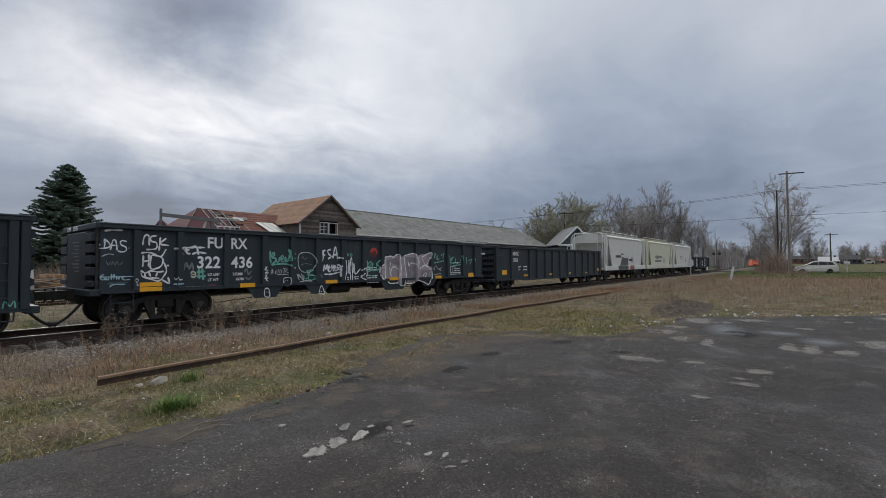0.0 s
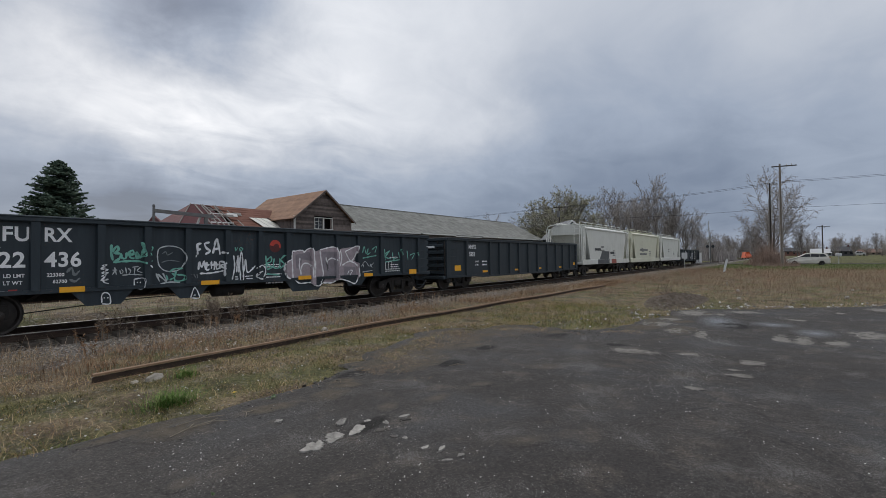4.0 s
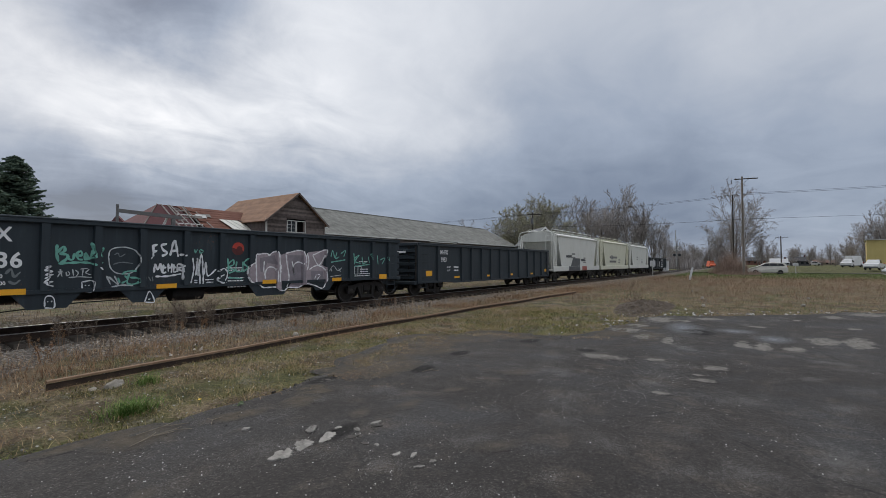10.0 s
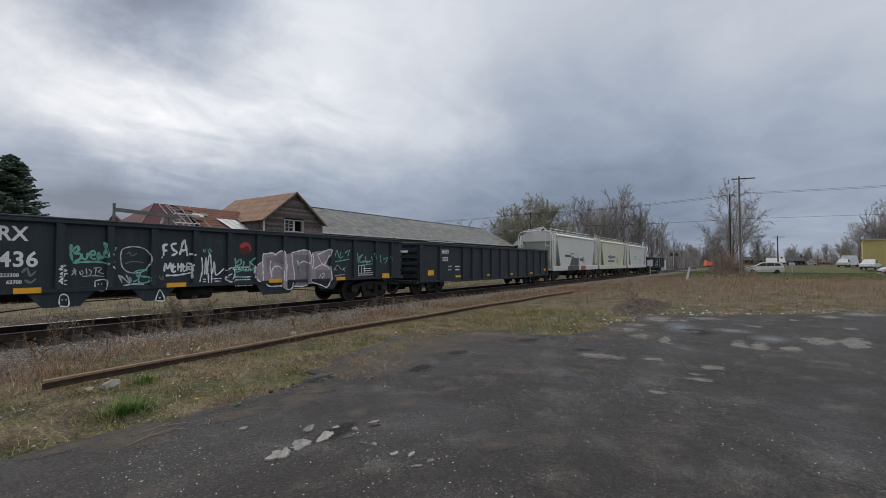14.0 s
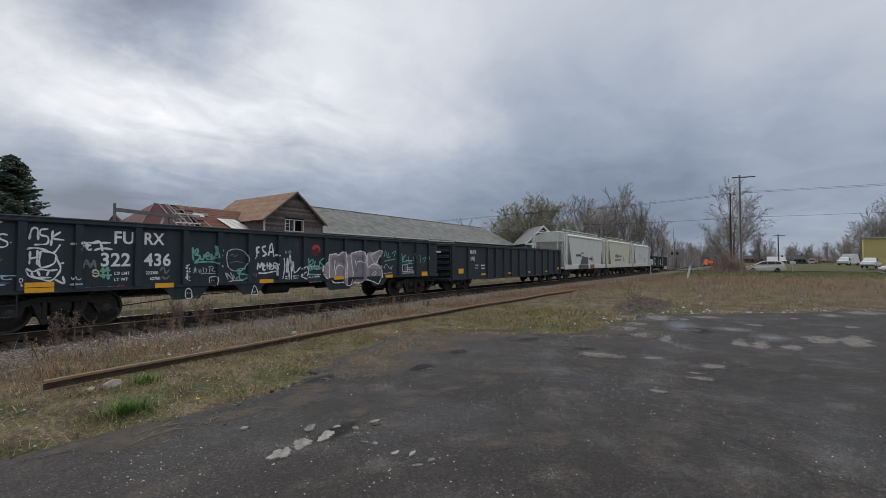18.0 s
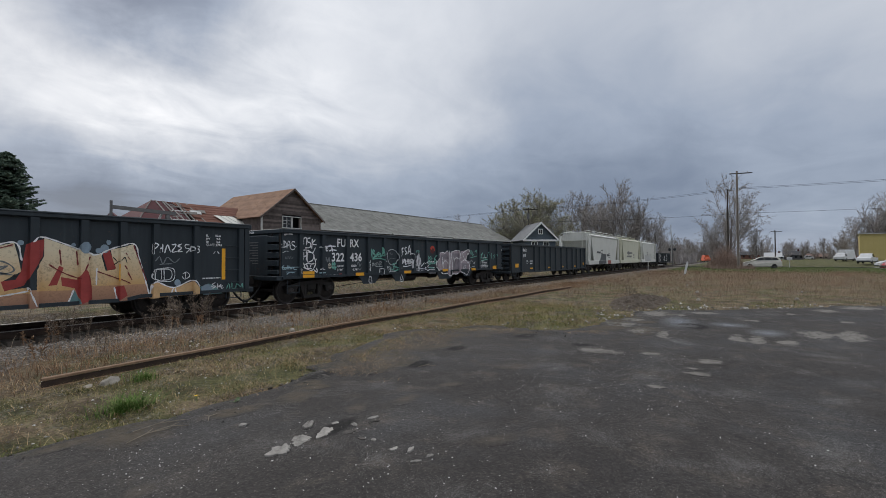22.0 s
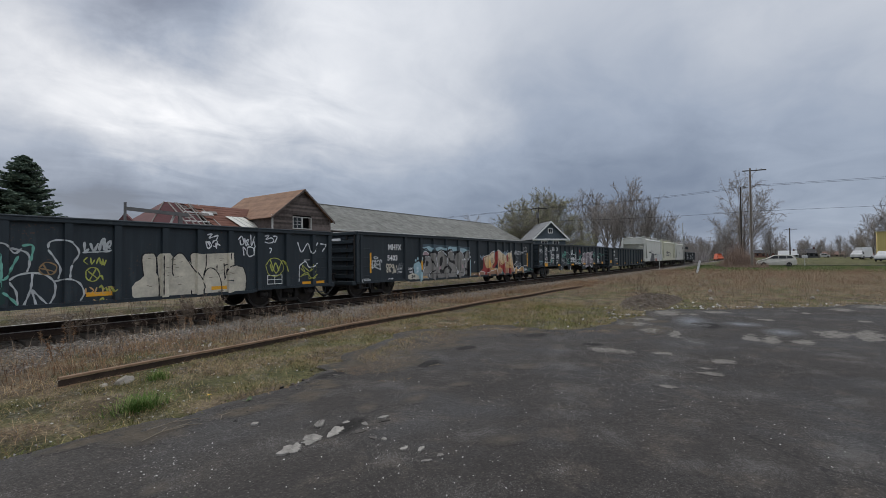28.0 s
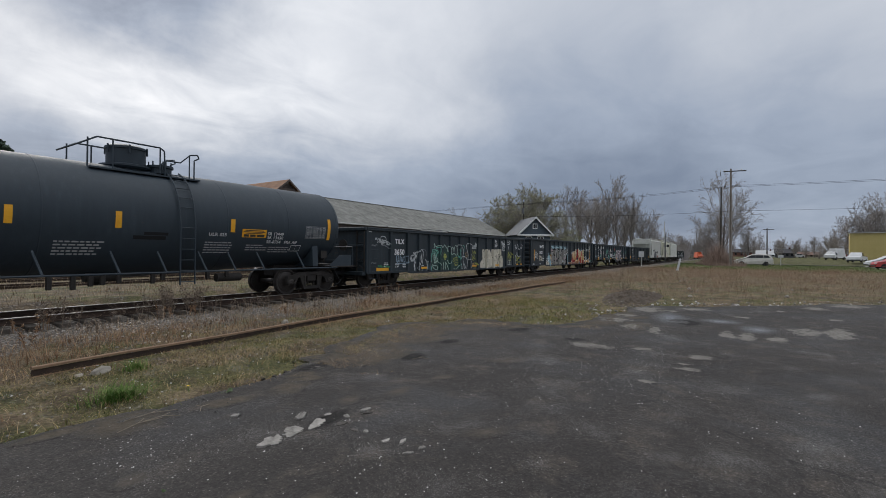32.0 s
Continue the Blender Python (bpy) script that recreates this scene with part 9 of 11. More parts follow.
def red_barn():
    barn = thing("red_barn", "collapsing rust-red barn with bare rafters showing through its roof", "barn", pose(0, 0, -0.1))
    y0, y1, yr = 37.0, 46.0, 41.5
    ze, zr = 3.7, 6.68
    x0, x1, xh = 14.4, 26.0, 17.6
    part("front_wall", Form().box(x0 + 0.3, x1, y0 + 0.2, y0 + 0.35, 0, ze), RED_WALL, barn)
    part("back_wall", Form().box(x0 + 0.3, x1, y1 - 0.35, y1 - 0.2, 0, ze), RED_WALL, barn)
    part("end_wall", Form().slab([(y0 + 0.3, 0), (y1 - 0.3, 0), (y1 - 0.3, ze), (yr, zr - 1.2), (y0 + 0.3, ze)], "x", x0 + 0.3, x0 + 0.45), RED_WALL, barn)

    def slope(x, u):
        return (x, y0 + (yr - y0) * u, ze + (zr - ze) * u)
    # the end slope, in two bays of red boarding
    for s0, s1 in ((0.0, 0.5), (0.5, 1.0)):
        a, b = Vector((x0, y0, ze)), Vector((xh + 2.2, y0, ze))
        c, d = Vector((xh + 1.6, yr - 0.2, zr - 0.15)), Vector((xh, yr, zr))
        part("end_slope", tilted(Form(), a.lerp(b, s0), a.lerp(b, s1), d.lerp(c, s1), d.lerp(c, s0), 0.06), RED_WALL, barn)
    part("hip_slope", tilted(Form(), (x0, y1, ze), (x0, y0, ze), (xh, yr, zr), (xh, yr, zr - 0.01), 0.05), RED_WALL, barn)
    part("hip_trim", Form().pipe([(x0, y0 - 0.05, ze), (xh, yr - 0.05, zr + 0.03)], 0.045, 5), BOARD_PALE, barn, "pale trim board along the hip")
    roof = part("roof", tilted(Form(), slope(xh + 3.3, 0), slope(x1, 0), slope(x1, 1), slope(xh + 1.6, 1), 0.05), RED_ROOF, barn, "rust-red sheet roof")
    courses(barn, "roof_course", RED_ROOF, slope(xh + 3.3, 0), slope(x1, 0), slope(x1, 1), slope(xh + 1.8, 1), 12, 0.025, roof)
    part("back_roof", tilted(Form(), (x1, y1, ze), (xh, y1, ze), (xh, yr, zr), (x1, yr, zr), 0.05), RED_ROOF, barn)
    # the hole: rafters, battens and torn sheets
    rnd = random.Random(3)
    for k in range(6):
        x = xh + 0.5 + 0.5 * k
        a, b = Vector(slope(x + rnd.uniform(-0.1, 0.5), 0.0)), Vector(slope(x + rnd.uniform(-0.5, 0.1), 1.0))
        part("rafter", Form().rod(a, b, 0.075, 4), BOARD_PALE, barn)
    for k in range(9):
        u = 0.12 + 0.1 * k
        a, b = Vector(slope(xh + 0.5 + rnd.uniform(0, 0.8), u)), Vector(slope(xh + 2.4 + rnd.uniform(-0.9, 0.5), u + rnd.uniform(-0.05, 0.05)))
        part("batten", tilted(Form(), a + Vector((0, -0.06, -0.04)), b + Vector((0, -0.06, -0.04)), b + Vector((0, -0.02, 0.06)), a + Vector((0, -0.02, 0.06)), 0.03), BOARD_PALE if k % 3 else TRIM, barn)
    for k in range(7):
        x, u = xh + 1.8 + rnd.uniform(0, 1.5), rnd.uniform(0.35, 0.85)
        a = Vector(slope(x, u)) + Vector((0, -0.12, 0.08))
        part("torn_sheet", tilted(Form(), a, a + Vector((0.7, 0, -0.05)), a + Vector((0.75, 0.35, 0.24)), a + Vector((0.05, 0.3, 0.22)), 0.02), (RED_ROOF, TRIM, BOARD_PALE)[k % 3], barn)
    part("white_sheet", tilted(Form(), Vector(slope(22.7, 0.28)) + Vector((0, -0.15, 0.1)), Vector(slope(24.9, 0.30)) + Vector((0, -0.15, 0.1)), Vector(slope(23.7, 0.62)) + Vector((0, -0.15, 0.1)), Vector(slope(22.0, 0.62)) + Vector((0, -0.15, 0.1)), 0.03), WHITE_METAL, barn, "cream-white sheet laid on the red roof")
    part("sheet_edge", Form().rod(Vector(slope(25.0, 0.30)) + Vector((0, -0.2, 0.12)), Vector(slope(23.8, 0.63)) + Vector((0, -0.2, 0.14)), 0.06, 4), BOARD, barn)
    for k in range(2):
        part("sheet_seam", Form().rod(Vector(slope(23.3 + 0.7 * k, 0.28)) + Vector((0, -0.17, 0.12)), Vector(slope(22.5 + 0.55 * k, 0.62)) + Vector((0, -0.17, 0.12)), 0.02, 4), TRIM, barn)


BOARD_PALE = worn("silvered_boards", (0.12, 0.11, 0.10), (0.27, 0.25, 0.23), 4.0, 0.9, 0, 30.0, 0.01, vary=0.5)


def long_shed():
    shed = thing("long_shed", "long low shed with a grey felt roof and white gutter", "shed", pose(0, 0, -0.1))
    x0, x1, y0, y1, yr, ze, zr = 29.6, 78.9, 37.2, 51.0, 44.2, 4.85, 8.45
    part("front_wall", Form().box(x0, x1 - 0.3, y0 + 0.3, y0 + 0.5, 0, ze), BOARD, shed)
    part("back_wall", Form().box(x0, x1 - 0.3, y1 - 0.5, y1 - 0.3, 0, ze), BOARD, shed)
    for x in (x0 + 0.1, x1 - 0.4):
        part("end_wall", Form().slab([(y0 + 0.4, 0), (y1 - 0.4, 0), (y1 - 0.4, ze), (yr, zr - 0.15), (y0 + 0.4, ze)], "x", x - 0.08, x + 0.08), BOARD, shed)
    rnd = random.Random(8)
    step = (x1 - x0) / 12
    roof = part("roof", tilted(Form(), (x0, y0, ze), (x1, y0, ze), (x1, yr, zr), (x0, yr, zr), 0.12), GREY_ROOF, shed, "grey-green felt roof with long strips")
    for k in range(12):
        courses(shed, "felt_strip", GREY_ROOF, (x0 + k * step + 0.03, y0 - 0.03, ze + rnd.uniform(0, 0.03)), (x0 + (k + 1) * step, y0 - 0.03, ze + rnd.uniform(0, 0.03)), (x0 + (k + 1) * step, yr, zr), (x0 + k * step + 0.03, yr, zr), 6, 0.009, roof)
    part("back_roof", tilted(Form(), (x1, y1, ze), (x0, y1, ze), (x0, yr, zr), (x1, yr, zr), 0.12), GREY_ROOF, shed)
    for k in range(7):
        a = x0 + k * (x1 - x0) / 7
        part("gutter", Form().box(a, a + (x1 - x0) / 7 - 0.3 * (k % 2), y0 - 0.14, y0, ze - 0.13 - 0.1 * (k == 3), ze + 0.02 - 0.1 * (k == 3), 0.02), TRIM, shed, "pale metal gutter along the eave")
    part("ridge_cap", Form().box(x0, x1, yr - 0.15, yr + 0.15, zr - 0.05, zr + 0.05, 0.02), GREY_ROOF, shed)


def gantry():
    g = thing("steel_gantry", "grey steel frame standing beside the red barn", "steel frame", pose(12.8, 36.0, -0.1))
    part("post", Form().box(-0.07, 0.07, -0.07, 0.07, 0, 5.75, 0.01), STEEL_GREY, g)
    part("post", Form().box(3.5, 3.76, -0.1, 0.1, 0, 5.02, 0.01), STEEL_GREY, g)
    part("beam", tilted(Form(), (0, -0.1, 5.2), (4.2, -0.1, 5.02), (4.2, -0.1, 5.28), (0, -0.1, 5.44), 0.2), STEEL_GREY, g)
    part("brace", Form().rod((1.1, 0, 0), (3.3, 0.2, 5.1), 0.09, 4), TRIM, g)


gable_barn()
red_barn()
long_shed()
gantry()
# lumber and clutter seen between the cars
LUMBER = worn("stacked_lumber", (0.16, 0.11, 0.07), (0.34, 0.25, 0.16), 4.0, 0.85, 0, 30.0, 0.01, vary=0.5)
stack = thing("lumber_stack", "untidy stack of sawn timber behind the tracks", "lumber", pose(8.3, 31.8, -0.08))
rnd = random.Random(21)
for k in range(14):
    part("plank", Form().box(-1.6 + rnd.uniform(-0.2, 0.2), 1.6 + rnd.uniform(-0.3, 0.2), -0.8 + 0.24 * (k % 6), -0.6 + 0.24 * (k % 6), 0.16 * (k // 6), 0.14 + 0.16 * (k // 6), 0.01), LUMBER, stack, at=pose(0, 0, 0, 0, 0, rnd.uniform(-3, 3)))
drum = thing("yellow_bin", "yellow-green metal bin beside the red barn", "bin", pose(15.6, 34.6, -0.08))
part("body", Form().box(-0.9, 0.9, -0.5, 0.5, 0.0, 1.3, 0.03), worn("yellow_green_paint", (0.3, 0.3, 0.08), (0.45, 0.43, 0.15), 3.0), drum)
part("panel", Form().box(0.0, 0.35, -0.52, -0.5, 0.3, 1.0), TRIM, drum, "pale panel on the bin")


def blue_house():
    """The gabled house beyond the shed."""
    SIDING = worn("blue_grey_siding", (0.055, 0.075, 0.095), (0.10, 0.125, 0.15), 2.0, 0.8, vary=0.3)
    ROOF = worn("grey_shingles", (0.12, 0.125, 0.13), (0.22, 0.225, 0.235), 2.0, 0.9)
    WHITE = worn("white_house_trim", (0.62, 0.63, 0.63), (0.8, 0.8, 0.8), 3.0, 0.6)
    h = thing("gabled_house", "blue-grey clapboard house with white trim and grey roof", "house", pose(74.5, 29.95, -0.25, 0, 0, -48))
    w, d, ze, zp = 2.75, 7.5, 5.3, 7.95
    part("front_wall", Form().slab([(-w, 0), (w, 0), (w, ze), (0, zp), (-w, ze)], "y", 0, 0.15), SIDING, h)
    part("side_wall", Form().box(w - 0.15, w, 0.15, d, 0, ze), SIDING, h)
    part("side_wall", Form().box(-w, -w + 0.15, 0.15, d, 0, ze), SIDING, h)
    part("back_wall", Form().slab([(-w, 0), (w, 0), (w, ze), (0, zp), (-w, ze)], "y", d - 0.15, d), SIDING, h)
    for s in (-1, 1):
        a, b, c, q = (s * (w + 0.5), -0.5, ze - 0.35), (s * (w + 0.5), d + 0.3, ze - 0.35), (0, d + 0.3, zp + 0.15), (0, -0.5, zp + 0.15)
        part("roof", tilted(Form(), a, b, c, q, 0.12) if s > 0 else tilted(Form(), b, a, q, c, 0.12), ROOF, h)
        part("barge_board", tilted(Form(), (s * (w + 0.55), -0.52, ze - 0.62), (s * (w + 0.55), -0.52, ze - 0.3), (0, -0.52, zp + 0.2), (0, -0.52, zp - 0.15), 0.06), WHITE, h, "white board along the gable")
    part("gable_return", Form().box(-w - 0.4, w + 0.4, -0.42, 0.0, ze - 0.55, ze - 0.25, 0.03), WHITE, h)
    part("fascia", Form().box(w + 0.4, w + 0.52, -0.3, d, ze - 0.55, ze - 0.3), WHITE, h)
    for x, z, ww, hh in ((-1.1, 3.2, 0.9, 1.4), (1.0, 3.2, 0.9, 1.4), (0.0, 6.1, 0.6, 0.7), (-1.1, 0.8, 0.9, 1.4), (1.0, 0.8, 0.9, 1.4)):
        win = part("window", Form().box(x - ww / 2 - 0.12, x + ww / 2 + 0.12, -0.06, 0.0, z - 0.12, z + hh + 0.12, 0.01), WHITE, h, "white framed sash window")
        part("pane", Form().box(x - ww / 2, x - 0.03, -0.075, -0.062, z, z + hh), DARK_GLASS, win)
        part("pane", Form().box(x + 0.03, x + ww / 2, -0.075, -0.062, z, z + hh), DARK_GLASS, win)
    for y, z in ((1.6, 3.2), (4.2, 3.2), (5.6, 3.2), (2.0, 0.9), (5.0, 0.9)):
        win = part("window", Form().box(w, w + 0.06, y - 0.55, y + 0.55, z - 0.1, z + 1.4, 0.01), WHITE, h, "white framed sash window")
        part("pane", Form().box(w + 0.062, w + 0.075, y - 0.42, y + 0.42, z, z + 1.28), DARK_GLASS, win)


blue_house()


# ---- poles and wires ----
POLE_WOOD = worn("grey_pole_timber", (0.12, 0.10, 0.085), (0.26, 0.23, 0.20), 2.0, 0.9, 0, 20.0, 0.01)
POLE_DARK = worn("creosoted_pole", (0.04, 0.035, 0.03), (0.09, 0.08, 0.07), 2.0, 0.9)
WIRE = plain("black_wire", (0.03, 0.03, 0.032), 0.6)


def utility_pole(x, y, height, label, arms=True, r=0.17, mat=None, extra=False):
    p = thing("utility_pole", label, "utility pole", pose(x, y, -0.15), group="poles along the road")
    part("shaft", Form().rod((0, 0, 0), (0, 0, height), r, 14, r * 0.68), mat or POLE_WOOD, p, smooth=True)
    if arms:
        part("crossarm", Form().box(-0.07, 0.07, -1.4, 1.4, height - 0.42, height - 0.28, 0.01), POLE_DARK, p, at=pose(0, 0, 0, 2.0, 0, 0))
        for y0 in (-1.3, -0.75, 0.75, 1.3):
            part("insulator", Form().lathe([(0.02, height - 0.3), (0.05, height - 0.24), (0.03, height - 0.2), (0.055, height - 0.16), (0.02, height - 0.1)], "z", 10, pose(0, y0, 0)), TRIM, p)
        part("arm_brace", Form().rod((0.06, -0.8, height - 0.4), (0.14, 0, height - 1.1), 0.02, 5).rod((0.06, 0.8, height - 0.4), (0.14, 0, height - 1.1), 0.02, 5), STEEL_GREY, p)
        part("cutout", Form().rod((-0.1, 1.3, height - 0.9), (-0.1, 1.3, height - 0.4), 0.045, 8), POLE_DARK, p)
    if extra:
        part("transformer", Form().rod((-0.35, 0, height - 2.2), (-0.35, 0, height - 1.1), 0.26, 14), STEEL_GREY, p, smooth=True)
    return p


utility_pole(77.5, 1.25, 14.15, "tall weathered timber utility pole with one crossarm")
utility_pole(86.0, 2.7, 12.7, "dark thin utility pole without crossarm beside a bare tree", False, 0.15, POLE_DARK)
utility_pole(79.0, 34.0, 11.2, "timber pole with a transformer behind the house", True, 0.16, POLE_DARK, True)
utility_pole(170.0, -6.7, 9.9, "distant utility pole with a crossarm", True, 0.2, POLE_DARK)
for k, (x, y, z, y2, z2, sag) in enumerate(((78.2, -60, 11.6, 1.3, 11.5, 0.5), (79.2, -60, 11.9, 1.3, 11.8, 0.5), (78.6, 1.3, 11.5, 34, 10.7, 0.4), (79.4, 1.3, 11.8, 34, 10.95, 0.4), (78.6, 34, 10.7, 90, 10.7, 0.6), (79.4, 34, 10.95, 90, 11.0, 0.6),
                                            (77.6, -60, 8.0, 1.25, 7.9, 0.35), (77.6, 1.25, 7.9, 34, 8.3, 0.3))):
    pts = []
    for i in range(25):
        u = i / 24
        pts.append((x, y + (y2 - y) * u, z + (z2 - z) * u - 4 * sag * u * (1 - u)))
    ob = new("overhead_wire", Form().pipe(pts, 0.019, 4).mesh("overhead_wire", WIRE))
    tagged(ob, "thin black overhead wire between the poles", "wire", "overhead wires", "structure")

# ---- far things beyond the field ----
YELLOW_WALL = worn("pale_yellow_steel_siding", (0.45, 0.36, 0.13), (0.55, 0.45, 0.19), 0.6, 0.6, vary=0.1)


def yellow_building():
    b = thing("yellow_building", "long pale-yellow steel-clad workshop", "building", pose(148.3, -22.45, 0.6, 0, 0, -90 - 8))
    part("side_wall", Form().box(0, 56, 0, 0.2, 0, 6.6), YELLOW_WALL, b)
    for k in range(56):
        part("siding_rib", SIDING_RIB, None, b, at=pose(0.5 + 1.0 * k, 0, 0))
    part("end_wall", Form().slab([(0.2, 0), (22, 0), (22, 6.6), (0.2, 6.6)], "x", 0, 0.2), YELLOW_WALL, b)
    part("roof", tilted(Form(), (-0.3, -0.3, 6.65), (56.3, -0.3, 6.65), (56.3, 11, 6.9), (-0.3, 11, 6.9), 0.06), TRIM, b)
    part("back_roof", tilted(Form(), (56.3, 22.3, 6.65), (-0.3, 22.3, 6.65), (-0.3, 11, 6.9), (56.3, 11, 6.9), 0.06), TRIM, b)
    part("eave_trim", Form().box(-0.3, 56.3, -0.35, -0.3, 6.5, 6.66), TRIM, b)


SIDING_RIB = Form().box(-0.06, 0.06, -0.04, 0.0, 0, 6.5).mesh("siding_rib", YELLOW_WALL)
yellow_building()
PAINTS = {"silver": plain("silver_beige_car_paint", (0.55, 0.53, 0.48), 0.3, 0.2), "white": plain("white_vehicle_paint", (0.56, 0.57, 0.58), 0.4), "red": plain("red_car_paint", (0.42, 0.05, 0.05), 0.3),
          "orange": plain("orange_machine_paint", (0.50, 0.095, 0.035), 0.5), "dark": plain("dark_vehicle_paint", (0.04, 0.045, 0.05), 0.35)}
TYRE = worn("tyre_rubber", (0.015, 0.015, 0.015), (0.03, 0.03, 0.03), 6.0, 0.8)
WHEEL_MESH = Form().lathe([(0.2, -0.1), (0.32, -0.11), (0.33, -0.06), (0.33, 0.06), (0.32, 0.11), (0.2, 0.1)], "y", 20).mesh("tyre", TYRE, True)
RIM_MESH = Form().lathe([(0.02, -0.1), (0.19, -0.09), (0.21, -0.12), (0.21, 0.12), (0.19, 0.09), (0.02, 0.1)], "y", 16).mesh("rim", STEEL_GREY, True)
LAMP_RED = plain("tail_lamp_red", (0.35, 0.03, 0.03), 0.25)
LAMP_CLEAR = plain("headlamp_glass", (0.6, 0.6, 0.6), 0.15)


def vehicle(name, label, category, at, paint, body, glass, length, width, wheels):
    """body: side outline of the painted shell; glass: outlines of side windows. The nose points to -x."""
    v = thing(name, label, category, at)
    half = width / 2
    n = len(body)
    belt = 0.92
    f = Form()
    ring = []
    for y, inset in ((-half, 0.06), (-half + 0.08, 0.0), (half - 0.08, 0.0), (half, 0.06)):
        row = []
        cx = sum(p[0] for p in body) / n
        for x, z in body:
            lean = max(0.0, z - belt) * 0.28 * (1 if y > 0 else -1)
            yy = y - lean if inset else y - lean * 0.98
            row.append((cx + (x - cx) * (1 - inset * 0.25), yy, z - (inset * 0.4 if z > 1.2 else 0)))
        ring.append(row)
    f.v = [p for row in ring for p in row]
    for r in range(3):
        for i in range(n):
            j = (i + 1) % n
            f.f.append((r * n + i, r * n + j, (r + 1) * n + j, (r + 1) * n + i))
    f.f += [tuple(range(n))[::-1], tuple(range(3 * n, 4 * n))]
    part("body", f, PAINTS[paint], v, smooth=False)
    for out in glass:
        for s in (-1, 1):
            g = Form()
            g.v = [(x, s * (half - max(0, z - belt) * 0.28 + 0.012), z) for x, z in out] + [(x, s * (half - max(0, z - belt) * 0.28 - 0.03), z) for x, z in out]
            m = len(out)
            g.f = [tuple(range(m)), tuple(range(m, 2 * m))[::-1]] + [(i, (i + 1) % m, m + (i + 1) % m, m + i) for i in range(m)]
            part("side_window", g, DARK_GLASS, v, "dark tinted side window")
    for x in wheels:
        for s in (-1, 1):
            w = part("wheel", WHEEL_MESH, None, v, at=pose(x, s * (half - 0.1), 0.33))
            part("rim", RIM_MESH, None, w)
    for s in (-1, 1):
        part("headlight", Form().box(-length / 2 - 0.01, -length / 2 + 0.12, s * half * 0.75 - 0.16, s * half * 0.75 + 0.16, 0.62, 0.78, 0.02), LAMP_CLEAR, v)
        part("tail_light", Form().box(length / 2 - 0.12, length / 2 + 0.005, s * half * 0.82 - 0.1, s * half * 0.82 + 0.1, 0.85, 1.15, 0.02), LAMP_RED, v)
    for x in (-length / 2 - 0.04, length / 2 - 0.2):
        part("bumper", Form().box(x, x + 0.24, -half * 0.92, half * 0.92, 0.31, 0.51, 0.04), PAINTS["dark"] if paint != "silver" else PAINTS[paint], v)
    return v


VAN = [(-2.42, 0.45), (-2.35, 0.28), (2.3, 0.3), (2.42, 0.5), (2.42, 0.95), (2.3, 1.2), (2.05, 1.6), (1.7, 1.7), (0.6, 1.76), (-0.2, 1.68), (-0.9, 1.3), (-1.35, 1.08), (-2.0, 0.93), (-2.35, 0.75)]
VAN_GLASS = ([(-0.95, 1.17), (-0.25, 1.56), (0.25, 1.6), (0.25, 1.17)], [(0.3, 1.17), (0.3, 1.6), (1.2, 1.6), (1.2, 1.17)], [(1.25, 1.17), (1.25, 1.6), (1.8, 1.55), (2.05, 1.2)])
CAR = [(-2.2, 0.25), (2.2, 0.28), (2.25, 0.75), (2.1, 0.98), (1.5, 1.02), (0.9, 1.42), (-0.4, 1.44), (-1.1, 1.0), (-2.0, 0.85), (-2.25, 0.6)]
CAR_GLASS = ([(-0.95, 1.0), (-0.4, 1.36), (0.15, 1.38), (0.15, 0.99)], [(0.22, 0.99), (0.22, 1.38), (0.85, 1.34), (1.25, 1.0)])
PICKUP = [(-2.7, 0.4), (2.7, 0.42), (2.72, 1.05), (0.5, 1.08), (0.25, 1.75), (-0.85, 1.78), (-1.45, 1.15), (-2.6, 1.05), (-2.75, 0.7)]
PICKUP_GLASS = ([(-1.25, 1.15), (-0.8, 1.66), (-0.3, 1.68), (-0.3, 1.12)], [(-0.22, 1.12), (-0.22, 1.68), (0.2, 1.64), (0.32, 1.12)])
BOX_TRUCK = [(-3.6, 0.5), (3.4, 0.55), (3.4, 3.2), (-1.9, 3.2), (-1.9, 2.3), (-2.7, 2.2), (-3.1, 1.5), (-3.7, 1.3)]
TRUCK_GLASS = ([(-3.0, 1.45), (-2.65, 2.1), (-2.1, 2.1), (-2.1, 1.4)],)
vehicle("minivan", "silver-beige minivan parked on the grass", "car", pose(83.0, -1.55, -0.05, 0, 0, -86), "silver", VAN, VAN_GLASS, 4.8, 1.85, (-1.5, 1.5))
BOX_VAN = [(x * 0.75, z * 0.78) for x, z in BOX_TRUCK]
BOX_VAN_GLASS = tuple([(x * 0.75, z * 0.78) for x, z in out] for out in TRUCK_GLASS)
vehicle("box_truck", "white box truck parked by the workshop", "truck", pose(129.9, -17.3, 0.66, 0, 0, -29.5), "white", BOX_VAN, BOX_VAN_GLASS, 5.4, 2.0, (-1.85, 1.4))
vehicle("pickup", "white pickup truck parked by the workshop", "truck", pose(106.6, -17.1, 0.40, 0, 0, -19), "white", PICKUP, PICKUP_GLASS, 5.4, 1.95, (-1.75, 1.65))
vehicle("red_car", "red sedan parked before the workshop", "car", pose(79.5, -16.4, -0.05, 0, 0, -80), "red", CAR, CAR_GLASS, 4.5, 1.78, (-1.4, 1.4))
vehicle("white_car", "white car parked behind the red sedan", "car", pose(86.3, -17.1, -0.05, 0, 0, -82), "white", VAN, VAN_GLASS, 4.8, 1.85, (-1.5, 1.5))
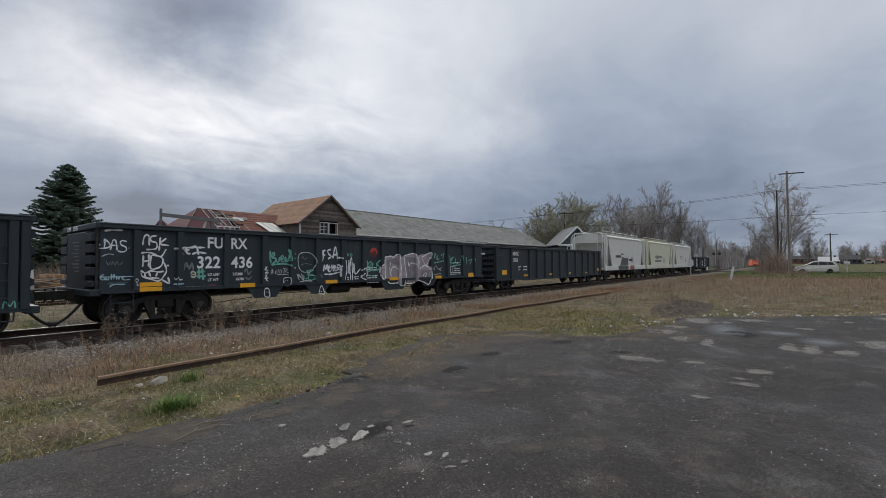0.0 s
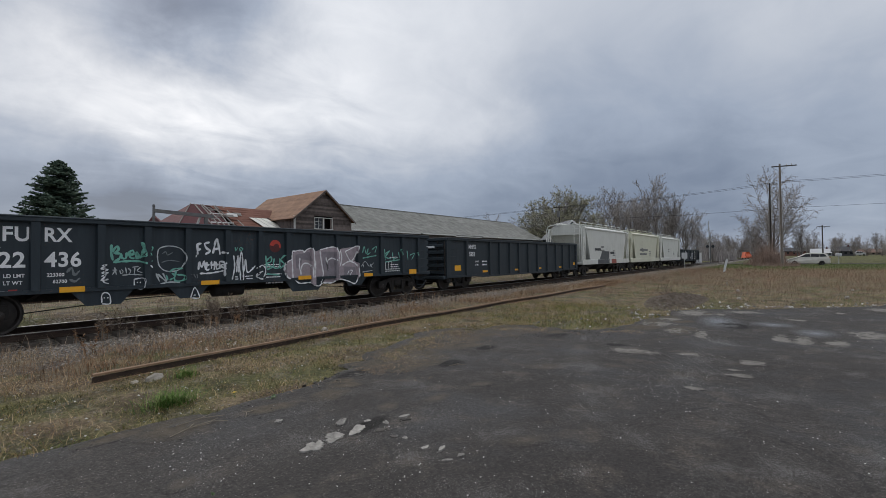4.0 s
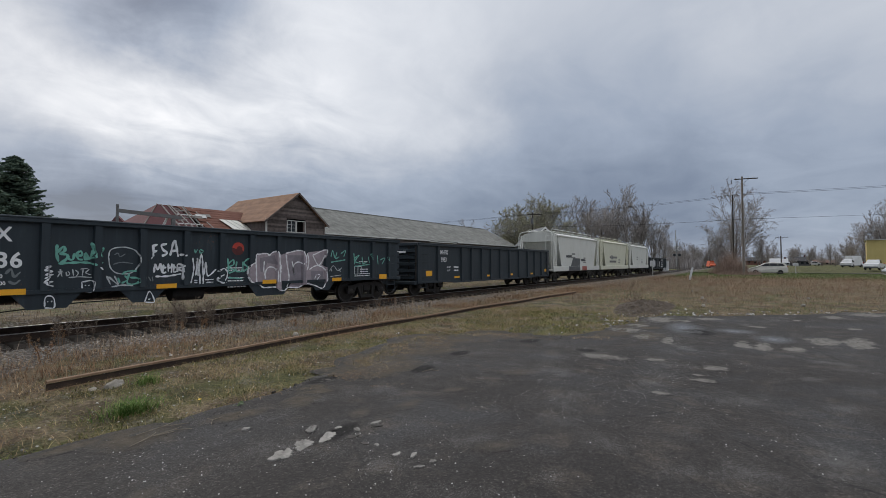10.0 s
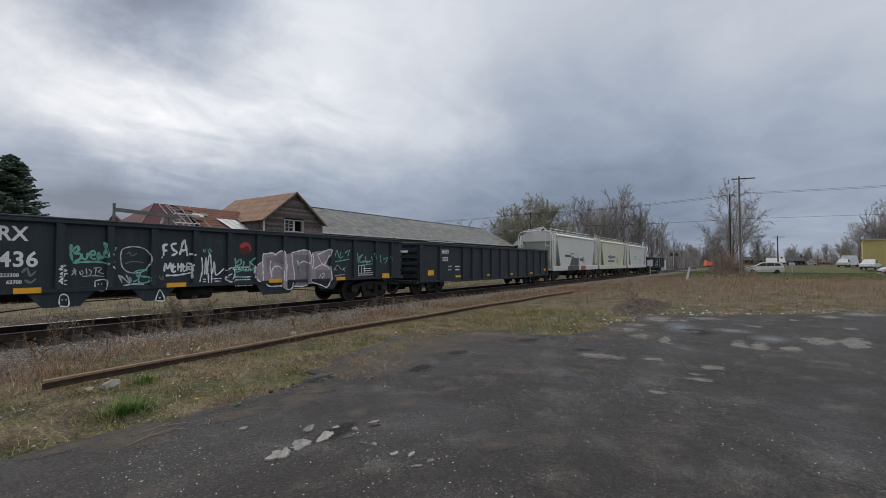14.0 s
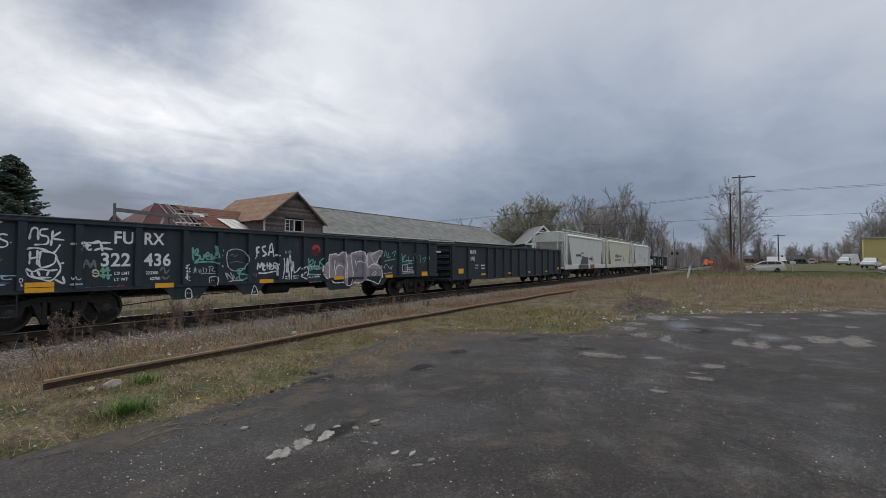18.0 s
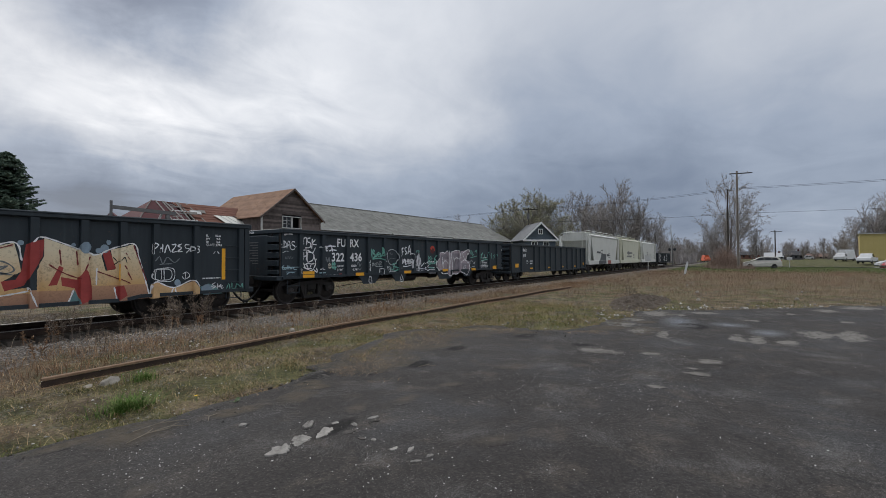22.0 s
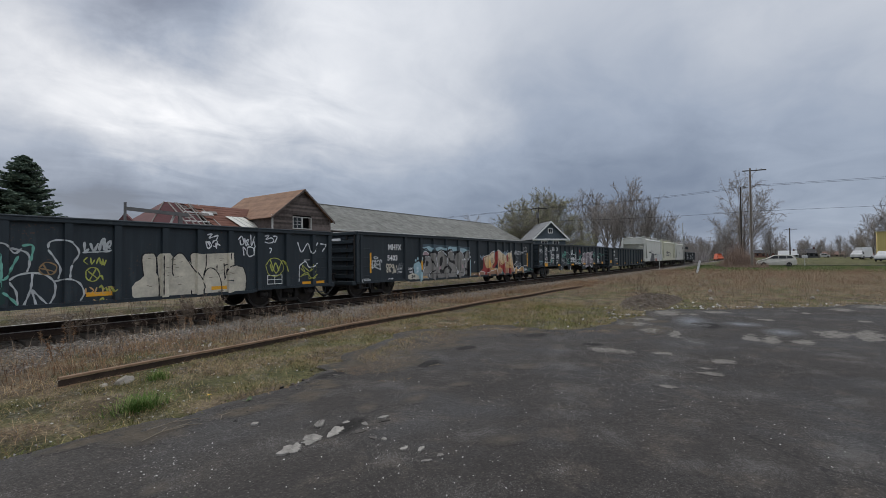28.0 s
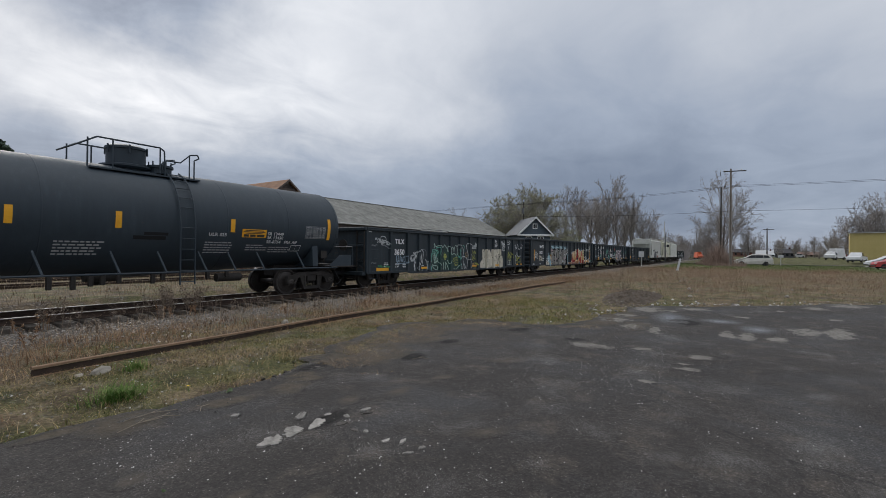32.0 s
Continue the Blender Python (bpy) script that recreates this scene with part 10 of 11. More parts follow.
vehicle("white_car", "white car parked far across the field", "car", pose(199.3, -16.4, 0.7, 0, 0, -60), "white", CAR, CAR_GLASS, 4.5, 1.78, (-1.4, 1.4))
vehicle("orange_truck", "orange rail-service truck far down the line", "truck", pose(191.6, 13.1, -0.05, 0, 0, 19), "orange", BOX_VAN, BOX_VAN_GLASS, 5.4, 2.0, (-1.85, 1.4))


def low_house(x, y, turn, w, d, h, roof, wall, label):
    b = thing("far_house", label, "house", pose(x, y, 0.7, 0, 0, turn))
    part("wall", Form().slab([(-d / 2, 0), (d / 2, 0), (d / 2, h), (0, h + d * 0.25), (-d / 2, h)], "x", -w / 2, w / 2), wall, b)
    part("roof", tilted(Form(), (-w / 2 - 0.4, -d / 2 - 0.4, h - 0.15), (w / 2 + 0.4, -d / 2 - 0.4, h - 0.15), (w / 2 + 0.4, 0, h + d * 0.27), (-w / 2 - 0.4, 0, h + d * 0.27), 0.12), roof, b)
    part("back_roof", tilted(Form(), (w / 2 + 0.4, d / 2 + 0.4, h - 0.15), (-w / 2 - 0.4, d / 2 + 0.4, h - 0.15), (-w / 2 - 0.4, 0, h + d * 0.27), (w / 2 + 0.4, 0, h + d * 0.27), 0.12), roof, b)
    for k in range(4):
        xx = -w / 2 + w * (k + 0.5) / 4
        part("window", Form().box(xx - 0.35, xx + 0.35, -d / 2 - 0.04, -d / 2 + 0.05, h * 0.35, h * 0.8), DARK_GLASS, b)
    part("chimney", Form().box(w * 0.2, w * 0.2 + 0.5, -0.35, 0.35, h, h + d * 0.25 + 0.6), RED_WALL, b)


DARK_ROOF = plain("dark_roof", (0.05, 0.05, 0.055), 0.8)
low_house(260.0, -1.4, -90, 9, 5.6, 2.2, DARK_ROOF, plain("brick_far", (0.2, 0.1, 0.08), 0.9), "low dark-roofed brick house across the field")
low_house(229.8, -8.7, -92, 6.3, 6, 1.2, plain("dull_white_roof", (0.42, 0.43, 0.44), 0.6), plain("grey_far_wall", (0.3, 0.31, 0.32), 0.8), "low shed with a bright white roof")
low_house(199.6, -13.0, -94, 5.4, 5.4, 1.7, DARK_ROOF, plain("dark_far_wall", (0.08, 0.08, 0.09), 0.8), "dark low house among the far trees")
low_house(248.8, -24.4, -95, 7, 4.4, 1.2, plain("brown_roof", (0.16, 0.1, 0.08), 0.8), plain("tan_far_wall", (0.3, 0.26, 0.2), 0.8), "brown-roofed low house far across the field")
# markers, crossing mast and cabinet
post = thing("marker_post", "leaning white marker post in the dry grass", "post", pose(50.1, 5.25, -0.1, 0, 8, 0))
part("shaft", Form().slab([(-0.09, 0), (0.09, 0), (0.1, 1.2), (0.03, 1.35), (-0.08, 1.25)], "x", -0.05, 0.05), PAINTS["white"], post, at=pose(0, 0, 0, 12, 0, 0))
mast = thing("crossing_signal", "grey crossing signal mast with crossed boards and lamps", "railway signal", pose(100.0, 12.6, -0.1))
part("mast", Form().rod((0, 0, 0), (0, 0, 5.6), 0.08, 8), STEEL_GREY, mast)
part("crossbuck", Form().box(-0.03, -0.01, -0.7, 0.7, -0.1, 0.1, 0, Matrix.Translation((0, 0, 4.6)) @ Matrix.Rotation(radians(45), 4, "X")), TRIM, mast)
part("crossbuck", Form().box(-0.05, -0.03, -0.7, 0.7, -0.1, 0.1, 0, Matrix.Translation((0, 0, 4.6)) @ Matrix.Rotation(radians(-45), 4, "X")), TRIM, mast)
for s in (-0.45, 0.45):
    part("lamp_hood", Form().rod((-0.12, s, 3.3), (0.05, s, 3.3), 0.28, 12), PAINTS["dark"], mast)
part("gate_arm", Form().box(-0.03, 0.03, 0.1, 0.22, 1.0, 8.2), TRIM, mast, "raised pale gate arm")
cab = thing("signal_cabinet", "small white trackside signal cabinet", "cabinet", pose(112.0, 16.8, -0.1))
part("body", Form().box(-0.9, 0.9, -0.9, 0.9, 0, 2.1, 0.03), PAINTS["white"], cab)
part("roof", Form().box(-1.0, 1.0, -1.0, 1.0, 2.1, 2.2, 0.02), TRIM, cab)
sign = thing("mail_box", "white box on a post at the roadside", "mailbox", pose(92.8, -5.5, -0.1))
part("post", Form().rod((0, 0, 0), (0, 0, 1.3), 0.06, 6), TRIM, sign)
part("box", Form().box(-0.25, 0.25, -0.35, 0.35, 1.2, 1.7, 0.05), PAINTS["white"], sign)
small = thing("trackside_sign", "small white trackside sign on a short post", "sign", pose(68.0, 11.6, -0.12))
part("post", Form().rod((0, 0, 0), (0, 0, 2.0), 0.05, 6), TRIM, small)
part("plate", Form().box(-0.04, -0.02, -0.35, 0.35, 1.25, 2.05), PAINTS["white"], small)
road = Form()
road.slab([(92, -120), (96.5, -120), (98.5, 120), (94, 120)], "z", -0.10, -0.03)
tagged(new("road", road.mesh("road", ASPHALT)), "narrow grey road crossing the tracks", "road", kind="structure")
drive = Form()
drive.slab([(74, -14.5), (94, -15.6), (94, -18.5), (74, -40)], "z", -0.10, -0.035)
tagged(new("pavement", drive.mesh("pavement", CONCRETE)), "pale concrete apron before the workshop", "pavement", kind="structure")

# ---- plants ----
DRY = island("dry_grass_blades", [(0.095, 0.055, 0.030), (0.22, 0.135, 0.070), (0.37, 0.26, 0.142), (0.62, 0.49, 0.31)])
MIXED = island("mixed_grass_blades", [(0.026, 0.032, 0.009), (0.085, 0.092, 0.025), (0.22, 0.182, 0.07), (0.50, 0.395, 0.215)])
MOSSY = island("mossy_green_blades", [(0.022, 0.034, 0.008), (0.060, 0.084, 0.018), (0.135, 0.155, 0.040), (0.27, 0.25, 0.09)])
GREEN = island("fresh_grass_blades", [(0.032, 0.076, 0.012), (0.068, 0.145, 0.026), (0.14, 0.225, 0.052), (0.30, 0.30, 0.13)])
CORNER = island("yellow_green_blades", [(0.050, 0.062, 0.016), (0.115, 0.13, 0.034), (0.22, 0.20, 0.065), (0.40, 0.32, 0.15)])
RUSTY = island("rusty_weed_stalks", [(0.108, 0.058, 0.034), (0.25, 0.145, 0.082), (0.46, 0.31, 0.19)])
GREY_WEED = island("grey_brown_weed_stalks", [(0.15, 0.105, 0.072), (0.32, 0.235, 0.165), (0.54, 0.435, 0.32)])
WEED_DARK = island("brown_weed_stalks", [(0.10, 0.076, 0.06), (0.20, 0.155, 0.12), (0.36, 0.29, 0.23)])
FIELD = island("brown_field_grass", [(0.115, 0.085, 0.053), (0.22, 0.162, 0.102), (0.34, 0.248, 0.165), (0.50, 0.395, 0.275)])
FIELD_WEED = island("rust_brown_weeds", [(0.13, 0.078, 0.052), (0.255, 0.162, 0.112), (0.39, 0.275, 0.20)])
MEADOW = island("meadow_grass_blades", [(0.05, 0.085, 0.022), (0.09, 0.14, 0.038), (0.15, 0.20, 0.07)])
rng = np.random.default_rng(17)


def blades(name, label, mat, x, y, z, height, width, lean, seed_top=0.0):
    """Bent grass blades: arrays of places, heights and widths, joined in one loose mass."""
    n = len(x)
    a = rng.uniform(0, 2 * np.pi, n)
    h = height * rng.uniform(0.5, 1.25, n)
    w = width * rng.uniform(0.6, 1.4, n)
    l = lean * rng.uniform(0.2, 1.4, n) * h
    side = np.stack([-np.sin(a), np.cos(a), np.zeros(n)], 1) * (w / 2)[:, None]
    out = np.stack([np.cos(a), np.sin(a), np.zeros(n)], 1)
    p0 = np.stack([x, y, z - 0.02], 1)
    p1 = p0 + out * (l * 0.35)[:, None] + np.array([0, 0, 1]) * (h * 0.6)[:, None]
    p2 = p0 + out * l[:, None] + np.array([0, 0, 1]) * h[:, None]
    v = np.stack([p0 - side, p0 + side, p1 - side * 0.7, p1 + side * 0.7, p2], 1).reshape(-1, 3)
    k = (np.arange(n) * 5)[:, None]
    quads = k + np.array([[0, 1, 3, 2]])
    tris = k + np.array([[2, 3, 4]])
    me = bpy.data.meshes.new(name)
    me.vertices.add(len(v))
    me.vertices.foreach_set("co", v.ravel())
    loops = np.concatenate([quads.ravel(), tris.ravel()])
    me.loops.add(len(loops))
    me.loops.foreach_set("vertex_index", loops)
    starts = np.concatenate([np.arange(n) * 4, 4 * n + np.arange(n) * 3])
    me.polygons.add(2 * n)
    me.polygons.foreach_set("loop_start", starts)
    me.update(calc_edges=True)
    me.validate()
    me.materials.append(mat)
    ob = new(name, me)
    return tagged(ob, label, "grass", kind="stuff")


def heights(x, y):
    """The ground's or, inside its edge, the lot's surface."""
    return np.array([lot_height(a, b) if -20 < a < 30 and b < lot_edge(a) - 0.03 else ground_height(a, b) for a, b in zip(x, y)])


def clumped(n, x0, x1, y0, y1, share=0.7, spread=0.25, tufts=400):
    cx, cy = rng.uniform(x0, x1, tufts), rng.uniform(y0, y1, tufts)
    k = rng.integers(0, tufts, n)
    loose = rng.random(n) > share
    x = np.where(loose, rng.uniform(x0, x1, n), cx[k] + rng.normal(0, spread, n))
    y = np.where(loose, rng.uniform(y0, y1, n), cy[k] + rng.normal(0, spread, n))
    return x, y


def beyond_lot(x, y, gap=0.0):
    e = np.array([lot_edge(a) if a < 60 else -60 for a in x])
    return y > e + gap


def patchy(x, y, scale, cut, seed):
    """Where growth holds on: leaves bare earth between."""
    return np.array([noise.noise((a * scale, b * scale, seed)) > cut for a, b in zip(x, y)])


# verge between the lot and the lone rail
x, y = clumped(44000, 0.2, 16, 5.0, 8.0, 0.8, 0.16, 520)
keep = beyond_lot(x, y + rng.normal(0.05, 0.12, len(x)) * np.where(x > 4.6, 3.5, 1.0)) & (np.abs(y - np.array([siding_y(a) for a in x])) > 0.07) & (y < 8.1) & patchy(x, y, 1.1, -0.28, 2.0)
x, y = x[keep], y[keep]
blades("verge_grass", "short patchy green and straw-coloured grass along the lot", MIXED, x, y, heights(x, y), 0.062, 0.0055, 1.7)
x, y = clumped(52000, 0.2, 16, 5.0, 8.0, 0.75, 0.2, 420)
keep = beyond_lot(x, y + rng.normal(0.1, 0.15, len(x)) * np.where(x > 4.6, 3.0, 1.0)) & (np.abs(y - np.array([siding_y(a) for a in x])) > 0.07) & (y < 8.1) & patchy(x, y, 0.8, -0.05, 12.0)
x, y = x[keep], y[keep]
blades("moss_growth", "low mossy green growth creeping through the verge", MOSSY, x, y, heights(x, y), 0.03, 0.006, 1.8)
x, y = clumped(20000, 0.2, 17, 5.1, 8.2, 0.85, 0.2, 190)
keep = beyond_lot(x, y + np.abs(rng.normal(0, 0.3, len(x))) * np.where(x > 4.6, 2.2, 1.0)) & patchy(x, y, 0.9, -0.2, 6.0)
x, y = x[keep], y[keep]
blades("straw_grass", "flattened pale straw in the verge", DRY, x, y, heights(x, y), 0.075, 0.004, 2.4)
# straw and moss that creep over the crumbling corner of the lot
x = rng.uniform(4.4, 10.2, 11000)
y = np.array([lot_edge(a) for a in x]) - np.abs(rng.normal(0, 0.55, len(x)))
keep = patchy(x, y, 1.6, 0.02, 33.0)
blades("straw_grass", "thin straw strewn over the crumbling asphalt", DRY, x[keep], y[keep], heights(x[keep], y[keep]), 0.045, 0.0045, 2.4)
x = rng.uniform(4.4, 15.0, 9000)
y = np.array([lot_edge(a) for a in x]) - np.abs(rng.normal(0, 0.3, len(x)))
keep = patchy(x, y, 1.3, 0.05, 44.0)
blades("moss_growth", "green moss creeping over the lot's edge", MOSSY, x[keep], y[keep], heights(x[keep], y[keep]), 0.025, 0.006, 1.8)
# dry weeds between the rail and the track
x, y = clumped(26000, 0.0, 34, 8.1, 12.2, 0.85, 0.28, 320)
blades("dry_weeds", "dense dry brown weeds between rail and track", DRY, x, y, heights(x, y), 0.10, 0.0045, 1.5)
x, y = clumped(13000, 0.2, 30, 8.12, 9.9, 0.85, 0.35, 120)
blades("rusty_weeds", "rust-coloured dead weed stalks along the old rail", RUSTY, x, y, heights(x, y), 0.19, 0.005, 0.9)
x, y = clumped(2600, 0.5, 26, 9.4, 12.9, 0.9, 0.22, 70)
blades("tall_weeds", "tall grey-brown dead weeds before the train", GREY_WEED, x, y, heights(x, y), 0.3, 0.006, 0.8)
# open field to the right of the lot
x, y = clumped(80000, 9.5, 62, -14, 12.2, 0.7, 0.7, 1400)
keep = beyond_lot(x, y, 0.05) & (((x - 17.2) / 2.5) ** 2 + ((y - 3.25) / 0.9) ** 2 > 1) & (y < 12.2) & ((y < 7.6) | (x > 22))
x, y = x[keep], y[keep]
blades("field_grass", "thick dry brown grass of the open field", FIELD, x, y, heights(x, y), 0.10, 0.009, 1.7)
x, y = clumped(24000, 19, 62, -14, 10, 0.8, 0.9, 260)
keep = beyond_lot(x, y, 0.6) & (((x - 17.2) / 2.5) ** 2 + ((y - 3.25) / 0.9) ** 2 > 1)
x, y = x[keep], y[keep]
blades("field_weeds", "rust-brown standing weeds in the field", FIELD_WEED, x, y, heights(x, y), 0.30, 0.0055, 1.5)
x, y = clumped(9000, 26, 60, -10, 9, 0.97, 0.6, 80)
keep = beyond_lot(x, y, 1.5)
x, y = x[keep], y[keep]
blades("tall_field_weeds", "taller rust-brown weeds bunched across the field", FIELD_WEED, x, y, heights(x, y), 0.55, 0.005, 1.1)
x, y = clumped(9000, 9.6, 15.5, 2.6, 6.2, 0.9, 0.35, 70)
keep = beyond_lot(x, y, 0.0)
x, y = x[keep], y[keep]
blades("green_grass", "yellow-green new grass at the corner of the lot", CORNER, x, y, heights(x, y), 0.085, 0.007, 1.5)
x, y = clumped(15000, 9.8, 30, -3, 7.5, 0.85, 0.5, 160)
keep = beyond_lot(x, y, 0.0) & patchy(x, y, 0.35, 0.0, 21.0) & (((x - 17.2) / 2.5) ** 2 + ((y - 3.25) / 0.9) ** 2 > 1)
x, y = x[keep], y[keep]
blades("new_field_grass", "patches of low new green in the dry field", MOSSY, x, y, heights(x, y), 0.07, 0.008, 1.4)
x, y = rng.uniform(58, 92, 24000), rng.uniform(-26, 9, 24000)
blades("meadow_grass", "short green grass of the far meadow", MEADOW, x, y, heights(x, y), 0.13, 0.03, 0.8)
x, y = clumped(34000, -2, 75, 16.8, 35, 0.7, 0.6, 900)
blades("yard_grass", "straw-coloured grass behind the train", FIELD, x, y, heights(x, y), 0.2, 0.012, 0.7)

# the bright green tuft, the dandelion and small plants at the lot's edge
n = 650
a, q = rng.uniform(0, 2 * np.pi, n), np.abs(rng.normal(0, 0.10, n))
blades("grass_tuft", "bright green tuft of fresh grass", GREEN, 2.2 + q * np.cos(a) * 1.5, 5.68 + q * np.sin(a), np.full(n, -0.08), 0.17, 0.006, 1.5)
n = 260
a, q = rng.uniform(0, 2 * np.pi, n), np.abs(rng.normal(0, 0.09, n))
blades("grass_tuft", "smaller green tuft beside the pale stone", GREEN, 2.85 + q * np.cos(a), 6.85 + q * np.sin(a), np.full(n, -0.08), 0.15, 0.006, 0.8)
flower = thing("dandelion", "yellow dandelion flower at the asphalt's edge", "flower", pose(2.78, 5.37, -0.07))
part("stem", Form().rod((0, 0, -0.02), (0.01, 0, 0.05), 0.003, 5), plain("stem_green", (0.1, 0.18, 0.05)), flower)
f = Form()
for k in range(22):
    t = 2 * math.pi * k / 22
    r = 0.022 + 0.006 * (k % 2)
    f.add([(0.01, 0, 0.052), (0.01 + r * math.cos(t - 0.1), r * math.sin(t - 0.1), 0.058), (0.01 + r * math.cos(t + 0.1), r * math.sin(t + 0.1), 0.056)], [(0, 1, 2)])
part("petals", f, plain("dandelion_yellow", (0.85, 0.55, 0.02)), flower)
for k, (px, py, s) in enumerate(((2.95, 4.85, 0.07), (3.02, 4.92, 0.05), (1.5, 3.2, 0.03))):
    plant = thing("small_plant", "small dark green weed growing through the asphalt", "plant", pose(px, py, -0.045))
    rnd = random.Random(40 + k)
    for j in range(11):
        t = rnd.uniform(0, 6.28)
        r = s * rnd.uniform(0.5, 1.2)
        f = Form().add([(0, 0, 0), (r * 0.5 * math.cos(t - 0.3), r * 0.5 * math.sin(t - 0.3), 0.02), (r * math.cos(t), r * math.sin(t), 0.012), (r * 0.5 * math.cos(t + 0.3), r * 0.5 * math.sin(t + 0.3), 0.022)], [(0, 1, 2, 3)])
        part("leaf", f, plain("weed_leaf_green", (0.05, 0.09, 0.025)) if j == 0 and k == 0 else bpy.data.materials["weed_leaf_green"], plant)


def weed_clump(x, y, h, stalks, seed, mat):
    """Standing dead weeds: branching stalks with fluffy heads."""
    rnd = random.Random(seed)
    f = Form()
    for _ in range(stalks):
        bx, by = rnd.gauss(0, 0.10), rnd.gauss(0, 0.08)
        hh = h * rnd.uniform(0.55, 1.1)
        lx, ly = rnd.gauss(0, 0.22) * hh, rnd.gauss(0, 0.10) * hh
        base, mid, top = Vector((bx, by, -0.06)), Vector((bx + lx * 0.4, by + ly * 0.4, hh * 0.55)), Vector((bx + lx, by + ly, hh))
        f.rod(base, mid, 0.0055, 3, 0.0045, False)
        f.rod(mid, top, 0.0045, 3, 0.002, False)
        for k in range(rnd.randint(10, 16) if h < 0.55 else rnd.randint(20, 30)):
            u = rnd.uniform(0.35, 1.0)
            p = base.lerp(mid, u * 1.6) if u < 0.6 else mid.lerp(top, (u - 0.6) / 0.4)
            t = rnd.uniform(0, 6.28)
            d = Vector((math.cos(t), math.sin(t), rnd.uniform(0.6, 1.6))).normalized() * rnd.uniform(0.05, 0.16) * h * 1.4
            f.rod(p, p + d, 0.0028, 3, 0.0012, False)
            for _ in range(4):
                c = p + d * rnd.uniform(0.5, 1.05)
                e = Vector((rnd.uniform(-1, 1), rnd.uniform(-1, 1), rnd.uniform(-0.3, 1))) * 0.034
                g = Vector((rnd.uniform(-1, 1), rnd.uniform(-1, 1), rnd.uniform(-1, 1))) * 0.02
                f.add([c, c + e, c + g], [(0, 1, 2)])
    me = bpy.data.meshes.new("weed_clump")
    me.from_pydata(f.v, [], f.f)
    me.materials.append(mat)
    ob = new("weed_clump", me)
    ob.matrix_basis = pose(x, y, -0.12)
    tagged(ob, "clump of tall dead brown weeds standing beside the track", "weeds", "weed clumps along the track", "stuff")


for k, (x, y, h, s) in enumerate(((3.5, 12.45, 0.75, 12), (3.85, 12.3, 0.6, 9), (4.8, 12.5, 0.6, 8), (5.4, 12.4, 0.75, 13), (5.7, 12.3, 0.8, 16), (6.05, 12.55, 0.75, 13), (6.45, 12.35, 0.9, 16), (6.8, 12.5, 0.8, 12), (7.3, 12.4, 0.5, 7),
                                  (17.3, 3.7, 0.7, 5), (17.8, 3.5, 0.9, 4), (24.0, 5.0, 0.6, 6), (27, 2.5, 0.6, 6), (31, 6.5, 0.7, 7))):
    weed_clump(x, y, h * 0.85, max(3, s // 2), 300 + k, WEED_DARK)
thin = random.Random(91)
for k in range(46):
    x = thin.uniform(2.2, 17)
    weed_clump(x, thin.choice((12.5, 12.2, 11.7, 10.8, 9.9)) + thin.uniform(-0.3, 0.3), thin.uniform(0.2, 0.45), thin.randint(1, 4), 340 + k, WEED_DARK if k % 5 else RUSTY)

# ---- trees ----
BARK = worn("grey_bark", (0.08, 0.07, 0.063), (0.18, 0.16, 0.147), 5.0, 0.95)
# crown bark is lightened: the distance haze is put into its colour
BARK_FAR = worn("hazed_brown_bark", (0.20, 0.18, 0.168), (0.34, 0.31, 0.29), 5.0, 0.95)


def plain_mesh(f, name, mat):
    me = bpy.data.meshes.new(name)
    me.from_pydata(f.v, [], f.f)
    me.materials.append(mat)
    return me


def tree(name, label, x, y, meshes, scale, turn, category="tree", group=""):
    t = thing(name, label, category, pose(x, y, -0.1, 0, 0, turn) @ Matrix.Diagonal((scale, scale, scale, 1)), group)
    for nm, me in meshes:
        part(nm, me, None, t)
    return t


